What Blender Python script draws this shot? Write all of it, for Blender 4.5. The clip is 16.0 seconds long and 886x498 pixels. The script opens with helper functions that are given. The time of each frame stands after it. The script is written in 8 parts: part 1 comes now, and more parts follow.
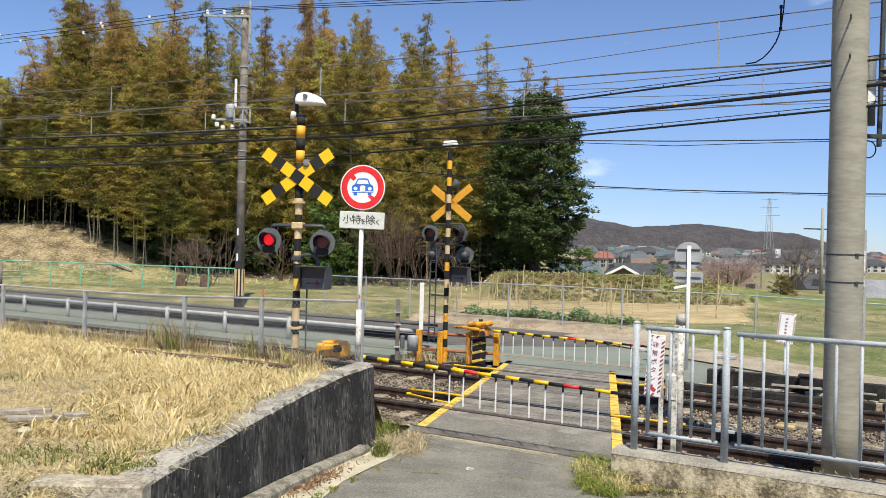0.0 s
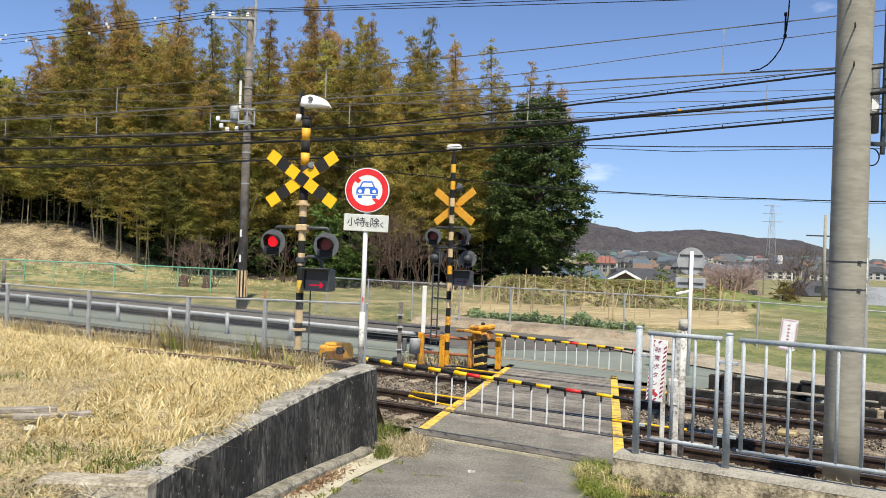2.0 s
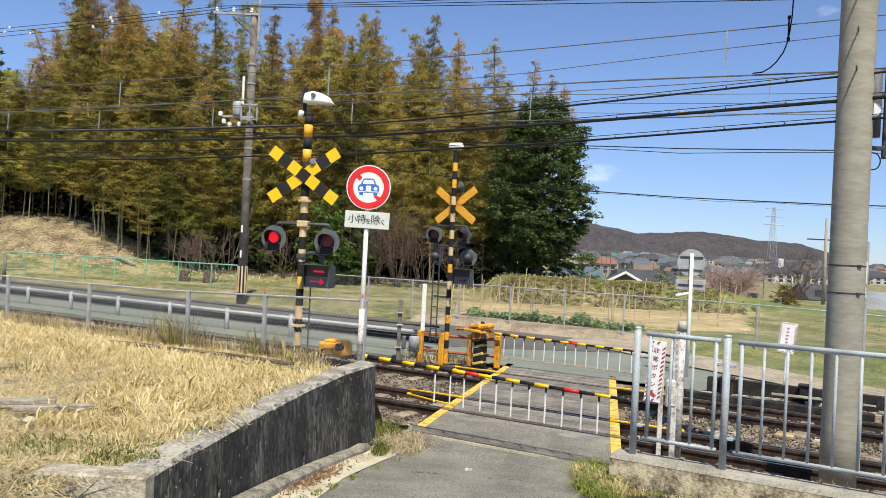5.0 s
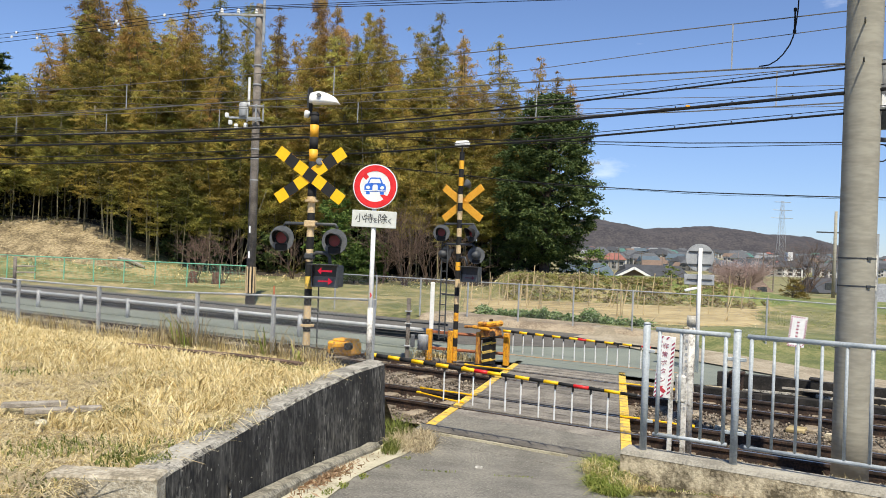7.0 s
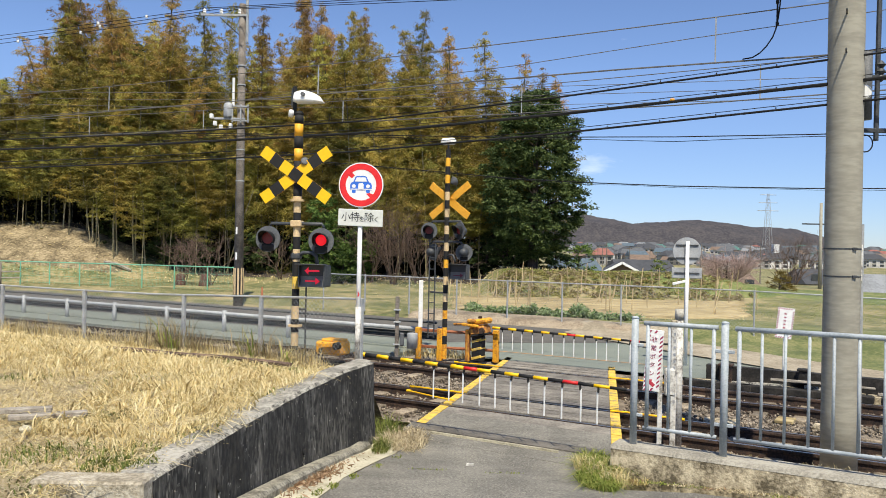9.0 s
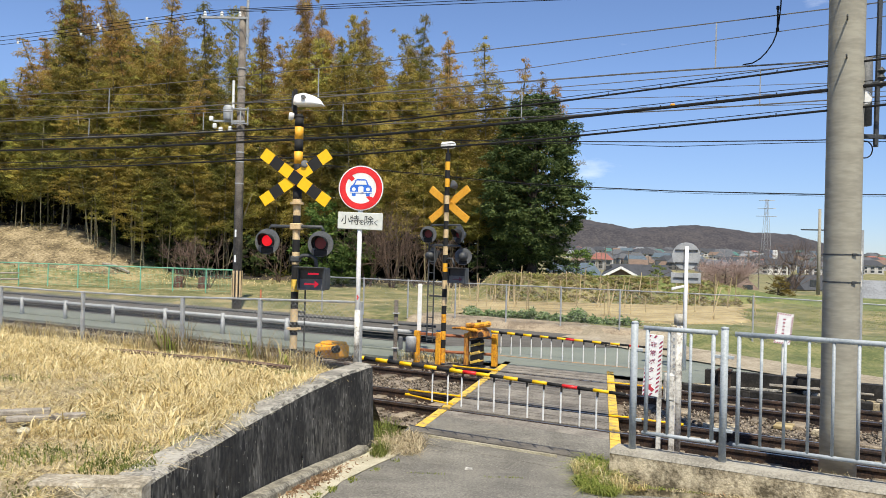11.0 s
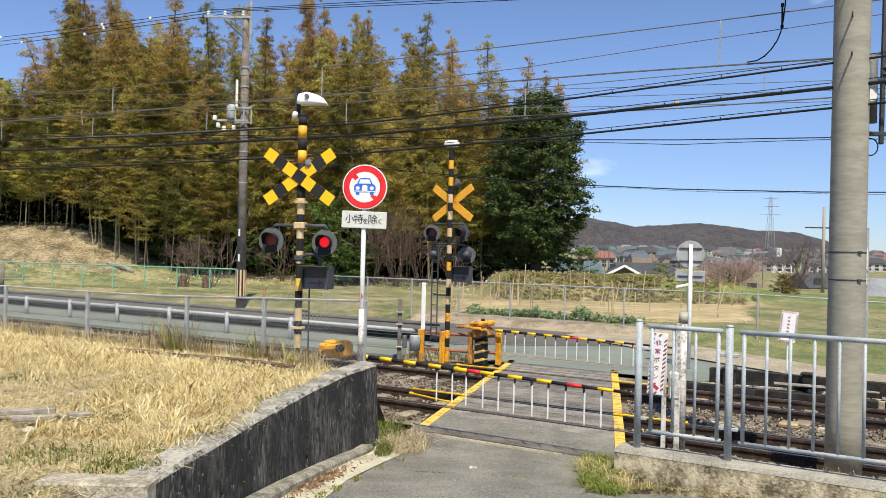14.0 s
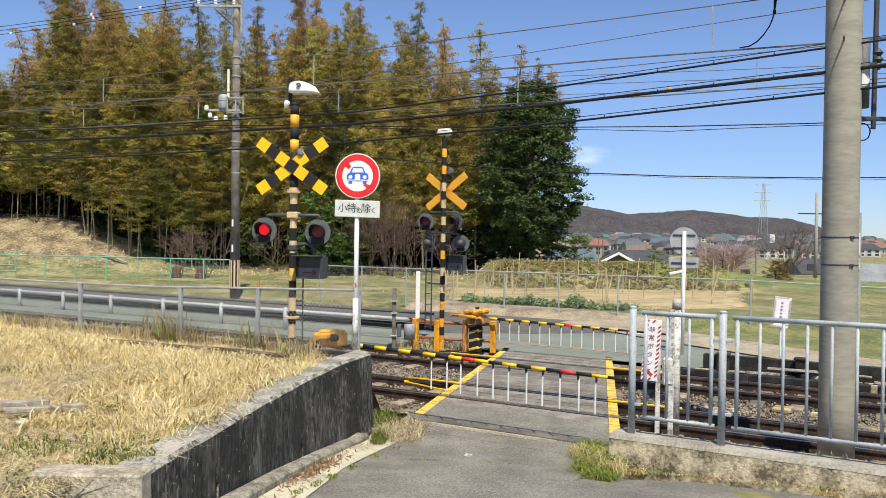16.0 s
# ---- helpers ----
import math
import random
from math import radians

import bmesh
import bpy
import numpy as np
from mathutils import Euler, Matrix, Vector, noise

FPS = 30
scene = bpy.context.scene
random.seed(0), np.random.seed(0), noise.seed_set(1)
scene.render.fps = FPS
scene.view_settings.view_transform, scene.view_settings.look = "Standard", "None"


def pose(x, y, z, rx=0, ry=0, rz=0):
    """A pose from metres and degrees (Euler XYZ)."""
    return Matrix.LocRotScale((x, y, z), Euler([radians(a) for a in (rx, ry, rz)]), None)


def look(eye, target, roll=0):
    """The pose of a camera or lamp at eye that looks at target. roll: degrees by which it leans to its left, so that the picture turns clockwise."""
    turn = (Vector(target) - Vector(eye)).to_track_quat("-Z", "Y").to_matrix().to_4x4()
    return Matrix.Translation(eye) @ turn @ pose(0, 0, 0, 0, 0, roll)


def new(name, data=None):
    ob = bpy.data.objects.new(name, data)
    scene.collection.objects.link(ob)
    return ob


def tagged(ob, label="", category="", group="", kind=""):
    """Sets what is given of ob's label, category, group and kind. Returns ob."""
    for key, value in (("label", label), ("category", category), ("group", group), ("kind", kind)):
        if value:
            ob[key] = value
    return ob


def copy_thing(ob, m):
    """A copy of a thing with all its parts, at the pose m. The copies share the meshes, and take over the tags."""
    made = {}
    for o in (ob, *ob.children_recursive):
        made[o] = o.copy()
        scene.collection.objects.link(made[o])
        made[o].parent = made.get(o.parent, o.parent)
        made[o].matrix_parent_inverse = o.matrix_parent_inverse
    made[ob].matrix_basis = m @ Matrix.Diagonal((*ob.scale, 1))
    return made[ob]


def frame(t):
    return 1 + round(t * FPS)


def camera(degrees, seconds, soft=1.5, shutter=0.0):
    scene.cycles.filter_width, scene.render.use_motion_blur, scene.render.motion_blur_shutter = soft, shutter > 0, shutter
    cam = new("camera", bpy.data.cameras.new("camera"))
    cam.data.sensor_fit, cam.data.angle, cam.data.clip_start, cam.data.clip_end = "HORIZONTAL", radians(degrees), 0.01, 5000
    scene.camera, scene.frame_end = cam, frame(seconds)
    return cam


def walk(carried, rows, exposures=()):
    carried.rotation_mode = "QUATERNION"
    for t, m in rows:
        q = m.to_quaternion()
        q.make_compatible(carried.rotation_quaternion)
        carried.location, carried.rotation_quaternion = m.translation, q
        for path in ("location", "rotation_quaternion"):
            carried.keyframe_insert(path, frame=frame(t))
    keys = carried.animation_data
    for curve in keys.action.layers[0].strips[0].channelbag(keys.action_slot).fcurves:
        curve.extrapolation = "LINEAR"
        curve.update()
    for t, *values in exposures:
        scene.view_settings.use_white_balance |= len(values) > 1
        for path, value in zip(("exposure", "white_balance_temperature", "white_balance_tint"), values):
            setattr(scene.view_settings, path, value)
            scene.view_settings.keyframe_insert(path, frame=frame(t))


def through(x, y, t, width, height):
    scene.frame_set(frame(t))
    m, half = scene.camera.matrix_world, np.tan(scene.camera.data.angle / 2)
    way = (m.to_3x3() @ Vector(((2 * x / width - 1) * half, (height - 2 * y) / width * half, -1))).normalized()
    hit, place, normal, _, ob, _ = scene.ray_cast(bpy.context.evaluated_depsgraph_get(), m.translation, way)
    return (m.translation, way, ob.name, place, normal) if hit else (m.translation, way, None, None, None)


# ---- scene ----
# ---- camera ----
cam = camera(58.4, 16.0, soft=0.9)
PATH = [
    (0, (0.006, -0.016, 2.501), (-0.003, 19.984, 2.604), 1.57),
    (0.5, (-0.004, -0.026, 2.504), (-0.003, 19.974, 2.542), 1.69),
    (1, (-0.008, -0.033, 2.5), (-0.024, 19.966, 2.575), 1.74),
    (1.5, (-0.013, -0.045, 2.501), (-0.056, 19.955, 2.615), 1.88),
    (2, (-0.015, -0.054, 2.5), (-0.078, 19.945, 2.684), 2.12),
    (2.5, (-0.012, -0.064, 2.501), (-0.012, 19.935, 2.693), 2.55),
    (3, (-0.014, -0.07, 2.5), (-0.021, 19.93, 2.591), 2.81),
    (3.5, (-0.019, -0.076, 2.501), (-0.121, 19.924, 2.503), 2.96),
    (4, (-0.016, -0.068, 2.498), (-0.119, 19.932, 2.542), 3.12),
    (6.5, (-0.006, -0.073, 2.495), (-0.152, 19.925, 2.701), 2.25),
    (7, (-0.005, -0.068, 2.496), (-0.28, 19.93, 2.584), 2.16),
    (7.5, (0.008, -0.067, 2.493), (-0.382, 19.929, 2.454), 2.14),
    (8, (0.02, -0.049, 2.488), (-0.305, 19.947, 2.345), 1.72),
    (8.5, (0.015, -0.038, 2.49), (-0.147, 19.961, 2.398), 1.25),
    (9, (0.012, -0.036, 2.489), (0.028, 19.964, 2.537), 1.18),
    (11.5, (-0.007, -0.03, 2.486), (0.037, 19.97, 2.63), 1.51),
    (12, (-0.012, -0.035, 2.484), (0.032, 19.965, 2.534), 1.27),
    (12.5, (-0.011, -0.023, 2.483), (0.054, 19.977, 2.451), 1.21),
    (13, (-0.006, -0.018, 2.482), (0.043, 19.982, 2.492), 1.47),
    (13.5, (-0.013, -0.017, 2.481), (-0.008, 19.982, 2.542), 1.72),
    (14, (-0.009, -0.022, 2.487), (-0.046, 19.978, 2.595), 1.37),
    (14.5, (-0.014, -0.023, 2.486), (-0.062, 19.977, 2.516), 1.00),
    (15, (-0.007, -0.018, 2.486), (-0.021, 19.982, 2.409), 0.81),
    (15.5, (-0.003, -0.008, 2.478), (0.055, 19.991, 2.356), 0.83),
    (16, (-0.002, -0.012, 2.479), (0.114, 19.987, 2.313), 0.90),
]
walk(cam, [(t, look(eye, target, roll)) for t, eye, target, roll in PATH])

# ---- daylight ----
SUN_TO = Vector((0.10, -0.58, 1.0)).normalized()
world = bpy.data.worlds.new("sky")
scene.world = world
world.use_nodes = True
wt = world.node_tree
wt.nodes.clear()
w_out = wt.nodes.new("ShaderNodeOutputWorld")
w_bg = wt.nodes.new("ShaderNodeBackground")
w_sky = wt.nodes.new("ShaderNodeTexSky")
w_sky.sky_type = "NISHITA"
w_sky.sun_disc = False
w_sky.sun_elevation = math.asin(SUN_TO.z)
w_sky.sun_rotation = math.atan2(SUN_TO.x, SUN_TO.y)
w_sky.air_density = 0.75
w_sky.dust_density = 0.15
w_sky.ozone_density = 2.5
w_bg.inputs["Strength"].default_value = 0.119
w_tint = wt.nodes.new("ShaderNodeMix")
w_tint.data_type, w_tint.blend_type = "RGBA", "MULTIPLY"
w_tint.inputs[0].default_value = 1.0
w_tint.inputs[7].default_value = (0.95, 0.98, 1.095, 1)
wt.links.new(w_sky.outputs[0], w_tint.inputs[6])
w_co = wt.nodes.new("ShaderNodeTexCoord")
w_map = wt.nodes.new("ShaderNodeMapping")
w_map.inputs["Scale"].default_value = (5.0, 5.0, 17.0)
w_map.inputs["Location"].default_value = (0.9, 0.4, 0.2)
w_cloud = wt.nodes.new("ShaderNodeTexNoise")
w_cloud.inputs["Scale"].default_value = 1.0
w_cloud.inputs["Detail"].default_value = 7
w_cloud.inputs["Roughness"].default_value = 0.55
w_range = wt.nodes.new("ShaderNodeMapRange")
w_range.inputs["From Min"].default_value, w_range.inputs["From Max"].default_value = 0.63, 0.80
w_range.inputs["To Max"].default_value = 0.6
w_mix = wt.nodes.new("ShaderNodeMix")
w_mix.data_type = "RGBA"
w_mix.inputs[7].default_value = (9.0, 9.3, 10.0, 1)
wt.links.new(w_co.outputs["Generated"], w_map.inputs["Vector"])
wt.links.new(w_map.outputs[0], w_cloud.inputs["Vector"])
wt.links.new(w_cloud.outputs["Fac"], w_range.inputs["Value"])
wt.links.new(w_range.outputs[0], w_mix.inputs[0])
w_sep = wt.nodes.new("ShaderNodeSeparateXYZ")
w_ramp = wt.nodes.new("ShaderNodeValToRGB")
w_ramp.color_ramp.elements[0].position, w_ramp.color_ramp.elements[0].color = 0.0, (0.655, 0.67, 0.71, 1)
w_ramp.color_ramp.elements[1].position, w_ramp.color_ramp.elements[1].color = 0.22, (1, 1, 1, 1)
w_grade = wt.nodes.new("ShaderNodeMix")
w_grade.data_type, w_grade.blend_type = "RGBA", "MULTIPLY"
w_grade.inputs[0].default_value = 1.0
wt.links.new(w_co.outputs["Generated"], w_sep.inputs[0])
wt.links.new(w_sep.outputs["Z"], w_ramp.inputs["Fac"])
wt.links.new(w_tint.outputs[2], w_grade.inputs[6])
wt.links.new(w_ramp.outputs["Color"], w_grade.inputs[7])
wt.links.new(w_grade.outputs[2], w_mix.inputs[6])
wt.links.new(w_mix.outputs[2], w_bg.inputs["Color"])
wt.links.new(w_bg.outputs[0], w_out.inputs["Surface"])
sun_data = bpy.data.lights.new("sun", "SUN")
sun_data.energy = 5.0
sun_data.angle = radians(0.53)
sun_data.color = (1.0, 0.925, 0.77)
sun = new("sun", sun_data)
sun.matrix_world = look(SUN_TO * 60, (0, 0, 0))
scene.view_settings.exposure = 0.35


# ---- materials ----
def material(name, colours, rough=0.8, scale=3.0, fine=40.0, bump=0.3, bump_scale=60.0, metal=0.0, rand=0.0, island=0.0, stretch=(1, 1, 1), blotch=0.5, coat=0.0, fleck=None):
    """A surface of two or three colours mixed by coarse and fine noise, with relief; rand and island vary its brightness piece by piece."""
    m = bpy.data.materials.new(name)
    m.use_nodes = True
    t = m.node_tree
    b = t.nodes["Principled BSDF"]
    b.inputs["Roughness"].default_value = rough
    b.inputs["Metallic"].default_value = metal
    b.inputs["Coat Weight"].default_value = coat
    co = t.nodes.new("ShaderNodeTexCoord")
    mp = t.nodes.new("ShaderNodeMapping")
    mp.inputs["Scale"].default_value = stretch
    t.links.new(co.outputs["Object"], mp.inputs["Vector"])
    n1 = t.nodes.new("ShaderNodeTexNoise")
    n1.inputs["Scale"].default_value = scale
    n1.inputs["Detail"].default_value = 6
    n2 = t.nodes.new("ShaderNodeTexNoise")
    n2.inputs["Scale"].default_value = fine
    n2.inputs["Detail"].default_value = 4
    t.links.new(mp.outputs[0], n1.inputs["Vector"])
    t.links.new(mp.outputs[0], n2.inputs["Vector"])
    mx = t.nodes.new("ShaderNodeMix")
    mx.inputs[0].default_value = blotch
    t.links.new(n2.outputs["Fac"], mx.inputs[2])
    t.links.new(n1.outputs["Fac"], mx.inputs[3])
    fac = mx.outputs[0]
    rp = t.nodes.new("ShaderNodeValToRGB")
    cr = rp.color_ramp
    stops = [0.42, 0.58] if len(colours) == 2 else [0.40, 0.5, 0.61]
    for i, (p, c) in enumerate(zip(stops, colours)):
        el = cr.elements[i] if i < 2 else cr.elements.new(p)
        el.position, el.color = p, (*c, 1)
    t.links.new(fac, rp.inputs["Fac"])
    colour = rp.outputs["Color"]
    for amount, node, socket in ((rand, "ShaderNodeObjectInfo", "Random"), (island, "ShaderNodeNewGeometry", "Random Per Island")):
        if amount:
            src = t.nodes.new(node)
            mr = t.nodes.new("ShaderNodeMapRange")
            mr.inputs["To Min"].default_value = 1 - amount
            mr.inputs["To Max"].default_value = 1 + amount
            t.links.new(src.outputs[socket], mr.inputs["Value"])
            hs = t.nodes.new("ShaderNodeHueSaturation")
            t.links.new(mr.outputs[0], hs.inputs["Value"])
            t.links.new(colour, hs.inputs["Color"])
            colour = hs.outputs["Color"]
    if fleck:
        n4 = t.nodes.new("ShaderNodeTexNoise")
        n4.inputs["Scale"].default_value = fleck[1]
        n4.inputs["Detail"].default_value = 2
        t.links.new(mp.outputs[0], n4.inputs["Vector"])
        fr = t.nodes.new("ShaderNodeMapRange")
        fr.inputs["From Min"].default_value, fr.inputs["From Max"].default_value = fleck[2], fleck[2] + 0.04
        t.links.new(n4.outputs["Fac"], fr.inputs["Value"])
        fm = t.nodes.new("ShaderNodeMix")
        fm.data_type = "RGBA"
        t.links.new(fr.outputs[0], fm.inputs[0])
        t.links.new(colour, fm.inputs[6])
        fm.inputs[7].default_value = (*fleck[0], 1)
        colour = fm.outputs[2]
    t.links.new(colour, b.inputs["Base Color"])
    if bump:
        n3 = t.nodes.new("ShaderNodeTexNoise")
        n3.inputs["Scale"].default_value = bump_scale
        n3.inputs["Detail"].default_value = 5
        t.links.new(mp.outputs[0], n3.inputs["Vector"])
        bp = t.nodes.new("ShaderNodeBump")
        bp.inputs["Strength"].default_value = bump
        bp.inputs["Distance"].default_value = 0.02
        t.links.new(n3.outputs["Fac"], bp.inputs["Height"])
        t.links.new(bp.outputs[0], b.inputs["Normal"])
    return m


def leaf_material(name, colours, spread=0.5, through=0.35, drift=None):
    """Foliage: colour chosen leaf by leaf, with some light passing through."""
    m = bpy.data.materials.new(name)
    m.use_nodes = True
    t = m.node_tree
    b = t.nodes["Principled BSDF"]
    b.inputs["Roughness"].default_value = 0.75
    b.inputs["Specular IOR Level"].default_value = 0.2
    g = t.nodes.new("ShaderNodeNewGeometry")
    rp = t.nodes.new("ShaderNodeValToRGB")
    cr = rp.color_ramp
    for i, c in enumerate(colours):
        p = i / (len(colours) - 1)
        el = cr.elements[i] if i < 2 else cr.elements.new(p)
        el.position, el.color = p, (*c, 1)
    cr.elements[1].position = 1 / (len(colours) - 1)
    t.links.new(g.outputs["Random Per Island"], rp.inputs["Fac"])
    oi = t.nodes.new("ShaderNodeObjectInfo")
    mr = t.nodes.new("ShaderNodeMapRange")
    mr.inputs["To Min"].default_value, mr.inputs["To Max"].default_value = 1 - spread, 1 + spread
    t.links.new(oi.outputs["Random"], mr.inputs["Value"])
    hs = t.nodes.new("ShaderNodeHueSaturation")
    t.links.new(mr.outputs[0], hs.inputs["Value"])
    colour = rp.outputs["Color"]
    if drift:
        ns = t.nodes.new("ShaderNodeTexNoise")
        ns.inputs["Scale"].default_value = 0.42
        ns.inputs["Detail"].default_value = 3
        t.links.new(g.outputs["Position"], ns.inputs["Vector"])
        nr = t.nodes.new("ShaderNodeMapRange")
        nr.inputs["From Min"].default_value, nr.inputs["From Max"].default_value = 0.44, 0.60
        nr.inputs["To Max"].default_value = 0.7
        t.links.new(ns.outputs["Fac"], nr.inputs["Value"])
        dm = t.nodes.new("ShaderNodeMix")
        dm.data_type = "RGBA"
        t.links.new(nr.outputs[0], dm.inputs[0])
        t.links.new(colour, dm.inputs[6])
        dm.inputs[7].default_value = (*drift, 1)
        colour = dm.outputs[2]
    t.links.new(colour, hs.inputs["Color"])
    t.links.new(hs.outputs["Color"], b.inputs["Base Color"])
    tr = t.nodes.new("ShaderNodeBsdfTranslucent")
    t.links.new(hs.outputs["Color"], tr.inputs["Color"])
    mxs = t.nodes.new("ShaderNodeMixShader")
    mxs.inputs[0].default_value = through
    t.links.new(b.outputs[0], mxs.inputs[1])
    t.links.new(tr.outputs[0], mxs.inputs[2])
    t.links.new(mxs.outputs[0], t.nodes["Material Output"].inputs["Surface"])
    return m


def glow(name, colour, strength):
    m = bpy.data.materials.new(name)
    m.use_nodes = True
    b = m.node_tree.nodes["Principled BSDF"]
    b.inputs["Base Color"].default_value = (*[c * 0.3 for c in colour], 1)
    b.inputs["Emission Color"].default_value = (*colour, 1)
    b.inputs["Emission Strength"].default_value = strength
    return m


def mould_concrete(name):
    """Concrete blackened by mould, with broad grey patches, thin pale runs and worn flecks."""
    m = bpy.data.materials.new(name)
    m.use_nodes = True
    t = m.node_tree
    b = t.nodes["Principled BSDF"]
    b.inputs["Roughness"].default_value = 0.93
    co = t.nodes.new("ShaderNodeTexCoord")

    def mask(stretch, scale, detail, low, high, top=1.0):
        mp = t.nodes.new("ShaderNodeMapping")
        mp.inputs["Scale"].default_value = stretch
        t.links.new(co.outputs["Object"], mp.inputs["Vector"])
        n = t.nodes.new("ShaderNodeTexNoise")
        n.inputs["Scale"].default_value, n.inputs["Detail"].default_value = scale, detail
        t.links.new(mp.outputs[0], n.inputs["Vector"])
        r = t.nodes.new("ShaderNodeMapRange")
        r.inputs["From Min"].default_value, r.inputs["From Max"].default_value = low, high
        r.inputs["To Max"].default_value = top
        t.links.new(n.outputs["Fac"], r.inputs["Value"])
        return r.outputs[0], n.outputs["Fac"]

    def times(a, c):
        q = t.nodes.new("ShaderNodeMath")
        q.operation = "MULTIPLY"
        t.links.new(a, q.inputs[0])
        t.links.new(c, q.inputs[1])
        return q.outputs[0]

    def over(colour, layer, fac):
        x = t.nodes.new("ShaderNodeMix")
        x.data_type = "RGBA"
        t.links.new(fac, x.inputs[0])
        if isinstance(colour, tuple):
            x.inputs[6].default_value = (*colour, 1)
        else:
            t.links.new(colour, x.inputs[6])
        x.inputs[7].default_value = (*layer, 1)
        return x.outputs[2]

    broad, _ = mask((1, 1, 0.8), 2.1, 5, 0.43, 0.57)
    runs, _ = mask((14, 14, 2.6), 1.0, 5, 0.49, 0.66, 0.8)
    thin, _ = mask((34, 34, 6.0), 1.0, 3, 0.56, 0.67, 0.9)
    grain, relief = mask((1, 1, 0.6), 19, 8, 0.42, 0.64, 0.95)
    fleck, _ = mask((1, 1, 0.6), 26, 3, 0.68, 0.71)
    c = over((0.008, 0.0078, 0.0072), (0.034, 0.032, 0.028), grain)
    c = over(c, (0.080, 0.075, 0.065), times(broad, grain))
    c = over(c, (0.100, 0.094, 0.081), times(broad, runs))
    c = over(c, (0.20, 0.19, 0.165), times(broad, thin))
    c = over(c, (0.26, 0.25, 0.22), fleck)
    t.links.new(c, b.inputs["Base Color"])
    bp = t.nodes.new("ShaderNodeBump")
    bp.inputs["Strength"].default_value, bp.inputs["Distance"].default_value = 0.35, 0.02
    t.links.new(relief, bp.inputs["Height"])
    t.links.new(bp.outputs[0], b.inputs["Normal"])
    return m


M = {}
M["asphalt"] = material("worn_asphalt", [(0.102, 0.095, 0.081), (0.168, 0.158, 0.133), (0.265, 0.250, 0.209)], 0.92, 1.6, 48, 0.5, 70, blotch=0.38, fleck=((0.408, 0.385, 0.322), 75.0, 0.645))
M["road"] = material("road_asphalt", [(0.155, 0.175, 0.148), (0.205, 0.225, 0.188)], 0.9, 0.6, 60, 0.3, 100)
M["concrete"] = material("concrete", [(0.28, 0.265, 0.225), (0.40, 0.375, 0.315), (0.50, 0.47, 0.40)], 0.9, 2.5, 45, 0.4, 70)
M["footing_concrete"] = material("mottled_footing_concrete", [(0.100, 0.092, 0.072), (0.224, 0.207, 0.162), (0.389, 0.363, 0.286)], 0.92, 4.0, 30, 0.45, 60, blotch=0.55)
M["old_concrete"] = material("weathered_concrete", [(0.107, 0.087, 0.053), (0.337, 0.283, 0.189), (0.584, 0.502, 0.348)], 0.92, 5.0, 30, 0.45, 50, blotch=0.6)
M["cap_concrete"] = material("smooth_cement_cap", [(0.188, 0.173, 0.140), (0.281, 0.260, 0.213), (0.375, 0.350, 0.288)], 0.92, 3.0, 40, 0.3, 60)
M["black_wall"] = mould_concrete("black_stained_concrete")
M["stub_concrete"] = material("ochre_stained_concrete", [(0.21, 0.18, 0.125), (0.36, 0.315, 0.235), (0.50, 0.455, 0.36)], 0.92, 5.0, 40, 0.6, 60, blotch=0.6)
M["wall_top"] = material("lichen_concrete", [(0.15, 0.14, 0.118), (0.29, 0.272, 0.228), (0.44, 0.412, 0.348)], 0.92, 3.0, 30, 0.6, 50, blotch=0.55, fleck=((0.06, 0.057, 0.05), 22.0, 0.67))
M["edge_concrete"] = material("chipped_concrete", [(0.05, 0.047, 0.04), (0.28, 0.262, 0.22), (0.50, 0.47, 0.40)], 0.92, 9.0, 45, 0.7, 60, blotch=0.5)
M["soil"] = material("sandy_soil", [(0.17, 0.13, 0.09), (0.28, 0.225, 0.155), (0.38, 0.315, 0.225)], 0.95, 1.5, 20, 0.6, 30)
M["dead_weed"] = leaf_material("dead_weed_stalks", [(0.16, 0.12, 0.065), (0.30, 0.235, 0.135), (0.42, 0.345, 0.21), (0.22, 0.20, 0.09)], 0.0, 0.3)
M["litter_green"] = leaf_material("dull_green_weeds", [(0.19, 0.20, 0.06), (0.28, 0.27, 0.09), (0.36, 0.33, 0.12), (0.34, 0.26, 0.11)], 0.0, 0.3)
M["litter"] = leaf_material("dry_brown_litter", [(0.16, 0.09, 0.05), (0.30, 0.19, 0.11), (0.42, 0.30, 0.19), (0.22, 0.14, 0.08)], 0.0, 0.2)
M["plate_white"] = material("off_white_plate", [(0.56, 0.575, 0.53), (0.63, 0.645, 0.60)], 0.5, 2, 20, 0.0)
M["worn_orange"] = material("worn_orange_line", [(0.24, 0.18, 0.12), (0.50, 0.27, 0.10)], 0.9, 4, 30, 0.0)
M["meadow"] = material("short_grass", [(0.09, 0.105, 0.035), (0.185, 0.175, 0.07), (0.34, 0.275, 0.14)], 0.95, 0.35, 3.0, 0.7, 14, blotch=0.5)
M["rough_lawn"] = material("rough_lawn", [(0.085, 0.105, 0.030), (0.145, 0.16, 0.052), (0.23, 0.21, 0.09)], 0.95, 1.1, 11, 0.7, 16, blotch=0.5)
M["green_slope"] = material("fresh_green_turf", [(0.075, 0.105, 0.025), (0.135, 0.165, 0.045), (0.235, 0.225, 0.085)], 0.95, 0.5, 5.0, 0.6, 14, blotch=0.5)
M["straw_ground"] = material("straw_ground", [(0.193, 0.151, 0.084), (0.405, 0.333, 0.189), (0.598, 0.525, 0.336)], 0.95, 3.0, 30, 0.8, 40)
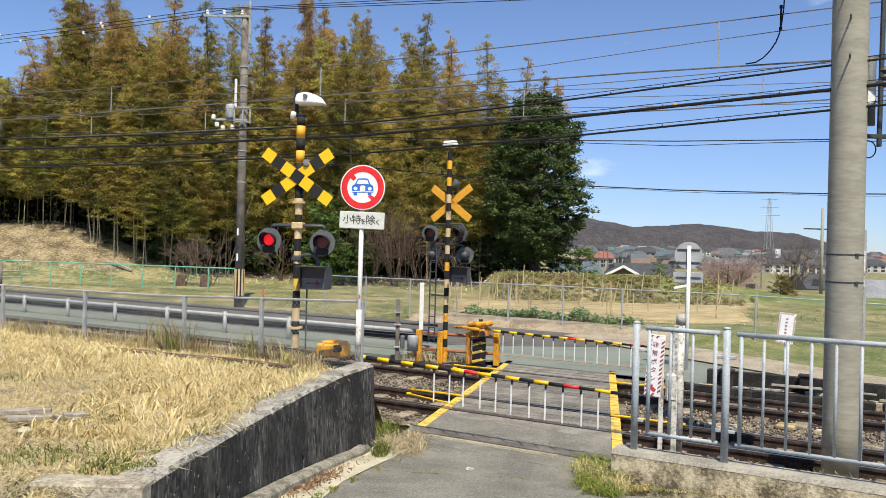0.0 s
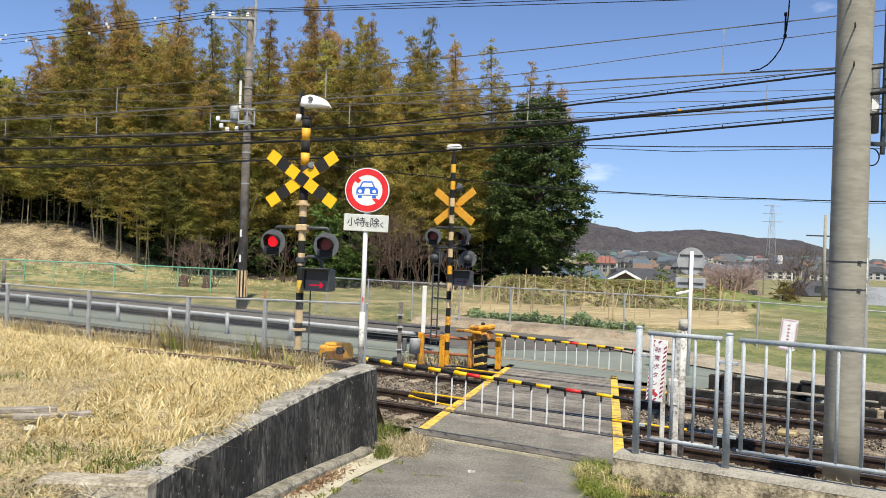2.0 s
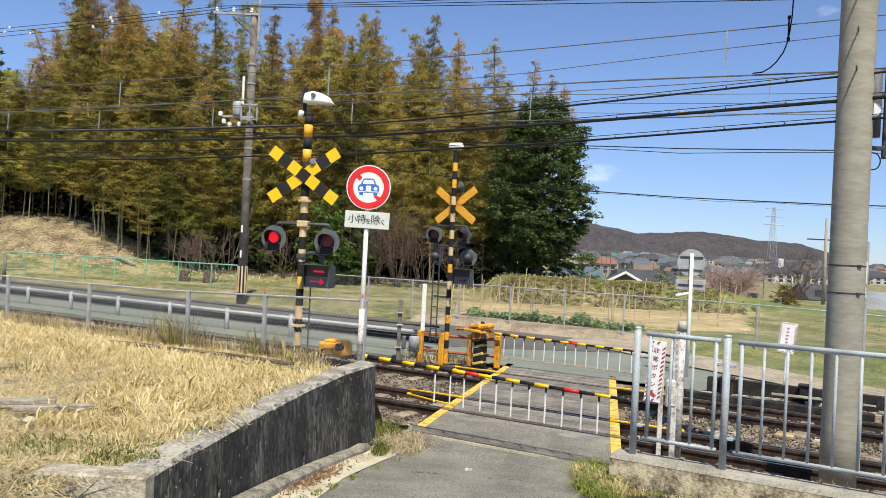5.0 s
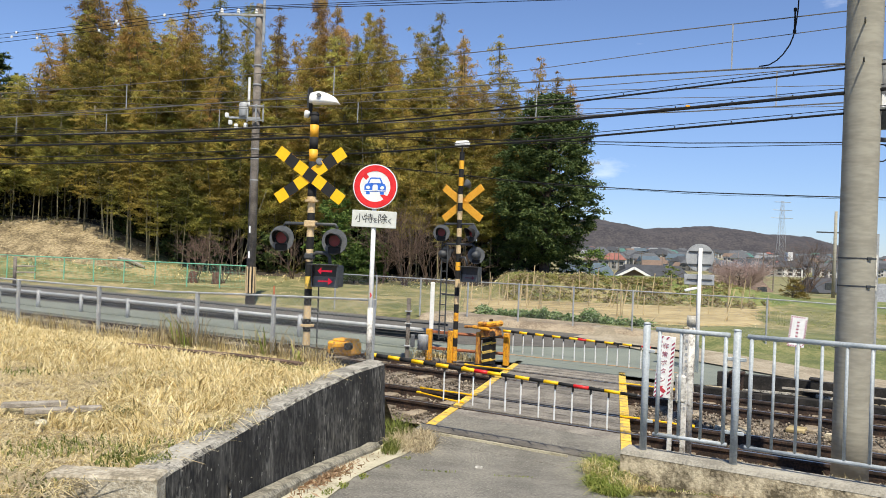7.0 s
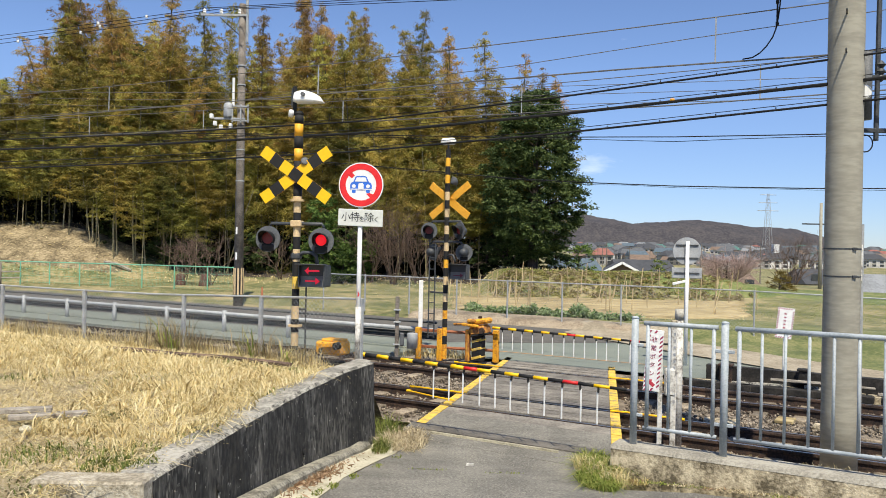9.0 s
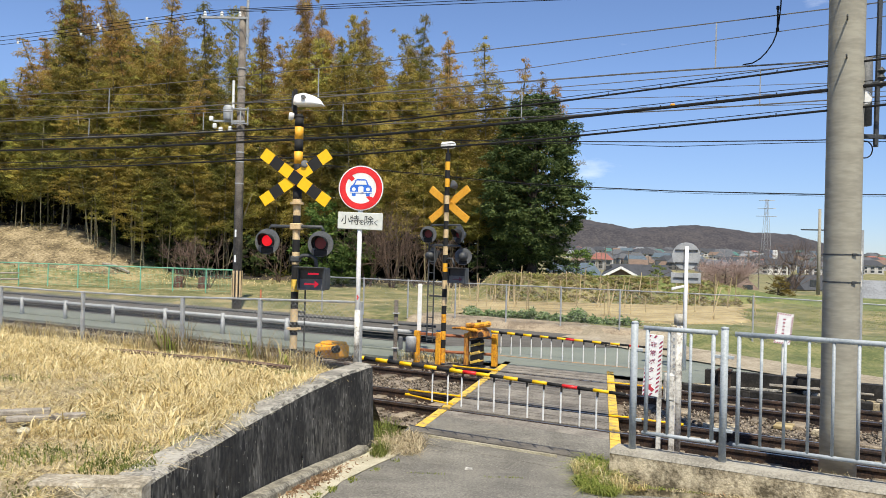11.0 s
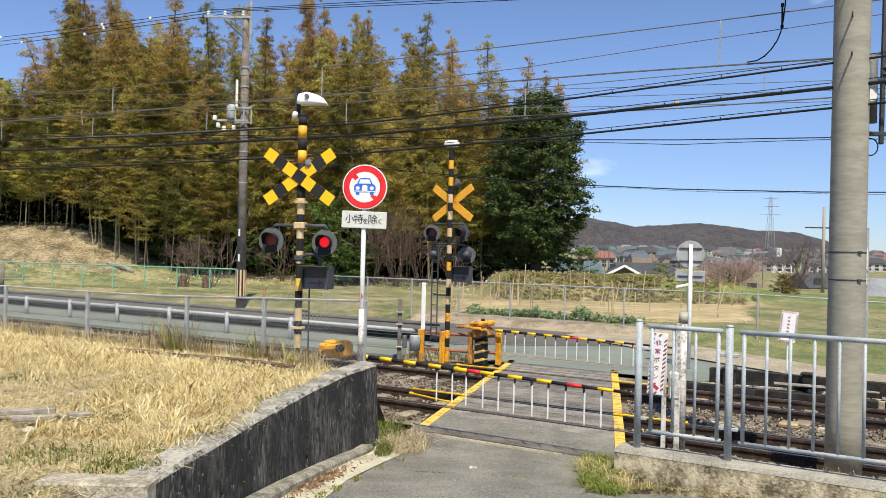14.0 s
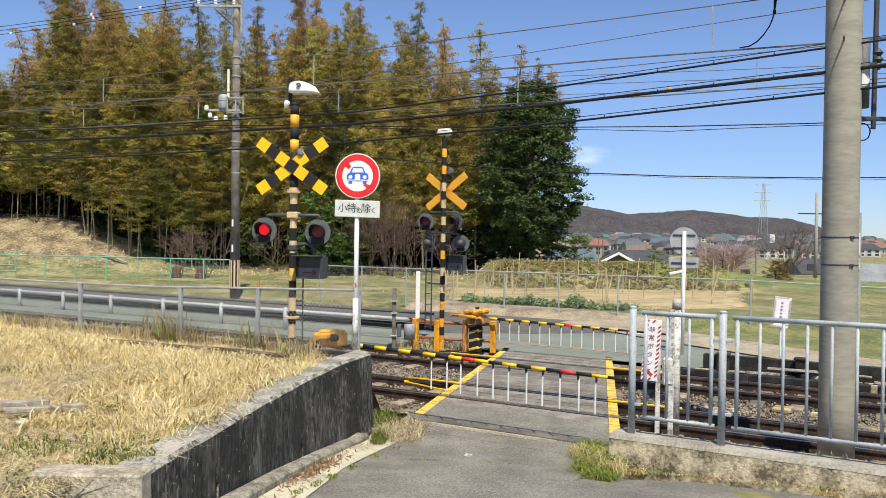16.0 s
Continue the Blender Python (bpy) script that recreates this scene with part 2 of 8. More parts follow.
M["straw"] = leaf_material("dry_grass_blades", [(0.392, 0.302, 0.130), (0.627, 0.495, 0.234), (0.744, 0.626, 0.343), (0.823, 0.737, 0.467), (0.489, 0.384, 0.176)], 0.0, 0.35)
M["grey_straw"] = leaf_material("grey_dead_grass", [(0.27, 0.215, 0.125), (0.48, 0.40, 0.255), (0.66, 0.575, 0.40), (0.36, 0.29, 0.18)], 0.0, 0.3)
M["green_blade"] = leaf_material("green_grass_blades", [(0.10, 0.13, 0.03), (0.19, 0.225, 0.055), (0.31, 0.32, 0.10)], 0.0, 0.35)
M["fresh_blade"] = leaf_material("fresh_grass_blades", [(0.13, 0.18, 0.03), (0.24, 0.29, 0.06), (0.39, 0.38, 0.11)], 0.0, 0.4)
M["ballast"] = material("ballast_stones", [(0.085, 0.066, 0.047), (0.19, 0.155, 0.115), (0.32, 0.27, 0.21)], 0.95, 4.0, 50, 0.4, 60, island=0.6)
M["rail"] = material("rusty_rail", [(0.012, 0.008, 0.006), (0.036, 0.021, 0.014), (0.075, 0.042, 0.026)], 0.85, 5, 40, 0.3, 80)
M["rail_top"] = material("worn_rail_head", [(0.28, 0.27, 0.26), (0.42, 0.41, 0.40)], 0.35, 3, 40, 0.1, 80, metal=0.9)
M["sleeper"] = material("old_timber_sleeper", [(0.09, 0.07, 0.048), (0.19, 0.152, 0.108), (0.32, 0.265, 0.19)], 0.9, 4, 40, 0.5, 60, rand=0.45)
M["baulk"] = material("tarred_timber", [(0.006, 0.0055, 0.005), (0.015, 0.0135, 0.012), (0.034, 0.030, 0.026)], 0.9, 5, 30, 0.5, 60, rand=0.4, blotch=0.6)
M["deck"] = material("crossing_plank", [(0.104, 0.093, 0.078), (0.176, 0.158, 0.133), (0.252, 0.230, 0.192)], 0.92, 2.5, 28, 0.25, 60, rand=0.3, blotch=0.5)
M["yellow"] = material("yellow_paint", [(0.72, 0.34, 0.015), (0.82, 0.42, 0.025)], 0.55, 3, 30, 0.1, 60)
M["sign_yellow"] = material("yellow_sign_sheet", [(0.84, 0.47, 0.0), (0.88, 0.52, 0.002)], 0.5, 2, 20, 0.0)
M["worn_yellow"] = material("worn_yellow_paint", [(0.34, 0.26, 0.12), (0.68, 0.44, 0.06), (0.78, 0.53, 0.09)], 0.8, 6, 35, 0.3, 60, blotch=0.6)
M["cream"] = material("faded_cream_paint", [(0.50, 0.36, 0.19), (0.66, 0.50, 0.29)], 0.7, 6, 40, 0.1, 60)
M["orange"] = material("orange_yellow_paint", [(0.42, 0.17, 0.03), (0.74, 0.34, 0.015), (0.84, 0.42, 0.03)], 0.6, 5, 30, 0.2, 60, blotch=0.5)
M["rusty_orange"] = material("rust_streaked_orange_paint", [(0.16, 0.055, 0.02), (0.46, 0.20, 0.035), (0.74, 0.36, 0.03)], 0.7, 5, 26, 0.3, 60, blotch=0.6, stretch=(1, 1, 0.5))
M["board_back"] = material("orange_board_back", [(0.72, 0.33, 0.02), (0.80, 0.40, 0.035)], 0.6, 3, 25, 0.05, 60)
M["black"] = material("black_paint", [(0.005, 0.005, 0.0055), (0.010, 0.010, 0.0105)], 0.8, 4, 30, 0.1, 60)
M["dark_metal"] = material("dark_grey_metal", [(0.03, 0.033, 0.036), (0.06, 0.064, 0.068)], 0.55, 5, 40, 0.15, 70)
M["lamp_plate"] = material("grey_lamp_plate", [(0.075, 0.08, 0.085), (0.12, 0.125, 0.13)], 0.65, 5, 40, 0.1, 70)
M["red"] = material("red_paint", [(0.62, 0.012, 0.015), (0.72, 0.022, 0.022)], 0.45, 3, 25, 0.0)
M["magenta"] = material("faded_red_print", [(0.25, 0.035, 0.075), (0.33, 0.05, 0.10)], 0.5, 3, 25, 0.0)
M["olive_leaf"] = leaf_material("green_bamboo_leaves", [(0.232, 0.246, 0.050), (0.323, 0.320, 0.072), (0.424, 0.379, 0.099), (0.273, 0.271, 0.054)], 0.45, 0.40, (0.465, 0.325, 0.081))
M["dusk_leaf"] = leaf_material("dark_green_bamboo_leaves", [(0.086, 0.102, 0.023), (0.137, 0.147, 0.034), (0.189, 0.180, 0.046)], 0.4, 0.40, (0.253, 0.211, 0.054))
M["cream_concrete"] = material("cream_concrete", [(0.32, 0.29, 0.20), (0.47, 0.43, 0.31), (0.57, 0.53, 0.40)], 0.92, 2.2, 40, 0.4, 70)
M["dark_asphalt"] = material("dark_gutter_asphalt", [(0.085, 0.078, 0.068), (0.125, 0.116, 0.10)], 0.95, 1.5, 30, 0.4, 60)
M["white"] = material("white_paint", [(0.70, 0.70, 0.68), (0.82, 0.82, 0.80)], 0.5, 3, 30, 0.05, 60)
M["dirty_white"] = material("dirty_white_paint", [(0.22, 0.20, 0.175), (0.56, 0.54, 0.49), (0.72, 0.70, 0.65)], 0.7, 6, 30, 0.2, 60, blotch=0.6)
M["blue"] = material("blue_sign_print", [(0.02, 0.12, 0.55), (0.03, 0.15, 0.62)], 0.45, 3, 25, 0.0)
M["ink"] = material("black_ink", [(0.015, 0.015, 0.016), (0.025, 0.025, 0.026)], 0.6, 3, 25, 0.0)
M["galv"] = material("galvanised_steel", [(0.28, 0.29, 0.295), (0.40, 0.41, 0.415)], 0.6, 6, 50, 0.1, 80, metal=0.1)
M["rail_paint"] = material("pale_blue_grey_paint", [(0.29, 0.325, 0.345), (0.405, 0.44, 0.46)], 0.55, 6, 45, 0.08, 80)
M["green_paint"] = material("green_fence_coating", [(0.13, 0.38, 0.25), (0.20, 0.47, 0.33)], 0.5, 3, 30, 0.0)
M["pole"] = material("spun_concrete_pole", [(0.258, 0.241, 0.193), (0.298, 0.279, 0.224), (0.343, 0.322, 0.258)], 0.85, 1.0, 5.0, 0.1, 30, stretch=(1.5, 1.5, 6), blotch=0.5)
M["old_pole"] = material("old_dark_pole", [(0.102, 0.087, 0.072), (0.217, 0.189, 0.160)], 0.9, 3.0, 30, 0.3, 50)
M["cable"] = material("black_cable_sheath", [(0.005, 0.005, 0.006), (0.012, 0.012, 0.012)], 0.95, 5, 40, 0.0)
M["wire"] = material("bare_copper_wire", [(0.10, 0.092, 0.08), (0.16, 0.148, 0.13)], 0.5, 5, 40, 0.0)
M["wood"] = material("bamboo_stake", [(0.36, 0.27, 0.14), (0.55, 0.44, 0.26)], 0.8, 5, 40, 0.1, 60, rand=0.25)
M["grey_wood"] = material("grey_weathered_timber", [(0.20, 0.175, 0.14), (0.40, 0.36, 0.30)], 0.9, 6, 40, 0.3, 60, stretch=(1, 6, 6))
M["culm"] = material("bamboo_culm", [(0.101, 0.090, 0.043), (0.259, 0.223, 0.130)], 0.6, 1.0, 12, 0.1, 30, rand=0.7)
M["pale_culm"] = material("pale_bamboo_culm", [(0.20, 0.175, 0.10), (0.36, 0.315, 0.195)], 0.6, 1.0, 12, 0.1, 30, rand=0.3)
M["bark"] = material("dark_bark", [(0.03, 0.022, 0.016), (0.075, 0.055, 0.042)], 0.95, 4, 30, 0.6, 40)
M["twig"] = material("bare_twigs", [(0.075, 0.048, 0.035), (0.17, 0.115, 0.085)], 0.9, 3, 25, 0.2, 40)
M["pink_twig"] = material("pinkish_twigs", [(0.27, 0.185, 0.16), (0.50, 0.37, 0.33)], 0.9, 3, 25, 0.2, 40)
M["mid_leaf"] = leaf_material("mid_green_leaves", [(0.07, 0.10, 0.02), (0.14, 0.18, 0.04), (0.22, 0.25, 0.06)], 0.2, 0.3)
M["bamboo_leaf"] = leaf_material("bamboo_leaves", [(0.251, 0.198, 0.047), (0.335, 0.256, 0.063), (0.419, 0.311, 0.084), (0.276, 0.207, 0.050)], 0.45, 0.40, (0.297, 0.271, 0.059))
M["brown_leaf"] = leaf_material("browning_bamboo_leaves", [(0.254, 0.152, 0.049), (0.329, 0.200, 0.065), (0.405, 0.252, 0.086), (0.279, 0.178, 0.056)], 0.45, 0.40, (0.329, 0.254, 0.072))
M["dark_leaf"] = leaf_material("evergreen_leaves", [(0.026, 0.046, 0.015), (0.058, 0.088, 0.026), (0.12, 0.15, 0.046)], 0.15, 0.2)
# near-black leaf colour stands in for the deep shade inside the grove
M["shade_leaf"] = leaf_material("shade_painted_leaves", [(0.005, 0.008, 0.004), (0.010, 0.015, 0.006), (0.018, 0.02, 0.008)], 0.1, 0.1)
M["dry_leaves"] = material("dry_bamboo_leaves", [(0.088, 0.066, 0.035), (0.202, 0.157, 0.086), (0.352, 0.282, 0.167)], 0.95, 0.9, 7, 0.8, 12, blotch=0.5)
M["rust"] = material("rust_red_steel", [(0.22, 0.07, 0.03), (0.36, 0.13, 0.06)], 0.85, 6, 40, 0.3, 60)
M["tilled"] = material("tilled_tan_soil", [(0.20, 0.155, 0.075), (0.34, 0.265, 0.13), (0.46, 0.37, 0.20)], 0.95, 0.8, 6, 0.8, 10, stretch=(0.35, 1.6, 1))
M["pale_soil"] = material("pale_sandy_soil", [(0.232, 0.194, 0.133), (0.318, 0.271, 0.194), (0.396, 0.344, 0.258)], 0.95, 1.2, 14, 0.6, 30)
# leaf mould brown, darkened so the colour also carries the bamboo's shade
M["shaded_leaf_mould"] = material("leaf_mould_with_shade", [(0.018, 0.013, 0.009), (0.04, 0.03, 0.02), (0.085, 0.06, 0.038)], 0.95, 0.8, 6, 0.6, 8)
M["stump"] = material("reddish_stump_bark", [(0.055, 0.028, 0.021), (0.15, 0.078, 0.058)], 0.95, 4, 30, 0.6, 40)
M["bush_leaf"] = leaf_material("bush_leaves", [(0.037, 0.076, 0.017), (0.085, 0.145, 0.031), (0.170, 0.221, 0.051)], 0.3, 0.25)
M["kale_leaf"] = leaf_material("kale_leaves", [(0.12, 0.18, 0.07), (0.22, 0.31, 0.13), (0.38, 0.46, 0.25)], 0.2, 0.35)
M["gold_leaf"] = leaf_material("golden_shrub_leaves", [(0.085, 0.06, 0.014), (0.20, 0.14, 0.03), (0.12, 0.105, 0.028)], 0.2, 0.3)
M["blossom"] = leaf_material("pale_pink_buds", [(0.30, 0.19, 0.17), (0.42, 0.28, 0.26), (0.22, 0.14, 0.12)], 0.2, 0.3)
# woodland brown-grey with a bluish tint that paints in the distance haze
M["hill"] = material("hazed_wooded_hillside", [(0.033, 0.031, 0.036), (0.050, 0.046, 0.050), (0.072, 0.064, 0.063)], 1.0, 0.05, 0.25, 0.0, blotch=0.4)
M["arrow_print"] = material("faded_red_arrow_print", [(0.40, 0.03, 0.05), (0.50, 0.045, 0.07)], 0.5, 3, 25, 0.0)
M["lens_dark"] = material("dark_red_lens", [(0.13, 0.003, 0.005), (0.18, 0.005, 0.007)], 0.4, 3, 20, 0.0)
M["panel_glass"] = material("grey_indicator_panel", [(0.10, 0.10, 0.11), (0.13, 0.13, 0.14)], 0.4, 3, 20, 0.0)
M["panel_dark"] = material("dark_indicator_panel", [(0.020, 0.018, 0.022), (0.03, 0.026, 0.03)], 0.4, 3, 20, 0.0)
M["lamp_red"] = glow("lit_red_lamp", (1.0, 0.012, 0.025), 0.60)
M["arrow_red"] = glow("lit_red_arrow", (1.0, 0.015, 0.06), 0.42)
M["arrow_off"] = material("unlit_red_arrow", [(0.10, 0.012, 0.03), (0.14, 0.018, 0.04)], 0.4, 3, 20, 0.0)
M["wall_white"] = material("house_render", [(0.30, 0.285, 0.265), (0.46, 0.445, 0.42)], 0.9, 0.4, 5, 0.0, rand=0.7)
M["pane"] = material("dark_window_glass", [(0.03, 0.035, 0.04), (0.06, 0.065, 0.07)], 0.15, 2, 10, 0.0)
for nm, c in (("grey", (0.095, 0.10, 0.108)), ("dark", (0.055, 0.058, 0.065)), ("red", (0.24, 0.10, 0.08)), ("blue", (0.085, 0.115, 0.14)), ("brown", (0.17, 0.12, 0.09)), ("pale", (0.20, 0.21, 0.22)), ("green", (0.07, 0.16, 0.14))):
    M["roof_" + nm] = material("roof_tiles_" + nm, [tuple(v * 0.8 for v in c), tuple(v * 1.2 for v in c)], 0.95, 1, 8, 0.3, 6)


# ---- helpers of this scene ----
CO, SI = math.cos(radians(30)), math.sin(radians(30))


def T(s, n, z=0.0):
    """A place given along and across the railway."""
    return Vector((s * CO + n * SI, -s * SI + n * CO, z))


def sn(x, y):
    return x * CO - y * SI, x * SI + y * CO


RZ = -30.0


def smooth(v, a, b):
    k = min(1.0, max(0.0, (v - a) / (b - a)))
    return k * k * (3 - 2 * k)


def mesh_object(name, bm, mat, smooth_faces=False):
    me = bpy.data.meshes.new(name)
    bmesh.ops.recalc_face_normals(bm, faces=bm.faces)
    bm.to_mesh(me)
    bm.free()
    me.materials.append(mat)
    if smooth_faces:
        for p in me.polygons:
            p.use_smooth = True
    return new(name, me)


def thing(name, m, label, category, group=""):
    ob = new(name)
    ob.empty_display_size = 0.1
    ob.matrix_world = m
    return tagged(ob, label, category, group)


def part(name, bm, mat, parent, label="", smooth_faces=False, at=None):
    ob = mesh_object(name, bm, mat, smooth_faces)
    ob.parent = parent
    if at is not None:
        ob.matrix_basis = at
    return tagged(ob, label)


def structure(name, bm, mat, label="", smooth_faces=False, kind="structure"):
    return tagged(mesh_object(name, bm, mat, smooth_faces), label, name.replace("_", " "), "", kind)


def box(c, d, bevel=0.0, turn=0.0, bm=None, rot=None):
    bm = bm or bmesh.new()
    r = bmesh.ops.create_cube(bm, size=1)
    vs = r["verts"]
    bmesh.ops.scale(bm, vec=d, verts=vs)
    if bevel:
        es = list({e for v in vs for e in v.link_edges})
        res = bmesh.ops.bevel(bm, geom=es, offset=bevel, segments=1, affect="EDGES", profile=0.5)
        vs = list({v for f in res["faces"] for v in f.verts} | {v for v in vs if v.is_valid})
    m = Matrix.Translation(c) @ (rot or pose(0, 0, 0, 0, 0, turn))
    bmesh.ops.transform(bm, matrix=m, verts=vs)
    return bm


def tube(p0, p1, r0, r1=None, seg=10, bm=None, caps=True):
    bm = bm or bmesh.new()
    p0, p1 = Vector(p0), Vector(p1)
    d = p1 - p0
    r = bmesh.ops.create_cone(bm, cap_ends=caps, segments=seg, radius1=r0, radius2=r0 if r1 is None else r1, depth=d.length)
    bmesh.ops.transform(bm, matrix=Matrix.Translation((p0 + p1) / 2) @ d.to_track_quat("Z", "Y").to_matrix().to_4x4(), verts=r["verts"])
    return bm


def pipe(points, r, seg=6, bm=None):
    """A bent round bar through the points."""
    bm = bm or bmesh.new()
    pts = [Vector(p) for p in points]
    rings = []
    side = None
    for i, p in enumerate(pts):
        d = (pts[min(i + 1, len(pts) - 1)] - pts[max(i - 1, 0)]).normalized()
        if side is None:
            side = d.orthogonal().normalized()
        side = (side - d * side.dot(d)).normalized()
        up = d.cross(side)
        rings.append([bm.verts.new(p + (side * math.cos(a) + up * math.sin(a)) * r) for a in (2 * math.pi * k / seg for k in range(seg))])
    for a, b in zip(rings, rings[1:]):
        for k in range(seg):
            bm.faces.new((a[k], a[(k + 1) % seg], b[(k + 1) % seg], b[k]))
    bm.faces.new(rings[0][::-1])
    bm.faces.new(rings[-1])
    return bm


def lathe(profile, seg=24, bm=None, ring=False):
    """A turned shape about z from (radius, height) pairs."""
    bm = bm or bmesh.new()
    rings = [[bm.verts.new((max(r, 1e-4) * math.cos(a), max(r, 1e-4) * math.sin(a), z)) for a in (2 * math.pi * k / seg for k in range(seg))] for r, z in profile]
    if ring:
        rings.append(rings[0])
    for a, b in zip(rings, rings[1:]):
        for k in range(seg):
            bm.faces.new((a[k], a[(k + 1) % seg], b[(k + 1) % seg], b[k]))
    if not ring:
        bm.faces.new(rings[0][::-1])
        bm.faces.new(rings[-1])
    return bm


def turned(bm, m):
    bmesh.ops.transform(bm, matrix=m, verts=bm.verts)
    return bm


def prism(outline, thick, bm=None, front=0.0):
    """An upright plate in the xz plane, its front at y = front and its back at front + thick."""
    bm = bm or bmesh.new()
    a = [bm.verts.new((x, front, z)) for x, z in outline]
    b = [bm.verts.new((x, front + thick, z)) for x, z in outline]
    bm.faces.new(a)
    bm.faces.new(b[::-1])
    k = len(a)
    for i in range(k):
        bm.faces.new((a[i], b[i], b[(i + 1) % k], a[(i + 1) % k]))
    return bm


def slab(corners, z0, z1, bm=None):
    """A flat block over a ground outline."""
    bm = bm or bmesh.new()
    a = [bm.verts.new((p[0], p[1], z0)) for p in corners]
    b = [bm.verts.new((p[0], p[1], z1)) for p in corners]
    bm.faces.new(a[::-1])
    bm.faces.new(b)
    k = len(a)
    for i in range(k):
        bm.faces.new((a[i], a[(i + 1) % k], b[(i + 1) % k], b[i]))
    return bm


def arrays(name, verts, faces, mat):
    """A mesh object from arrays, for what nobody could count."""
    me = bpy.data.meshes.new(name)
    verts = np.asarray(verts, np.float32)
    faces = np.asarray(faces, np.int32)
    k = faces.shape[1]
    me.vertices.add(len(verts))
    me.vertices.foreach_set("co", verts.ravel())
    me.loops.add(faces.size)
    me.loops.foreach_set("vertex_index", faces.ravel())
    me.polygons.add(len(faces))
    me.polygons.foreach_set("loop_start", np.arange(0, faces.size, k, dtype=np.int32))
    me.polygons.foreach_set("loop_total", np.full(len(faces), k, np.int32))
    me.update(calc_edges=True)
    me.materials.append(mat)
    return new(name, me)


rng = np.random.default_rng(7)


def leaves(centres, length, width, droop=0.0, jitter=0.5):
    """Small folded diamond leaves at the centres: vertices and quads."""
    k = len(centres)
    d = rng.normal(size=(k, 3))
    d[:, 2] -= droop
    d /= np.linalg.norm(d, axis=1)[:, None]
    o = rng.normal(size=(k, 3))
    o -= d * (o * d).sum(1)[:, None]
    o /= np.linalg.norm(o, axis=1)[:, None]
    ln = (length * (1 + jitter * rng.uniform(-1, 1, k)))[:, None]
    wd = (width * (1 + jitter * rng.uniform(-1, 1, k)))[:, None]
    v = np.stack([centres - d * ln / 2, centres + o * wd / 2, centres + d * ln / 2, centres - o * wd / 2], 1).reshape(-1, 3)
    return v, np.arange(4 * k).reshape(-1, 4)


def clump_leaves(centres, radii, count, length, width, hang=0.6, flat=0.75, loose=0.8, ruffle=0.35):
    """Leaves heaped over small domes, pointing out and down from each dome's middle: one triangle each."""
    k = len(centres) * count
    C = np.repeat(np.asarray(centres, float), count, 0)
    R = np.repeat(np.asarray(radii, float), count)[:, None]
    u = rng.normal(size=(k, 3))
    u[:, 2] = np.abs(u[:, 2]) - 0.45
    u /= np.linalg.norm(u, axis=1)[:, None]
    P = C + u * R * (0.25 + loose * rng.random((k, 1))) * np.array([1, 1, flat])
    d = u * np.array([1, 1, 0.25]) + rng.normal(size=(k, 3)) * 0.45
    d[:, 2] -= hang
    d /= np.linalg.norm(d, axis=1)[:, None]
    o = np.cross(d, u + rng.normal(size=(k, 3)) * ruffle)
    o /= np.linalg.norm(o, axis=1)[:, None] + 1e-9
    ln = length * rng.uniform(0.6, 1.4, (k, 1))
    wd = width * rng.uniform(0.6, 1.4, (k, 1))
    v = np.stack([P - d * ln * 0.3 + o * wd / 2, P + d * ln * 0.7, P - d * ln * 0.3 - o * wd / 2], 1).reshape(-1, 3)
    return v, np.arange(3 * k).reshape(-1, 3)


def blades(x, y, z, height, lean, width):
    """Bent grass blades rooted at x, y, z: vertices and quads."""
    k = len(x)
    a = rng.normal(0, 1.5, k) + 5 * np.sin(x * 1.3 + 0.7 * np.sin(y * 1.9)) + 3 * np.sin(y * 1.1)
    h = height * rng.uniform(0.5, 1.4, k)
    le = lean * rng.uniform(0.2, 1.5, k) * h
    w = width * rng.uniform(0.6, 1.4, k)
    root = np.stack([x, y, z], 1)
    dirv = np.stack([np.cos(a), np.sin(a), 0 * a], 1)
    b = a + math.pi / 2 + rng.normal(0, 0.6, k)
    side = np.stack([np.cos(b), np.sin(b), 0 * a], 1) * w[:, None]
    mid = root + dirv * (le * 0.35)[:, None] + np.array([0, 0, 1]) * (h * 0.65)[:, None]
    tip = root + dirv * le[:, None] + np.array([0, 0, 1]) * (h * np.clip(1.05 - 0.35 * le / h, 0.3, 1))[:, None]
    v = np.stack([root - side / 2, root + side / 2, mid + side / 2, mid - side / 2, tip + side * 0.12, tip - side * 0.12], 1).reshape(-1, 3)
    i = np.arange(k)[:, None] * 6
    return v, np.concatenate([i + np.array([0, 1, 2, 3]), i + np.array([3, 2, 4, 5])])


def ground_z(x, y):
    s, n = sn(x, y)
    z = 0.0
    if n < 8.6:
        z = 0.12 * max(0.0, min(9.5 - y, 8.5))
        z *= 1 - smooth(n, 7.6, 8.6) * smooth(x, 1.6, 2.2)
    z -= 0.32 * smooth(n, 9.3, 9.9) * (1 - smooth(n, 16.1, 16.5))
    z += 7.0 * smooth(y, 60, 80) * smooth(-x, -6, 2)
    z -= 0.02 * min(60.0, max(0.0, s + 4)) * smooth(n, 16.0, 18.0)
    z += 0.22 * smooth(n, 24.45, 24.6)
    z += (0.5 + 3.2 * smooth(-x, 15, 27)) * smooth(y, 46, 56) * smooth(-x, -8, 4)
    z += 1.22 * smooth(x, 1.9, 4.0) * (1 - smooth(x, 12.5, 23)) * smooth(y, 40.0, 43.4) * (1 - smooth(y, 50, 70))
    z += (-3.5 * smooth(y, 60, 150) + 11.0 * smooth(y, 230, 700)) * smooth(x, 4, 24)
    return z


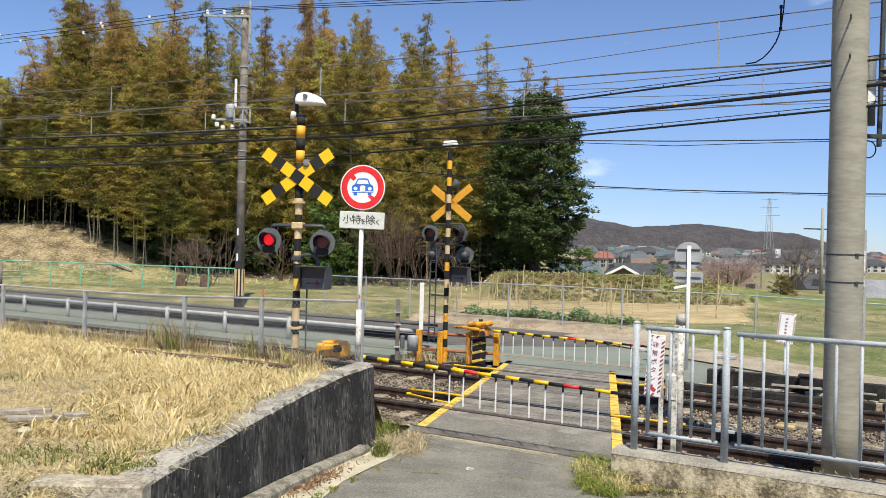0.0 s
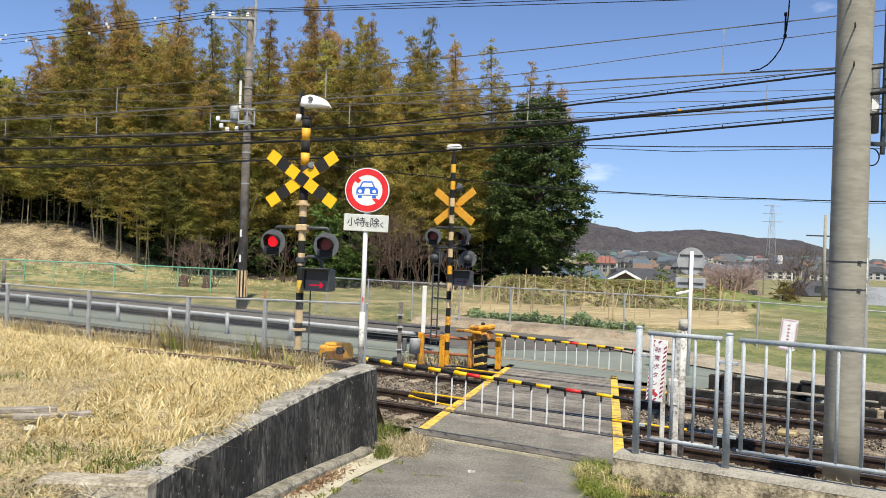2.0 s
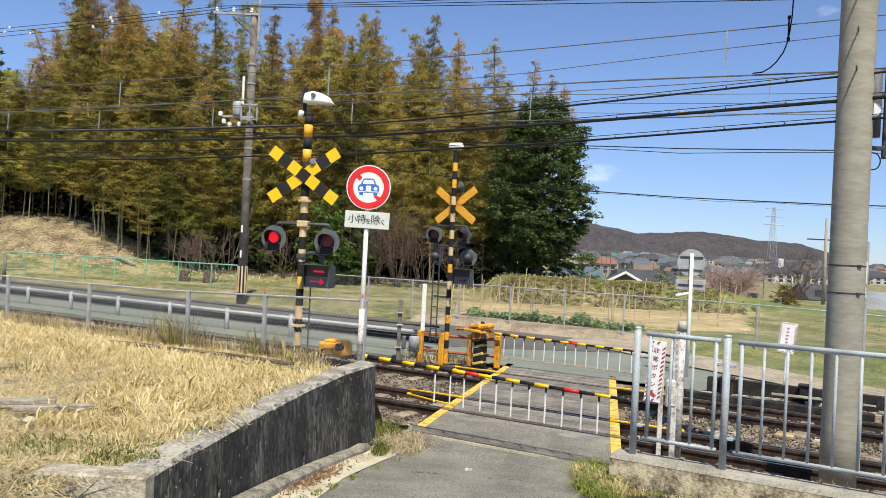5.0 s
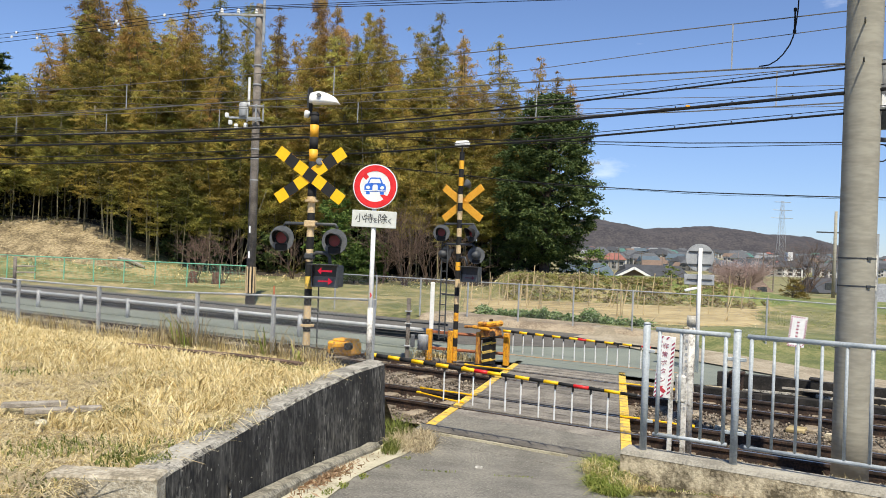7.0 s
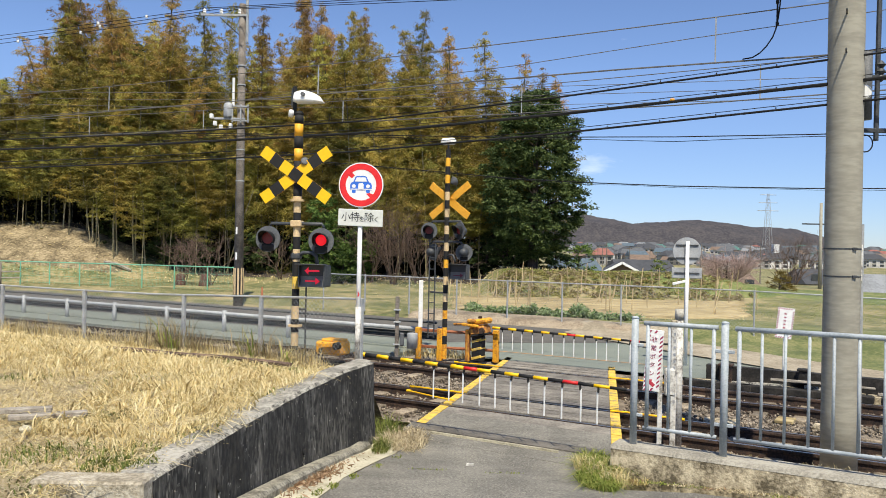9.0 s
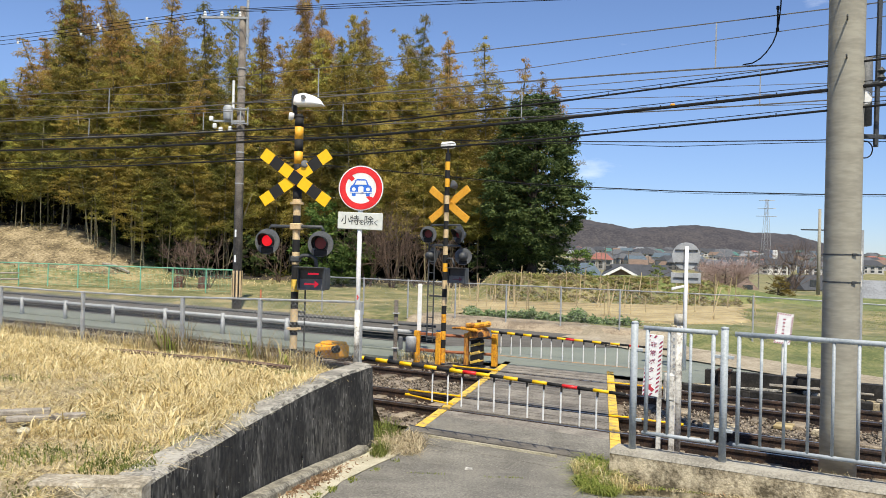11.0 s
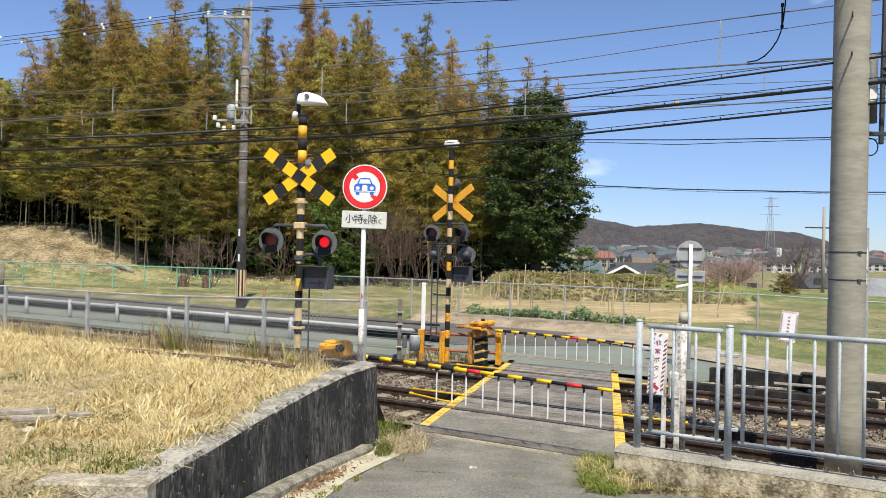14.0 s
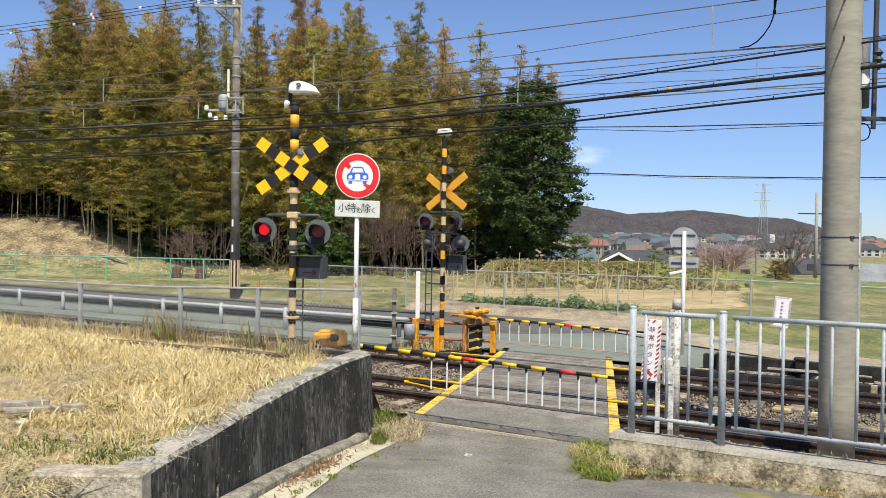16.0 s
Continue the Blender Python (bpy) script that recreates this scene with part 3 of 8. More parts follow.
# ---- the ground and the large structure ----
def build_ground():
    k = 230
    u = np.linspace(-1, 1, k)
    xs = 9 * np.sinh(6.2 * u)
    ys = 22 + 9 * np.sinh(6.2 * u)
    def sheet(x, y):
        n = sn(x, y)[1]
        sunk = 0.15 if (23.4 < n < 26.6 or 15.5 < n < 17.5 or (abs(x) < 2.6 and y < 11)) else 0.02
        if x < -3.0 and n < 8.3:
            sunk = 1.0
        return ground_z(x, y) - sunk
    v = [(x, y, sheet(x, y)) for y in ys for x in xs]
    f = [(j * k + i, j * k + i + 1, (j + 1) * k + i + 1, (j + 1) * k + i) for j in range(k - 1) for i in range(k - 1)]
    tagged(arrays("ground", v, f, M["meadow"]), "patchy green and straw-coloured grassland", "ground", "", "structure")


def strip(s0, s1, n0, n1, lift, ds=2.0, dn=1.0, bm=None):
    """A sheet along the railway that follows the ground."""
    bm = bm or bmesh.new()
    a, b = max(1, round((s1 - s0) / ds)), max(1, round((n1 - n0) / dn))
    g = [[bm.verts.new(T(s0 + (s1 - s0) * i / a, n0 + (n1 - n0) * j / b, 0)) for i in range(a + 1)] for j in range(b + 1)]
    for row in g:
        for q in row:
            q.co.z = ground_z(q.co.x, q.co.y) + lift
    for j in range(b):
        for i in range(a):
            bm.faces.new((g[j][i], g[j][i + 1], g[j + 1][i + 1], g[j + 1][i]))
    return bm


def build_road():
    structure("road", strip(-160, 120, 16.5, 24.4, 0.012), M["road"], "grey-green worn asphalt road beside the railway")
    sh = slab([T(-60, 15.88), T(-10.4, 15.88), T(-10.4, 16.52), T(-60, 16.52)], -0.2, 0.010)
    structure("road_shoulder", sh, M["road"], "pale paved strip between road and track")
    structure("road_edge_line", strip(-9.0, 20, 17.8, 17.9, 0.018, dn=0.2), M["worn_orange"], "faded orange line along the road edge")
    g = strip(-160, -2.5, 22.2, 24.45, 0.02, dn=0.75)
    for q in g.verts:
        s, n = sn(q.co.x, q.co.y)
        x, y = T(s, 24.45 - (24.45 - n) * (1 + 1.55 * smooth(-s, 5.5, 11)))[:2]
        q.co = (x, y, ground_z(x, y) + 0.02)
    structure("gutter", g, M["dark_asphalt"], "darker asphalt along the far road edge")
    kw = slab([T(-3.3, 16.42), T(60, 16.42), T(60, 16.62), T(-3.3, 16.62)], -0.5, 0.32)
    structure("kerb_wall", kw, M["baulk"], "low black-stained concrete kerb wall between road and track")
    edge = lambda q: float(np.interp(q, [-9, -6.6, -5.7, -5.2, -1.6, 4, 60], [25.6, 25.4, 24.4, 23.0, 21.07, 18.8, 17.6]))
    rim = lambda q: float(np.interp(q, [-12, -9, -4.2, -1.5, 4, 60], [24.0, 23.2, 19.9, 18.7, 17.6, 17.0]))
    for name, a, b, mt, lab in (("wide_verge", rim, edge, "pale_soil", "pale sandy strip along the far road edge"), ("verge_turf", edge, lambda q: float(np.interp(q, [-7, -5.5], [25.7, 29.2])), "rough_lawn", "patchy grass beside the far road")):
        bm = bmesh.new()
        prev = None
        for i in range(140):
            q = -9 + 0.5 * i
            row = []
            for c in range(7):
                p = T(q, a(q) + (b(q) - a(q)) * c / 6 + 0.06 * noise.noise(Vector((q, c, 1))))
                p.z = ground_z(p.x, p.y) + 0.045 + (0.03 if c and name == "verge_turf" else 0.0)
                row.append(bm.verts.new(p))
            if prev:
                for c in range(6):
                    bm.faces.new((prev[c], row[c], row[c + 1], prev[c + 1]))
            prev = row
        structure(name, bm, M[mt], lab, True)
    bank = bmesh.new()
    prev = None
    for i in range(12):
        q = -15.5 + i
        ring = []
        for n, h in ((24.40, 0.0), (24.55, 0.16), (24.8, 0.25), (25.5, 0.27), (26.4, 0.26)):
            g = ground_z(*T(q, 24.3)[:2])
            ring.append(bank.verts.new(T(q, n + 0.05 * noise.noise(Vector((q * 0.7, n, 0))), g + h + 0.03 * noise.noise(Vector((q * 0.9, n * 2, 4))))))
        if prev:
            for c in range(4):
                bank.faces.new((prev[c], prev[c + 1], ring[c + 1], ring[c]))
        prev = ring
    plot = bmesh.new()
    g = [[plot.verts.new((x + 0.4 * noise.noise(Vector((x, y, 7))), y, ground_z(x, y) + (-0.14 if y < 28.7 or y > 40.3 or x < 0.3 or x > 0.385 * y + 0.6 * noise.noise(Vector((y * 0.6, 0, 3))) else 0.04 + 0.02 * math.sin(y * 4.2)))) for x in np.linspace(0.2, 17.5, 36)] for y in np.linspace(28.6, 40.4, 60)]
    for p, q in zip(g, g[1:]):
        for i in range(35):
            if sn(p[i].co.x, p[i].co.y)[1] > 26.7:
                plot.faces.new((p[i], p[i + 1], q[i + 1], q[i]))
    structure("garden_plot", plot, M["tilled"], "flat garden plot of dry straw and tan soil", True)
    structure("verge", bank, M["soil"], "low sandy bank behind the road", True)


# inner and outer lines of the retaining wall's top
WALL = [(-1.79, 4.95), (-1.70, 5.8), (-1.53, 7.23), (-1.36, 8.3), (-1.18, 9.29), (-0.87, 10.36)]
FIELD_Z = 1.0


def wall_x(y):
    for (xa, ya), (xb, yb) in zip(WALL, WALL[1:]):
        if y <= yb:
            break
    return xa + (xb - xa) * (y - ya) / (yb - ya)


def field_z(x, y):
    return FIELD_Z + 0.05 * noise.noise(Vector((x * 0.5, y * 0.5, 3))) - 0.18 * smooth(sn(x, y)[1], 6.6, 8.6)


def build_field():
    bm = bmesh.new()
    rows = []
    for j in range(60):
        y = -9.0 + 28.0 * j / 59
        row = []
        for i in range(50):
            edge = wall_x(y) - 0.22 if 4.95 <= y <= 10.36 else (-2.6 + 0.03 * max(0, 4.95 - y) if y < 4.95 else -1.08)
            x = edge - 19.0 * (i / 49) ** 1.5
            s, n = sn(x, y)
            if n > 8.75:
                x, y2 = T(s, 8.75)[:2]
            else:
                y2 = y
            row.append(bm.verts.new((x, y2, field_z(x, y2))))
        rows.append(row)
    for a, b in zip(rows, rows[1:]):
        for i in range(49):
            if (a[i].co - b[i + 1].co).length > 1e-3:
                try:
                    bm.faces.new((a[i], a[i + 1], b[i + 1], b[i]))
                except ValueError:
                    pass
    structure("field", bm, M["straw_ground"], "raised field covered with straw-coloured dead grass")
    # the earth bank below the fence
    bank = bmesh.new()
    q = [[bank.verts.new(T(s, n, z)) for s in (-40, -20, -10, -6.2)] for n, z in ((8.74, 0.83), (9.05, 0.35), (9.3, -0.05))]
    for a, b in zip(q, q[1:]):
        for i in range(3):
            bank.faces.new((a[i], a[i + 1], b[i + 1], b[i]))
    structure("bank", bank, M["soil"], "short earth bank between field and railway")


def build_retaining_wall():
    root = thing("retaining_wall", pose(0, 0, 0), "black-stained concrete retaining wall beside the path", "wall")
    tagged(root, kind="structure")
    face, cap = bmesh.new(), bmesh.new()
    k = 40
    outer, inner = [], []
    for i in range(k + 1):
        y = 4.95 + 5.41 * i / k
        x = wall_x(y)
        outer.append((x, y))
        inner.append((x - 0.24, y + 0.05))
    # rounded far end
    ex, ey = outer[-1]
    outer += [(ex - 0.05, ey + 0.10), (ex - 0.14, ey + 0.14)]
    inner += [(ex - 0.23, ey + 0.13), (ex - 0.22, ey + 0.14)]
    z = lambda i: 1.03 + 0.002 * math.sin(i * 1.7) + 0.003 * math.sin(i * 0.6)
    rng2 = random.Random(4)
    rows = []
    for i, ((x, y), (xi, yi)) in enumerate(zip(outer, inner)):
        j = rng2.uniform(-0.0025, 0.0025)
        rows.append([(x + 0.06, y, -0.1), (x + 0.03 + j, y, 0.5), (x + 0.012 + j, y, z(i) - 0.03), (x - 0.022 + j * 3, y, z(i)), (xi, yi, z(i) + 0.004), (xi, yi, 0.6)])
    vs = [[face.verts.new(p) for p in r[:3]] for r in rows]
    vc = [[cap.verts.new(p) for p in r[3:]] for r in rows]
    edge = bmesh.new()
    ve = [[edge.verts.new(p) for p in r[2:4]] for r in rows]
    for bm, grid in ((face, vs), (cap, vc), (edge, ve)):
        for a, b in zip(grid, grid[1:]):
            for c in range(len(a) - 1):
                bm.faces.new((a[c], a[c + 1], b[c + 1], b[c]))
    face.faces.new([vs[-1][0], vs[-1][1], vs[-1][2], face.verts.new(rows[-1][5]), face.verts.new((rows[-1][5][0], rows[-1][5][1], -0.1))])
    part("wall_face", face, M["black_wall"], root, "face streaked black with mould", True)
    part("wall_top", cap, M["wall_top"], root, "rough weathered top")
    part("worn_edge", edge, M["edge_concrete"], root, "pale chipped edge")
    chips = bmesh.new()
    for i in range(34):
        y = rng2.uniform(5.0, 10.3)
        z = 1.0 - 0.5 * rng2.random() ** 2.6
        w, hh = rng2.uniform(0.003, 0.008), rng2.uniform(0.004, 0.014)
        box((wall_x(y) + 0.018 + 0.033 * (1.0 - z) * 1.1, y, z), (0.010, w, hh), 0, rng2.uniform(-8, 8), chips)
    tagged(part("flaked_spots", chips, M["edge_concrete"], root, "small pale flaked spots"), kind="stuff")
    end = box((-2.13, 4.90, 0.78), (0.70, 0.22, 0.52), 0.015)
    part("wall_end", end, M["stub_concrete"], root, "stub of pale concrete at the near end")
    for y in (5.95, 8.05):
        x = wall_x(y) + 0.04
        g = ground_z(x, y) + 0.24
        part("weep_hole", turned(lathe([(0.028, 0), (0.034, 0.008), (0.034, 0.02)], 12), pose(x - 0.005, y, g, 0, 90, 0)), M["black"], root)
        part("lime_streak", box((x + 0.006, y + 0.01, g - 0.085), (0.012, 0.035, 0.11), 0.004), M["edge_concrete"], root, "pale lime streak below the weep hole")
    foot = bmesh.new()
    prev = None
    for i in range(k - 3):
        x, y = outer[i]
        g = ground_z(x, y)
        ring = [foot.verts.new(p) for p in ((x + 0.05, y, g + 0.10), (x + 0.17, y, g + 0.10), (x + 0.20, y, g + 0.07), (x + 0.21, y, g - 0.1))]
        if prev:
            for c in range(3):
                foot.faces.new((prev[c], prev[c + 1], ring[c + 1], ring[c]))
        prev = ring
    part("footing", foot, M["footing_concrete"], root, "low concrete footing along the wall")


def build_path():
    bm, edge = bmesh.new(), bmesh.new()
    rows, erows = [], []
    for i in range(49):
        y = -9 + 19.6 * i / 48
        xl = -0.93 - 0.1 * max(0, 7.6 - y) if y < 7.7 else -0.93 + 0.25 * (y - 7.7)
        wl = wall_x(min(max(y, 4.95), 10.36)) + 0.2
        xl = max(xl, wl + 0.05)
        xr = 1.80 if y > 7.6 else 1.80 + 0.1 * (7.6 - y)
        rows.append([bm.verts.new((xl + (xr - xl) * c / 8, y - 0.36 * (xl + (xr - xl) * c / 8) * smooth(y, 7, 10), ground_z(0, y) + 0.012 + 0.008 * noise.noise(Vector((c, y * 2, 0))))) for c in range(9)])
        erows.append([edge.verts.new((wl - 0.02 + (xl + 0.02 - wl) * c / 2, y - 0.36 * xl * smooth(y, 7, 10), ground_z(0, y) + 0.02)) for c in range(3)])
    for bmx, g in ((bm, rows), (edge, erows)):
        for a, b in zip(g, g[1:]):
            for c in range(len(a) - 1):
                bmx.faces.new((a[c], a[c + 1], b[c + 1], b[c]))
    structure("path", bm, M["asphalt"], "worn patched grey asphalt path sloping to the crossing", True)
    structure("path_edge", edge, M["cream_concrete"], "pale concrete strip between path and wall")
    r = bmesh.new()
    g = []
    for i in range(20):
        y = -9 + 16.6 * i / 19
        g.append([r.verts.new((x, min(y, 8.2 - 0.55 * (x - 1.9)), ground_z(1.2, y) - 0.03 * smooth(x, 1.6, 2.4) + 0.008)) for x in (1.25, 2.5, 4.0, 6.0, 9.0)])
    for a, b in zip(g, g[1:]):
        for c in range(4):
            try:
                r.faces.new((a[c], a[c + 1], b[c + 1], b[c]))
            except ValueError:
                pass
    structure("lane", r, M["asphalt"], "asphalt lane in front of the low wall", True)


def build_low_wall():
    root = thing("low_wall", pose(0, 0, 0), "weathered concrete kerb wall carrying the railing", "wall")
    tagged(root, kind="structure")
    bm = bmesh.new()
    k = 60
    prev = None
    for i in range(k + 1):
        s = -2.62 + 16 * i / k
        j = 0.012 * noise.noise(Vector((s * 3, 0, 0)))
        ring = [bm.verts.new(T(s, n, z)) for n, z in ((8.24 + j, -0.1), (8.26 + j, 0.41), (8.30, 0.45 + j * 0.4), (8.55, 0.45), (8.58, 0.42), (8.58, -0.2))]
        if prev:
            for c in range(5):
                bm.faces.new((prev[c], prev[c + 1], ring[c + 1], ring[c]))
        else:
            bm.faces.new(ring)
        prev = ring
    part("wall_body", bm, M["old_concrete"], root)
    cap = bmesh.new()
    prev = None
    for i in range(k + 1):
        s = -2.62 + 16 * i / k
        j = 0.012 * noise.noise(Vector((s * 3, 0, 0)))
        ring = [cap.verts.new(T(s, n, z)) for n, z in ((8.257 + j, 0.412), (8.285 + j, 0.455), (8.57, 0.456), (8.59, 0.41))]
        if prev:
            for c in range(3):
                cap.faces.new((prev[c], prev[c + 1], ring[c + 1], ring[c]))
        prev = ring
    part("wall_cap", cap, M["cap_concrete"], root, "pale smooth cement cap")
    return root


def build_railing():
    root = thing("railing", pose(0, 0, 0), "pale blue-grey painted tubular steel railing on the low wall", "railing")
    n = 8.43
    lo, hi = 0.64, 1.76
    posts = (-2.43, -1.50, 1.55, 4.6)
    post = None
    for i, s in enumerate(posts):
        b = T(s, n, 0.43)
        if post is None:
            bm = tube((0, 0, 0), (0, 0, 1.38), 0.038, seg=14)
            lathe([(0.038, 1.375), (0.043, 1.38), (0.03, 1.395), (0.0, 1.40)], 14, bm)
            post = part("post", bm, M["rail_paint"], root, "", True, Matrix.Translation(b))
        else:
            c = post.copy()
            scene.collection.objects.link(c)
            c.matrix_basis = Matrix.Translation(b)
    for s0, s1 in zip(posts, posts[1:]):
        a, b = s0 + 0.10, s1 - 0.07
        part("top_rail", tube(T(a, n, hi), T(b, n, hi), 0.026, seg=10), M["rail_paint"], root, "", True)
        part("bottom_rail", tube(T(a, n, lo), T(b, n, lo), 0.021, seg=10), M["rail_paint"], root, "", True)
        for z in (hi - 0.24, lo + 0.13):
            for s in (s0 + 0.06, s1 - 0.06):
                part("clamp", box(T(s, n, z), (0.07, 0.03, 0.035), 0.006, RZ), M["rail_paint"], root)
        count = max(3, round((b - a) / 0.205))
        for j in range(count):
            s = a + 0.04 + (b - a - 0.08) * j / (count - 1)
            r = 0.022 if j in (0, count - 1) else 0.016
            part("baluster", tube(T(s, n, lo), T(s, n, hi), r, seg=8), M["rail_paint"], root, "", True)


# ---- the railway ----
RAILS = (11.13, 12.23, 14.35, 15.47)


def crossing_s(n, side):
    """Left and right edges of the crossing surface at a distance across the railway."""
    return (-6.0 - 0.275 * (n - 9.81), -3.05 - 0.335 * (n - 10.1))[side]


def build_tracks():
    bed = bmesh.new()
    prof = [(9.75, -0.02), (10.3, -0.17), (13.3, -0.185), (16.1, -0.17), (16.5, -0.06)]
    prev = None
    for i in range(60):
        s = -150 + 5.0 * i
        ring = [bed.verts.new(T(s, n, z)) for n, z in prof]
        if prev:
            for c in range(len(prof) - 1):
                bed.faces.new((prev[c], prev[c + 1], ring[c + 1], ring[c]))
        prev = ring
    structure("trackbed", bed, M["ballast"], "brown-grey stone ballast under the tracks")
    # loose ballast stones
    pts = []
    for _ in range(30000):
        s = rng.uniform(-16, 9)
        n = rng.uniform(9.9, 16.6)
        if crossing_s(n, 0) - 0.1 < s < crossing_s(n, 1) + 0.1:
            continue
        pts.append((s, n))
    for _ in range(5000):
        s = -16 - 40 * rng.random() ** 1.5
        pts.append((s, rng.uniform(10.0, 16.4)))
    P = np.array(pts)
    kk = len(P)
    c = np.stack([P[:, 0] * CO + P[:, 1] * SI, -P[:, 0] * SI + P[:, 1] * CO, np.full(kk, -0.165) + rng.uniform(0, 0.03, kk)], 1)
    base = np.array([(1, 0, 0), (-1, 0, 0), (0, 1, 0), (0, -1, 0), (0, 0, 1), (0, 0, -1)], float)
    r = rng.uniform(0.018, 0.042, kk)
    off = base[None] * (r[:, None, None] * rng.uniform(0.6, 1.2, (kk, 6, 1)))
    ang = rng.uniform(0, 6.28, kk)
    ca, sa = np.cos(ang)[:, None], np.sin(ang)[:, None]
    off = np.stack([off[..., 0] * ca - off[..., 1] * sa, off[..., 0] * sa + off[..., 1] * ca, off[..., 2] * 0.8], -1)
    tri = np.array([(0, 2, 4), (2, 1, 4), (1, 3, 4), (3, 0, 4), (2, 0, 5), (1, 2, 5), (3, 1, 5), (0, 3, 5)])
    f = (np.arange(kk)[:, None, None] * 6 + tri[None]).reshape(-1, 3)
    tagged(arrays("ballast", (c[:, None] + off).reshape(-1, 3), f, M["ballast"]), "loose brown-grey ballast stones", "ballast", "", "stuff")
    # rails
    pr = [(-0.06, -0.18), (0.06, -0.18), (0.06, -0.165), (0.012, -0.145), (0.010, -0.045), (0.032, -0.035), (0.032, -0.004), (0.026, 0.0), (-0.026, 0.0), (-0.032, -0.004), (-0.032, -0.035), (-0.010, -0.045), (-0.012, -0.145), (-0.06, -0.165)]
    for n in RAILS:
        root = thing("rail", pose(0, 0, 0), "rust-brown steel rail with a worn bright head", "rail", "rails of the line")
        bm = bmesh.new()
        a = [bm.verts.new(T(-150, n + x, z)) for x, z in pr]
        b = [bm.verts.new(T(140, n + x, z)) for x, z in pr]
        for i in range(len(pr)):
            bm.faces.new((a[i], b[i], b[(i + 1) % len(pr)], a[(i + 1) % len(pr)]))
        part("rail_body", bm, M["rail"], root)
        bm = bmesh.new()
        q = [bm.verts.new(T(s, n + x, 0.002)) for s, x in ((-150, -0.022), (140, -0.022), (140, 0.022), (-150, 0.022))]
        bm.faces.new(q)
        part("running_face", bm, M["rail_top"], root, "polished running surface")
    # check rails inside the running rails on both sides of the crossing
    for n in (11.23, 12.13, 14.45, 15.37):
        for s0, s1 in ((crossing_s(n, 0) - 5.5, crossing_s(n, 0) - 0.06), (crossing_s(n, 1) + 0.06, crossing_s(n, 1) + 5.5)):
            bm = bmesh.new()
            a = [bm.verts.new(T(s0, n + x * 0.8, z)) for x, z in pr]
            b = [bm.verts.new(T(s1, n + x * 0.8, z)) for x, z in pr]
            for i in range(len(pr)):
                bm.faces.new((a[i], b[i], b[(i + 1) % len(pr)], a[(i + 1) % len(pr)]))
            bm.faces.new(a[::-1])
            bm.faces.new(b)
            tagged(mesh_object("check_rail", bm, M["rail"]), "dark rusty check rail inside the running rail", "rail", "check rails")
    # sleepers
    for n0 in (11.68, 14.91):
        first = None
        for i in range(70):
            s = -28 + 0.62 * i
            if crossing_s(n0, 0) - 0.25 < s < crossing_s(n0, 1) + 0.25:
                continue
            m = Matrix.Translation(T(s, n0, -0.19)) @ pose(0, 0, 0, 0, 0, RZ)
            if first is None:
                first = tagged(mesh_object("sleeper", box((0, 0, 0), (0.22, 2.0, 0.14), 0.012), M["sleeper"]), "dark old timber sleeper under the rails", "sleeper", "sleepers")
                first.matrix_world = m
            else:
                copy_thing(first, m)


def build_crossing():
    root = thing("level_crossing", pose(0, 0, 0), "narrow plank level crossing surface between yellow edge lines", "crossing")
    tagged(root, kind="structure")
    blocks = [(9.61, 10.60, 0.99), (10.62, 11.05, 0.43), (11.24, 12.13, 0.22), (12.33, 14.27, 0.24), (14.46, 15.38, 0.23), (15.56, 17.0, 0.29)]
    bands = []
    for a, b, w in blocks:
        k = round((b - a) / w)
        bands += [(a + (b - a) * i / k, a + (b - a) * (i + 1) / k - 0.014) for i in range(k)]
    for n0, n1 in bands:
        l = lambda n: crossing_s(n, 0) + 0.155
        r = lambda n: crossing_s(n, 1) - 0.155
        bm = slab([T(l(n0), n0), T(r(n0), n0), T(r(n1), n1), T(l(n1), n1)], -0.14, 0.002 + 0.012 * rng.random())
        part("deck_panel", bm, M["deck" if n0 > 10 else "asphalt"], root)
        for side, w in ((0, 1), (1, -1)):
            bm = slab([T(crossing_s(n0, side), n0), T(crossing_s(n0, side) + 0.15 * w, n0), T(crossing_s(n1, side) + 0.15 * w, n1), T(crossing_s(n1, side), n1)][::w], -0.14, 0.012)
            part("edge_panel", bm, M["worn_yellow"], root, "worn yellow painted edge")
    ap = slab([T(-6.05, 9.72), T(-2.9, 9.72), T(-2.6, 8.75), T(-5.75, 8.9)], -0.1, 0.016)
    structure("apron", ap, M["asphalt"], "asphalt apron before the crossing")
    lip = slab([T(-5.92, 9.60), T(-3.0, 9.60), T(-3.0, 9.34), T(-5.75, 9.34)][::-1], -0.1, 0.035)
    structure("crossing_lip", lip, M["deck"], "pale concrete strip along the crossing edge")
    lip = slab([T(-5.45, 9.245), T(-3.6, 9.245), T(-3.6, 9.215), T(-5.45, 9.215)][::-1], -0.1, 0.045)
    structure("lip_joint", lip, M["cream_concrete"], "thin pale joint line across the path")
    # yellow guard bars between the rails at both edges of the surface
    for n0 in (11.68, 14.91):
        for side, w in ((0, -1), (1, 1)):
            for na, nb in ((n0 + 0.40, n0 + 0.46), (n0 - 0.28, n0 + 0.05))[:2 - side]:
                e = crossing_s(na, side)
                gb = pipe([T(e - 0.15 * w, na, 0.04), T(e + 0.1 * w, na, 0.045), T(e + 0.95 * w, nb, 0.03)], 0.015, 6)
                tube(T(e + 0.90 * w, nb, 0.03), T(e + 0.98 * w, nb, 0.03), 0.024, seg=8, bm=gb)
                tagged(mesh_object("guard_bar", gb, M["sign_yellow"]), "yellow painted guard bar beside the rail", "guard bar", "guard bars")


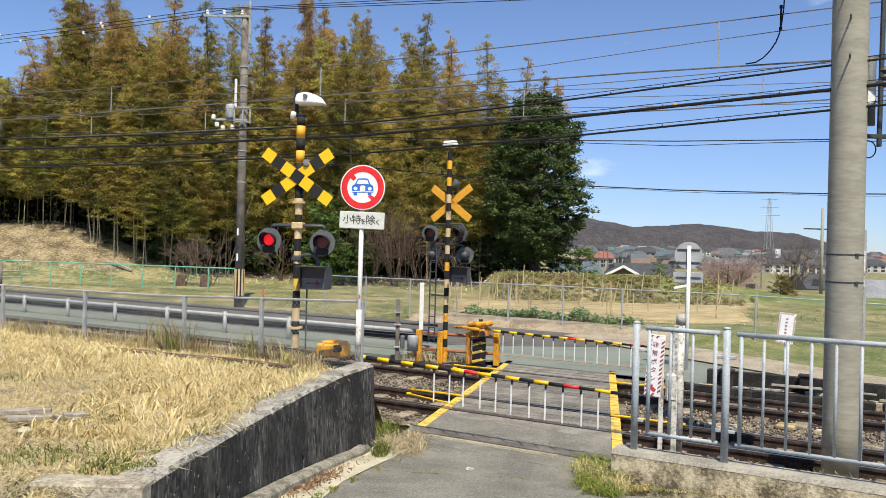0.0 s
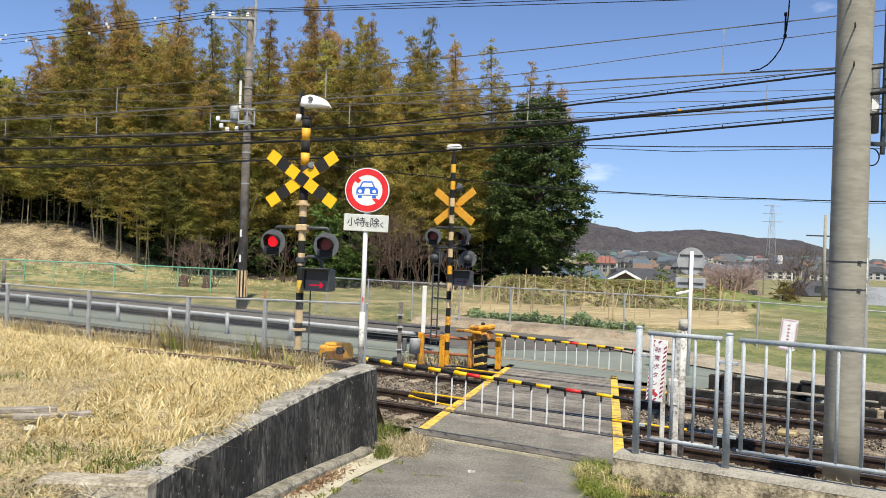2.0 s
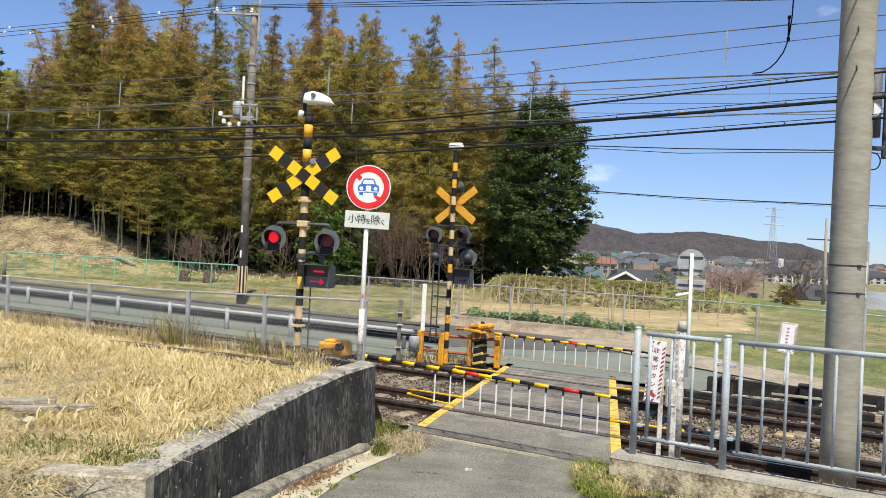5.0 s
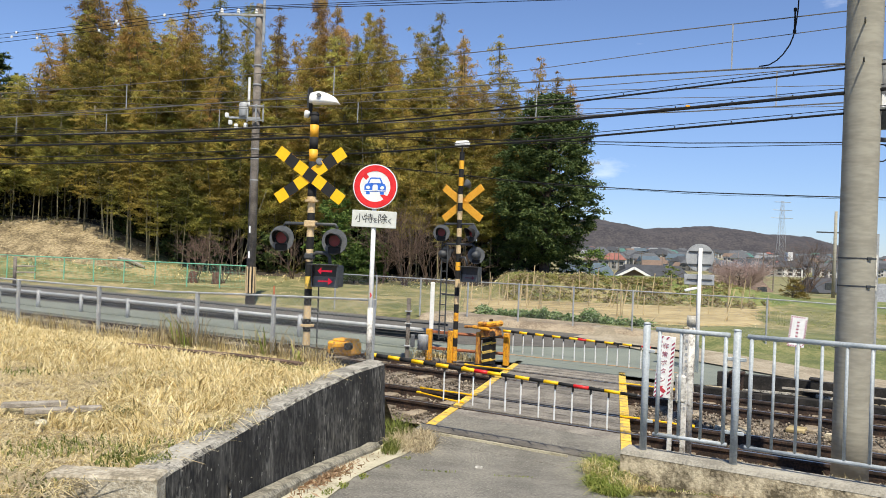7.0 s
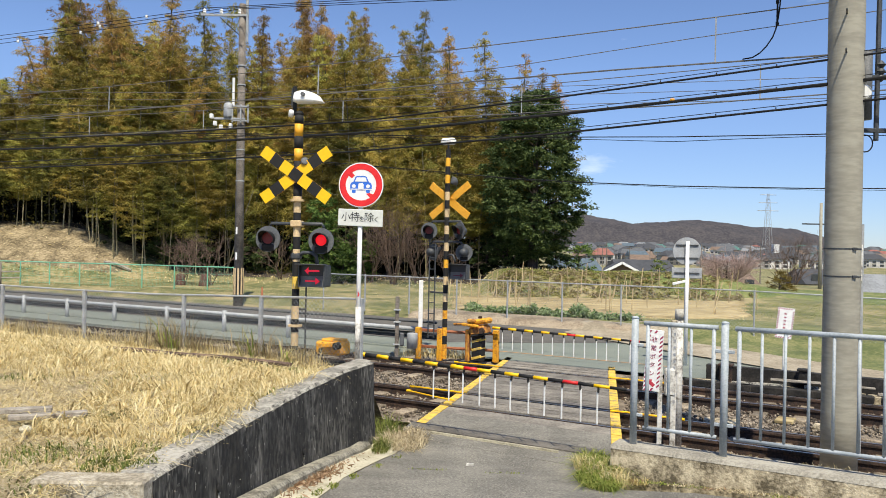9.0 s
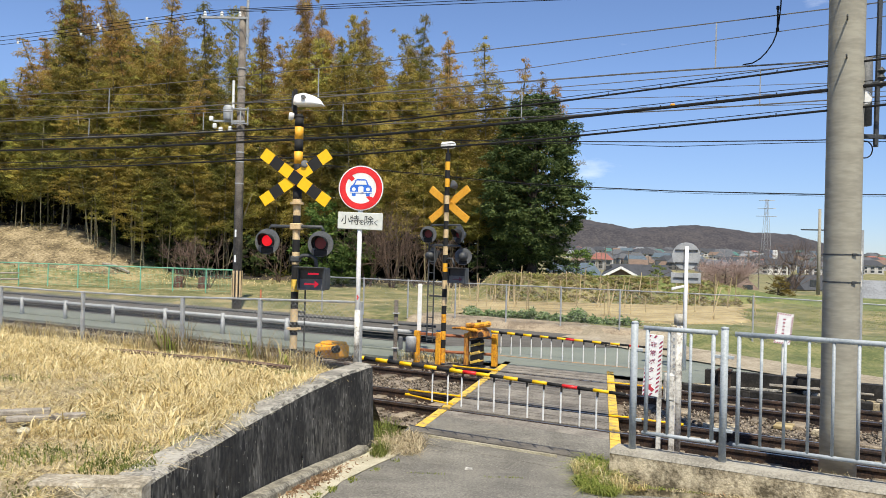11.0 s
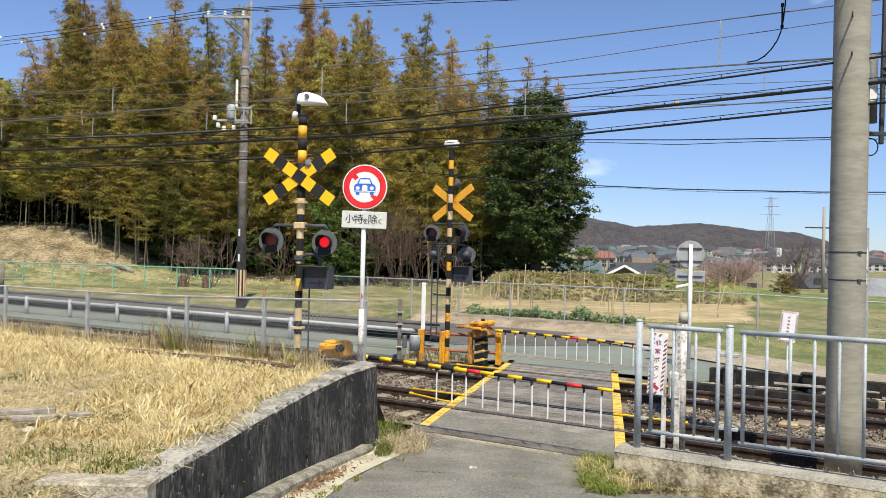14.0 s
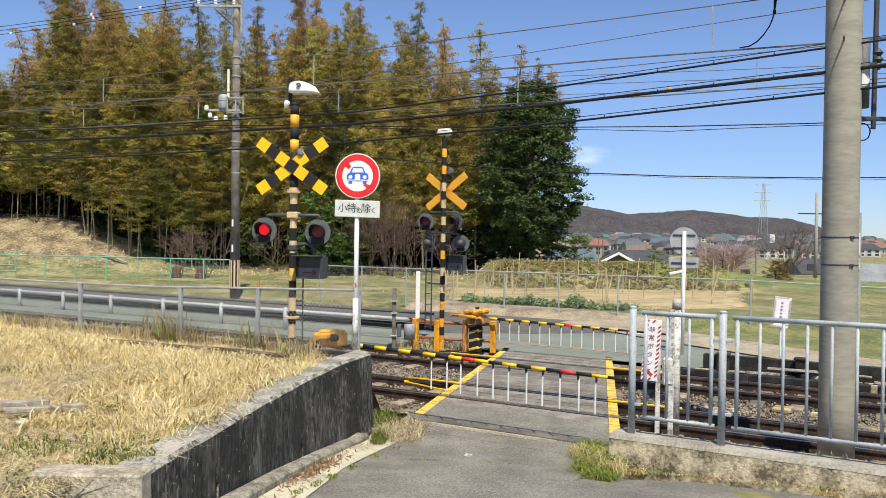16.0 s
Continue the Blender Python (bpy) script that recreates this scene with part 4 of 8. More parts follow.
# ---- signals ----
LAMPS = []
ARROWS = []


def disc(r, thick, seg=24):
    """A round plate facing -y."""
    return turned(lathe([(r, 0), (r, thick)], seg), pose(0, 0, 0, 90, 0, 0))


def crossbuck(root, z, yf):
    t = 0.183
    w = 0.175
    board_back = M["board_back"]
    for k, a in enumerate((35.5, -35.5)):
        y = yf - 0.012 * k
        m = Matrix.Translation((0, y, z)) @ Matrix.Rotation(radians(-a), 4, "Y")
        b = part("board", box((0, 0.012, 0), (7 * t, 0.012, w), 0.003), board_back, root, "crossbuck board", at=m)
        for j in range(-3, 4):
            dark = abs(j) in (0, 2)
            if j == 0 and k == 0:
                continue
            part("tile", box((j * t, 0.003, 0), (t - 0.001, 0.006, w), 0), M["black"] if dark else M["sign_yellow"], b)


def flash_lamp(root, x, z, y, yaw, keyed=None):
    m = pose(x, y, z, 0, 0, yaw)
    plate = part("lamp_plate", turned(lathe([(0.10, 0.0), (0.198, 0.0), (0.198, 0.012), (0.10, 0.012)], 30, None, True), pose(0, 0, 0, 90, 0, 0)), M["lamp_plate"], root, "round grey backing plate", at=m)
    case = turned(lathe([(0.105, -0.005), (0.105, 0.06), (0.085, 0.14), (0.04, 0.18)], 20), pose(0, 0, 0, -90, 0, 0))
    part("lamp_case", case, M["dark_metal"], plate, "", True)
    hood = bmesh.new()
    rows = []
    for i in range(15):
        a = radians(-30 + 240 * i / 14)
        dep = 0.09 + 0.12 * max(0, math.sin(a))
        rows.append([hood.verts.new((math.cos(a) * r, yy, math.sin(a) * r)) for r, yy in ((0.118, 0.0), (0.122, -dep), (0.116, -dep), (0.112, 0.0))])
    for a, b in zip(rows, rows[1:]):
        for c in range(4):
            hood.faces.new((a[c], a[(c + 1) % 4], b[(c + 1) % 4], b[c]))
    part("hood", hood, M["black"], plate, "deep black hood", True)
    part("lens_mount", disc(0.118, 0.010), M["black"], plate, "", at=pose(0, -0.002, 0))
    part("lower_hood", box((0, -0.012, -0.135), (0.20, 0.025, 0.10), 0.01), M["black"], plate)
    back = part("lens", disc(0.088, 0.012), M["lens_dark"], plate, "dark red lens", at=pose(0, -0.004, 0.012))
    if keyed is not None:
        dome = turned(lathe([(0.084, 0.0), (0.079, 0.008), (0.056, 0.016), (0.0, 0.02)], 22), pose(0, 0, 0, 90, 0, 0))
        bulb = part("light_unit", dome, M["lamp_red"], plate, "glowing red light unit", True)
        LAMPS.append((bulb, keyed))
    return plate


def arrow_outline(d, c0, c1, h=0.032, head=0.055):
    """Arrow from c0 to c1 along x, pointing in direction d."""
    tip, neck = c1, c1 - d * 0.07
    return [(c0, -h / 3), (neck, -h / 3), (neck, -head), (tip, 0), (neck, head), (neck, h / 3), (c0, h / 3)]


def indicator(root, x, z, y, yaw, keyed):
    """Two-way train direction indicator under its bent pipe."""
    m = pose(x, y, z, 0, 0, yaw)
    b = bmesh.new()
    box((0, 0.13, 0), (0.42, 0.24, 0.34), 0.02, 0, b)
    case = part("indicator_box", b, M["dark_metal"], root, "dark grey direction indicator box", at=m)
    fr = bmesh.new()
    for cx, cz, dx, dz in ((0, 0.162, 0.42, 0.018), (0, -0.162, 0.42, 0.018), (0.202, 0, 0.018, 0.31), (-0.202, 0, 0.018, 0.31)):
        box((cx, -0.02, cz), (dx, 0.07, dz), 0, 0, fr)
    box((0, -0.10, 0.175), (0.44, 0.20, 0.012), 0.003, 0, fr)
    part("indicator_frame", fr, M["dark_metal"], case)
    part("upper_panel", box((0, 0.004, 0.075), (0.38, 0.012, 0.15), 0), M["panel_dark"], case, "dark upper arrow window")
    part("lower_panel", box((0, 0.004, -0.08), (0.38, 0.012, 0.15), 0), M["panel_glass"], case, "grey lower arrow window")
    part("arrow", prism(arrow_outline(1, -0.11, 0.12), 0.006, front=-0.008), M["arrow_off"], case, "dark red arrow", at=pose(0, 0, -0.08))
    if keyed:
        lit = part("arrow_lit", prism(arrow_outline(1, -0.112, 0.123), 0.004), M["arrow_red"], case, "lit red arrow")
        ARROWS.append((lit, "lower"))
        bar = part("arrow_bar", prism([(-0.06, -0.014), (0.11, -0.014), (0.11, 0.014), (-0.06, 0.014)], 0.004), M["arrow_red"], case, "lit red arrow bar")
        head = part("arrow_head", prism([(-0.125, 0), (-0.065, -0.055), (-0.065, -0.018), (-0.062, -0.018), (-0.062, 0.018), (-0.065, 0.018), (-0.065, 0.055)], 0.004), M["arrow_red"], case, "lit red arrow head")
        ARROWS.extend(((bar, "bar"), (head, "head")))
    return case


def striped_pole(root, r, bands):
    """Bands from the foot up: (height of its top, material)."""
    z = 0.0
    for top, mt in bands:
        part("band", turned(lathe([(r, z), (r, top - 0.0)], 26), pose(0, 0, 0)), M[mt], root)
        z = top


def build_mast_front():
    root = thing("warning_mast", Matrix.Translation(T(-8.0, 9.4, 0.0)) @ pose(0, 0, 0, 0, 0, -8), "black and yellow banded crossing warning mast with flashing red lamps", "crossing signal", "warning masts")
    z0 = [0.0, 0.55, 0.78, 0.99, 1.20, 1.40, 1.60, 1.86, 2.05, 2.28, 2.47, 2.66, 2.85, 3.03, 3.22]
    mats = ["black", "yellow", "black", "cream", "black", "cream", "black", "worn_yellow", "black", "cream", "black", "cream", "black", "cream"]
    striped_pole(root, 0.057, [(z0[i + 1], mats[i]) for i in range(14)])
    upper = [(3.22, 3.44, "black"), (3.44, 3.60, "black"), (3.60, 3.82, "black"), (3.82, 4.01, "yellow"), (4.01, 4.20, "black"), (4.20, 4.39, "yellow"), (4.39, 4.53, "black")]
    for a, b, mt in upper:
        part("band", lathe([(0.066, a), (0.066, b)], 18), M[mt], root, "", True)
    part("cap", lathe([(0.068, 4.53), (0.066, 4.56), (0.04, 4.59), (0.0, 4.60)], 16), M["black"], root, "", True)
    part("flange", lathe([(0.105, 3.20), (0.105, 3.235), (0.07, 3.24), (0.07, 3.28)], 16), M["cream"], root)
    part("flange", lathe([(0.11, 1.28), (0.11, 1.31), (0.06, 1.315)], 16), M["cream"], root)
    crossbuck(root, 3.60, -0.11)
    br = box((0, -0.075, 3.60), (0.12, 0.05, 0.16), 0.006)
    part("bracket", br, M["dark_metal"], root)
    # lamp arm
    part("lamp_arm", pipe([(-0.43, -0.01, 2.80), (-0.40, -0.01, 2.86), (0.40, -0.01, 2.86), (0.43, -0.01, 2.80)], 0.026, 8), M["dark_metal"], root, "", True)
    part("arm_clamp", box((0, 0, 2.86), (0.17, 0.17, 0.10), 0.012), M["cream"], root)
    flash_lamp(root, -0.42, 2.62, -0.10, -2, "left")
    flash_lamp(root, 0.42, 2.60, -0.10, 2, "right")
    part("pipe_arm", pipe([(0.04, -0.02, 2.36), (0.12, -0.04, 2.42), (0.26, -0.05, 2.42), (0.33, -0.05, 2.37), (0.35, -0.05, 2.24)], 0.028, 8), M["dark_metal"], root, "", True)
    part("arm_clamp", box((0, 0, 2.36), (0.14, 0.14, 0.10), 0.02), M["dark_metal"], root)
    indicator(root, 0.30, 2.07, -0.12, -4, True)
    part("conduit", tube((0.16, 0.02, 0.2), (0.16, 0.02, 1.9), 0.012, seg=6), M["dark_metal"], root)
    part("conduit_clip", box((0.09, 0.01, 1.55), (0.16, 0.03, 0.03), 0.004), M["dark_metal"], root)
    # the white bell dome and its holder
    part("dome_holder", box((-0.075, 0, 4.75), (0.05, 0.06, 0.44), 0.008), M["black"], root)
    part("dome_stay", tube((-0.12, 0, 4.66), (-0.12, 0, 4.94), 0.012, seg=6), M["dark_metal"], root)
    dm = bmesh.new()
    rows = []
    for i in range(9):
        u = i / 8
        x = -0.06 + 0.46 * u
        h = 0.235 * (1 - u ** 1.7) ** 0.55 + 0.006 if u < 1 else 0.006
        if u < 0.25:
            h *= 0.80 + 0.8 * u
        w = 0.13 * (1 - 0.35 * u * u)
        rows.append([dm.verts.new((x, w * math.cos(a), max(0.0, h * math.sin(a)))) for a in (math.pi * k / 10 for k in range(11))])
    for a, b in zip(rows, rows[1:]):
        for c in range(10):
            dm.faces.new((a[c], a[c + 1], b[c + 1], b[c]))
        dm.faces.new((a[0], b[0], b[10], a[10]))
    dm.faces.new(rows[0][::-1])
    dm.faces.new(rows[-1])
    dome = part("floodlight", dm, M["white"], root, "white shell floodlight", True, pose(-0.01, 0, 4.72) @ Matrix.Diagonal((0.98, 0.9, 0.86, 1)))
    part("pivot", turned(lathe([(0.035, 0), (0.035, 0.05)], 12), pose(0.10, -0.10, 0.13, 90, 0, 0)), M["lamp_plate"], dome)
    part("sensor", turned(lathe([(0.035, 0), (0.04, 0.03), (0.04, 0.10), (0.0, 0.11)], 12), pose(-0.12, -0.05, 4.50, 30, 20, 0)), M["white"], root, "small white sensor", True)
    sp = turned(lathe([(0.03, 0), (0.055, 0.05), (0.06, 0.11), (0.05, 0.115)], 12), pose(0.10, -0.02, 3.78, 60, 50, 0))
    part("speaker", sp, M["lamp_plate"], root, "small grey speaker", True)


def build_mast_back():
    root = thing("warning_mast", Matrix.Translation(T(-9.05, 15.88, 0.0)) @ pose(0, 0, 0, 0, 0, 147), "banded crossing warning mast seen from its orange back", "crossing signal", "warning masts")
    seq = ["orange", "black", "orange", "black", "orange", "black", "cream", "black", "cream", "black", "yellow", "black", "cream", "black", "cream", "black", "cream", "black", "cream", "black", "yellow", "black", "yellow", "black"]
    striped_pole(root, 0.057, [(0.14 + 0.1955 * (i + 1), seq[i]) for i in range(len(seq))])
    crossbuck(root, 3.66, -0.11)
    part("lamp_post", tube((0, 0, 4.8), (0, 0, 5.0), 0.02, seg=8), M["dark_metal"], root)
    part("floodlight", box((0, 0, 5.02), (0.36, 0.20, 0.15), 0.05), M["white"], root, "white floodlight housing")
    sp = turned(lathe([(0.02, 0), (0.10, 0.12), (0.11, 0.13)], 14), pose(-0.12, 0.05, 4.05, 60, -30, 0))
    part("speaker", sp, M["lamp_plate"], root, "grey horn speaker", True)
    for z in (3.17, 2.70):
        part("lamp_arm", pipe([(-0.42, 0, z - 0.05), (-0.38, 0, z), (0.38, 0, z), (0.42, 0, z - 0.05)], 0.026, 8), M["dark_metal"], root, "", True)
    flash_lamp(root, -0.42, 2.95, 0.10, 160)
    flash_lamp(root, 0.42, 2.95, 0.10, 200)
    flash_lamp(root, -0.42, 2.46, -0.10, 25)
    flash_lamp(root, 0.42, 2.46, -0.10, -25)
    part("pipe_arm", pipe([(-0.04, 0.02, 2.36), (-0.12, 0.04, 2.40), (-0.22, 0.05, 2.40), (-0.28, 0.05, 2.24)], 0.026, 8), M["dark_metal"], root, "", True)
    indicator(root, -0.42, 2.02, 0.14, 195, False)
    lad = bmesh.new()
    for x in (0.30, 0.46):
        tube((x, 0.0, 0.45), (x, 0.0, 2.75), 0.016, seg=6, bm=lad)
    part("ladder_stile", lad, M["dark_metal"], root)
    for i in range(9):
        part("ladder_rung", tube((0.30, 0, 0.5 + 0.26 * i), (0.46, 0, 0.5 + 0.26 * i), 0.011, seg=6), M["dark_metal"], root)
    for z in (0.55, 1.52):
        part("ladder_bracket", box((0.2, 0, z), (0.42, 0.03, 0.04), 0.004), M["dark_metal"], root)


def boom(name, root, length, z_tip, n_strips, first, gap, flip, strip_len, r=0.030):
    """A barrier pole along +x (or -x) in yellow, black and red with hanging white strips."""
    d = -1 if flip else 1
    seg = 0.2
    k = int(length / seg)
    for i in range(k):
        u0, u1 = i * seg, (i + 1) * seg
        mt = "sign_yellow" if i % 2 == 0 else "black"
        if i in (9, 16):
            mt = "red"
        rr = r * (1 - 0.35 * u0 / length)
        part("boom_section", tube((d * u0, 0, z_tip * u0 / length), (d * u1, 0, z_tip * u1 / length), rr, rr * 0.97, 10), M[mt], root, "", True)
    for i in range(n_strips):
        x = first + gap * i
        zz = z_tip * x / length
        tilt = 0.012 * math.sin(i * 2.3)
        part("hanger", box((d * x, 0, zz - 0.045), (0.02, 0.03, 0.07), 0.003), M["black"], root)
        part("strip", box((d * (x + tilt), 0, zz - 0.07 - strip_len / 2), (0.022, 0.008, strip_len), 0.003), M["white"], root, "hanging white plastic strip")


def build_barriers():
    base = T(-7.2, 9.3, 0.135)
    root = thing("barrier_machine", Matrix.Translation(base) @ pose(0, 0, 0, 0, 0, RZ), "yellow and black crossing barrier machine", "barrier machine", "barrier machines")
    part("pedestal", box((0, 0, 0.35), (0.30, 0.30, 0.70), 0.02), M["black"], root)
    part("housing", box((0.02, 0, 0.90), (0.44, 0.30, 0.19), 0.03), M["orange"], root, "yellow housing")
    part("cover", box((0.05, 0, 1.01), (0.34, 0.24, 0.05), 0.02), M["orange"], root, "flat yellow cover")
    part("stripe", box((-0.08, -0.005, 0.90), (0.08, 0.312, 0.17), 0.02, rot=pose(0, 0, 0, 0, 25, 0)), M["black"], root)
    part("weight_arm", box((0.10, -0.20, 0.96), (0.34, 0.06, 0.08), 0.015, rot=pose(0, 0, 0, 0, -8, 0)), M["orange"], root)
    part("hub", turned(lathe([(0.055, 0), (0.055, 0.08)], 16), pose(0.26, -0.18, 0.96, 90, 0, 0)), M["black"], root)
    arm = thing("barrier_boom", Matrix.Translation(T(-6.77, 9.28, 0.985)) @ pose(0, 0, 0, 0, 0, RZ), "lowered yellow, black and red barrier boom with white strips", "barrier boom", "barrier booms")
    boom("near", arm, 4.1, -0.11, 11, 1.33, 0.2325, False, 0.40)
    root = thing("barrier_machine", Matrix.Translation(T(-8.25, 15.95, 0.0)) @ pose(0, 0, 0, 0, 0, RZ), "weathered orange crossing barrier machine on a striped pedestal", "barrier machine", "barrier machines")
    part("pedestal", box((0.05, 0, 0.30), (0.25, 0.24, 0.60), 0.03), M["black"], root)
    for i in range(3):
        part("stripe", box((0.05, 0, 0.10 + 0.19 * i), (0.262, 0.252, 0.085), 0.02, rot=pose(0, 0, 0, 0, -17, 0)), M["worn_yellow"], root)
    part("side_plate", box((-0.17, -0.10, 0.36), (0.10, 0.10, 0.72), 0.01), M["rusty_orange"], root)
    part("housing", box((0.08, 0, 0.71), (0.44, 0.34, 0.24), 0.06, rot=pose(0, 0, 0, 0, -9, 0)), M["rusty_orange"], root, "rust-streaked orange housing")
    part("gap_plate", box((0.12, -0.01, 0.615), (0.40, 0.355, 0.05), 0.02, rot=pose(0, 0, 0, 0, -12, 0)), M["black"], root)
    part("cover", box((0.10, -0.02, 0.91), (0.50, 0.30, 0.13), 0.045, rot=pose(0, 0, 0, 0, -11, 0)), M["orange"], root, "orange cover")
    part("weight_arm", box((-0.06, -0.21, 0.83), (0.42, 0.06, 0.07), 0.02, rot=pose(0, 0, 0, 0, 4, 0)), M["orange"], root)
    part("weight", box((-0.04, -0.20, 0.93), (0.20, 0.11, 0.09), 0.03, rot=pose(0, 0, 0, 0, -6, 0)), M["rusty_orange"], root)
    part("shaft", tube((-0.62, 0.05, 0.80), (-0.14, 0.0, 0.84), 0.03, seg=8), M["rusty_orange"], root)
    part("lid_knob", turned(lathe([(0.045, 0), (0.045, 0.05), (0.0, 0.06)], 12), pose(0.08, 0, 0.98)), M["rail"], root, "", True)
    part("hub", turned(lathe([(0.065, 0), (0.065, 0.05)], 16), pose(0.22, -0.17, 0.72, 90, 0, 0)), M["rail"], root)
    arm = thing("barrier_boom", Matrix.Translation(T(-8.0, 16.25, 0.76)) @ pose(0, 0, 0, 0, 0, RZ), "lowered yellow, black and red barrier boom with white strips", "barrier boom", "barrier booms")
    boom("far", arm, 4.1, -0.08, 13, 0.25, 0.245, False, 0.40, 0.03)
    # orange pipe enclosure round the far machine
    enc = thing("machine_enclosure", pose(0, 0, 0), "orange steel enclosure round the barrier machine", "enclosure")
    for s, n in ((-9.74, 15.85), (-9.15, 15.85), (-7.98, 16.4)):
        part("post", box(T(s, n, 0.32), (0.13, 0.10, 0.74), 0.01, RZ), M["orange"], enc)
    for z in (0.62, 0.24):
        part("crossbar", box(T(-9.47, 15.93, z), (0.64, 0.04, 0.07), 0.01, RZ), M["rust"], enc)
        part("crossbar", tube(T(-9.15, 15.93, z), T(-7.98, 16.42, z - 0.02), 0.035, seg=8), M["rust"], enc)


def glyphs(text, size, mat, parent, m, name="lettering"):
    cu = bpy.data.curves.new(name, "FONT")
    cu.body, cu.size, cu.align_x, cu.align_y, cu.extrude = text, size, "CENTER", "CENTER", 0.0015
    tmp = new(name, cu)
    me = bpy.data.meshes.new_from_object(tmp.evaluated_get(bpy.context.evaluated_depsgraph_get()))
    bpy.data.objects.remove(tmp)
    me.materials.clear()
    me.materials.append(mat)
    ob = new(name, me)
    ob.parent = parent
    ob.matrix_basis = m
    return ob


def build_round_sign():
    root = thing("road_sign", Matrix.Translation((-1.08, 10.52, 1.0)) @ pose(0, 0, 0, 0, 0, -4), "round red-bordered motor vehicle prohibition sign on a white post", "road sign")
    zc = 2.34
    part("post", tube((-0.01, 0, -0.05), (-0.01, 0, 2.62), 0.031, seg=14), M["white"], root, "white painted steel post", True)
    part("lower_sleeve", tube((-0.012, 0, -0.05), (-0.012, 0, 0.72), 0.037, seg=14), M["dirty_white"], root, "", True)
    plate = part("plate", disc(0.30, 0.012, 48), M["galv"], root, at=pose(0.0, -0.036, zc))
    part("field", disc(0.296, 0.003, 48), M["white"], plate, "white sign face", at=pose(0, -0.012, 0))
    ring = turned(lathe([(0.205, 0), (0.284, 0), (0.284, 0.003), (0.205, 0.003)], 48, None, True), pose(0, -0.0155, 0, 90, 0, 0))
    part("red_ring", ring, M["red"], plate)
    # slash ends left visible beside the car
    for sx in (-1, 1):
        q = [(-0.17, 0.125), (-0.125, 0.17), (-0.085, 0.125), (-0.125, 0.085)] if sx < 0 else [(0.17, -0.125), (0.125, -0.17), (0.07, -0.115), (0.115, -0.105)]
        part("slash_end", prism(q, 0.003, front=-0.0165), M["red"], plate)
    car = [(-0.145, -0.07), (-0.145, 0.0), (-0.13, 0.03), (-0.105, 0.04), (-0.075, 0.105), (-0.055, 0.12), (0.055, 0.12), (0.075, 0.105), (0.105, 0.04), (0.13, 0.03), (0.145, 0.0), (0.145, -0.07)]
    c = part("car_symbol", prism(car, 0.002, front=-0.0175), M["blue"], plate, "blue car seen from its front")
    def white(o, nm="car_detail", mt="white"):
        part(nm, prism(o, 0.0015, front=-0.0195), M[mt], c)
    white([(-0.082, 0.045), (-0.058, 0.10), (0.058, 0.10), (0.082, 0.045)], "windscreen")
    white([(-0.035, -0.06), (-0.035, 0.01), (-0.02, 0.025), (0.02, 0.025), (0.035, 0.01), (0.035, -0.06)], "grille")
    for x in (-0.095, 0.095):
        white([(x + 0.027 * math.cos(a), -0.015 + 0.024 * math.sin(a)) for a in (k * math.pi / 6 for k in range(12))], "headlamp")
        part("wheel_mark", prism([(x - 0.025, -0.105), (x + 0.025, -0.105), (x + 0.025, -0.069), (x - 0.025, -0.069)], 0.002, front=-0.0175), M["blue"], c)
    white([(-0.145, -0.062), (-0.145, -0.05), (0.145, -0.05), (0.145, -0.062)], "bumper")
    sub = part("supplementary_plate", box((0, 0, 0), (0.60, 0.014, 0.225), 0.006), M["plate_white"], root, "white plate with black lettering", at=pose(0.0, -0.038, 1.905, 0, 1.2, 0))
    for tx, sz, x, zz in (("小", 0.125, -0.195, 0), ("特", 0.135, -0.075, 0), ("を", 0.08, 0.02, -0.02), ("除", 0.135, 0.115, 0), ("く", 0.085, 0.215, -0.02)):
        glyphs(tx, sz, M["ink"], sub, pose(x, -0.0095, zz, 90, 0, 0))
    mk = prism([(-0.012, 0), (0.0, 0.03), (-0.012, 0.06), (0.0, 0.06), (0.018, 0.03), (0.0, 0.0)], 0.002, front=-0.034)
    part("mark", mk, M["red"], root, "small red chevron mark", at=pose(-0.01, 0, 0.86))


# ---- fences, rails and posts ----
def chain_link(s0, s1, z0, z1, pitch, r, n, follow=None):
    """Crossing wires of a chain-link mesh along the railway."""
    V, F = [], []
    h = z1 - z0
    base = follow or (lambda s: 0.0)
    for sign in (1, -1):
        k = int((s1 - s0 + h) / pitch)
        for i in range(k):
            a = s0 - h + pitch * i if sign > 0 else s0 + pitch * i
            b = a + h * sign if sign > 0 else a - h
            pa, pb = (a, z0), (b, z1)
            lo, hi = sorted((pa[0], pb[0]))
            if hi > s1 or lo < s0:
                ta = 0.0
                (ax, az), (bx, bz) = pa, pb
                t0, t1 = 0.0, 1.0
                for lim, keep in ((s0, 1), (s1, -1)):
                    fa, fb = keep * (ax - lim), keep * (bx - lim)
                    if fa < 0 and fb < 0:
                        t0 = 2
                    elif fa < 0:
                        t0 = max(t0, fa / (fa - fb))
                    elif fb < 0:
                        t1 = min(t1, fa / (fa - fb))
                if t0 >= t1:
                    continue
                pa, pb = (ax + (bx - ax) * t0, az + (bz - az) * t0), (ax + (bx - ax) * t1, az + (bz - az) * t1)
            q = len(V)
            for (s, z) in (pa, pb):
                z += base(s)
                for dn, dz in ((r, 0), (-r * 0.6, r), (-r * 0.6, -r)):
                    V.append(T(s, n + dn + 0.002 * sign, z + dz)[:])
            F += [(q, q + 1, q + 4, q + 3), (q + 1, q + 2, q + 5, q + 4), (q + 2, q, q + 3, q + 5)]
    return V, F


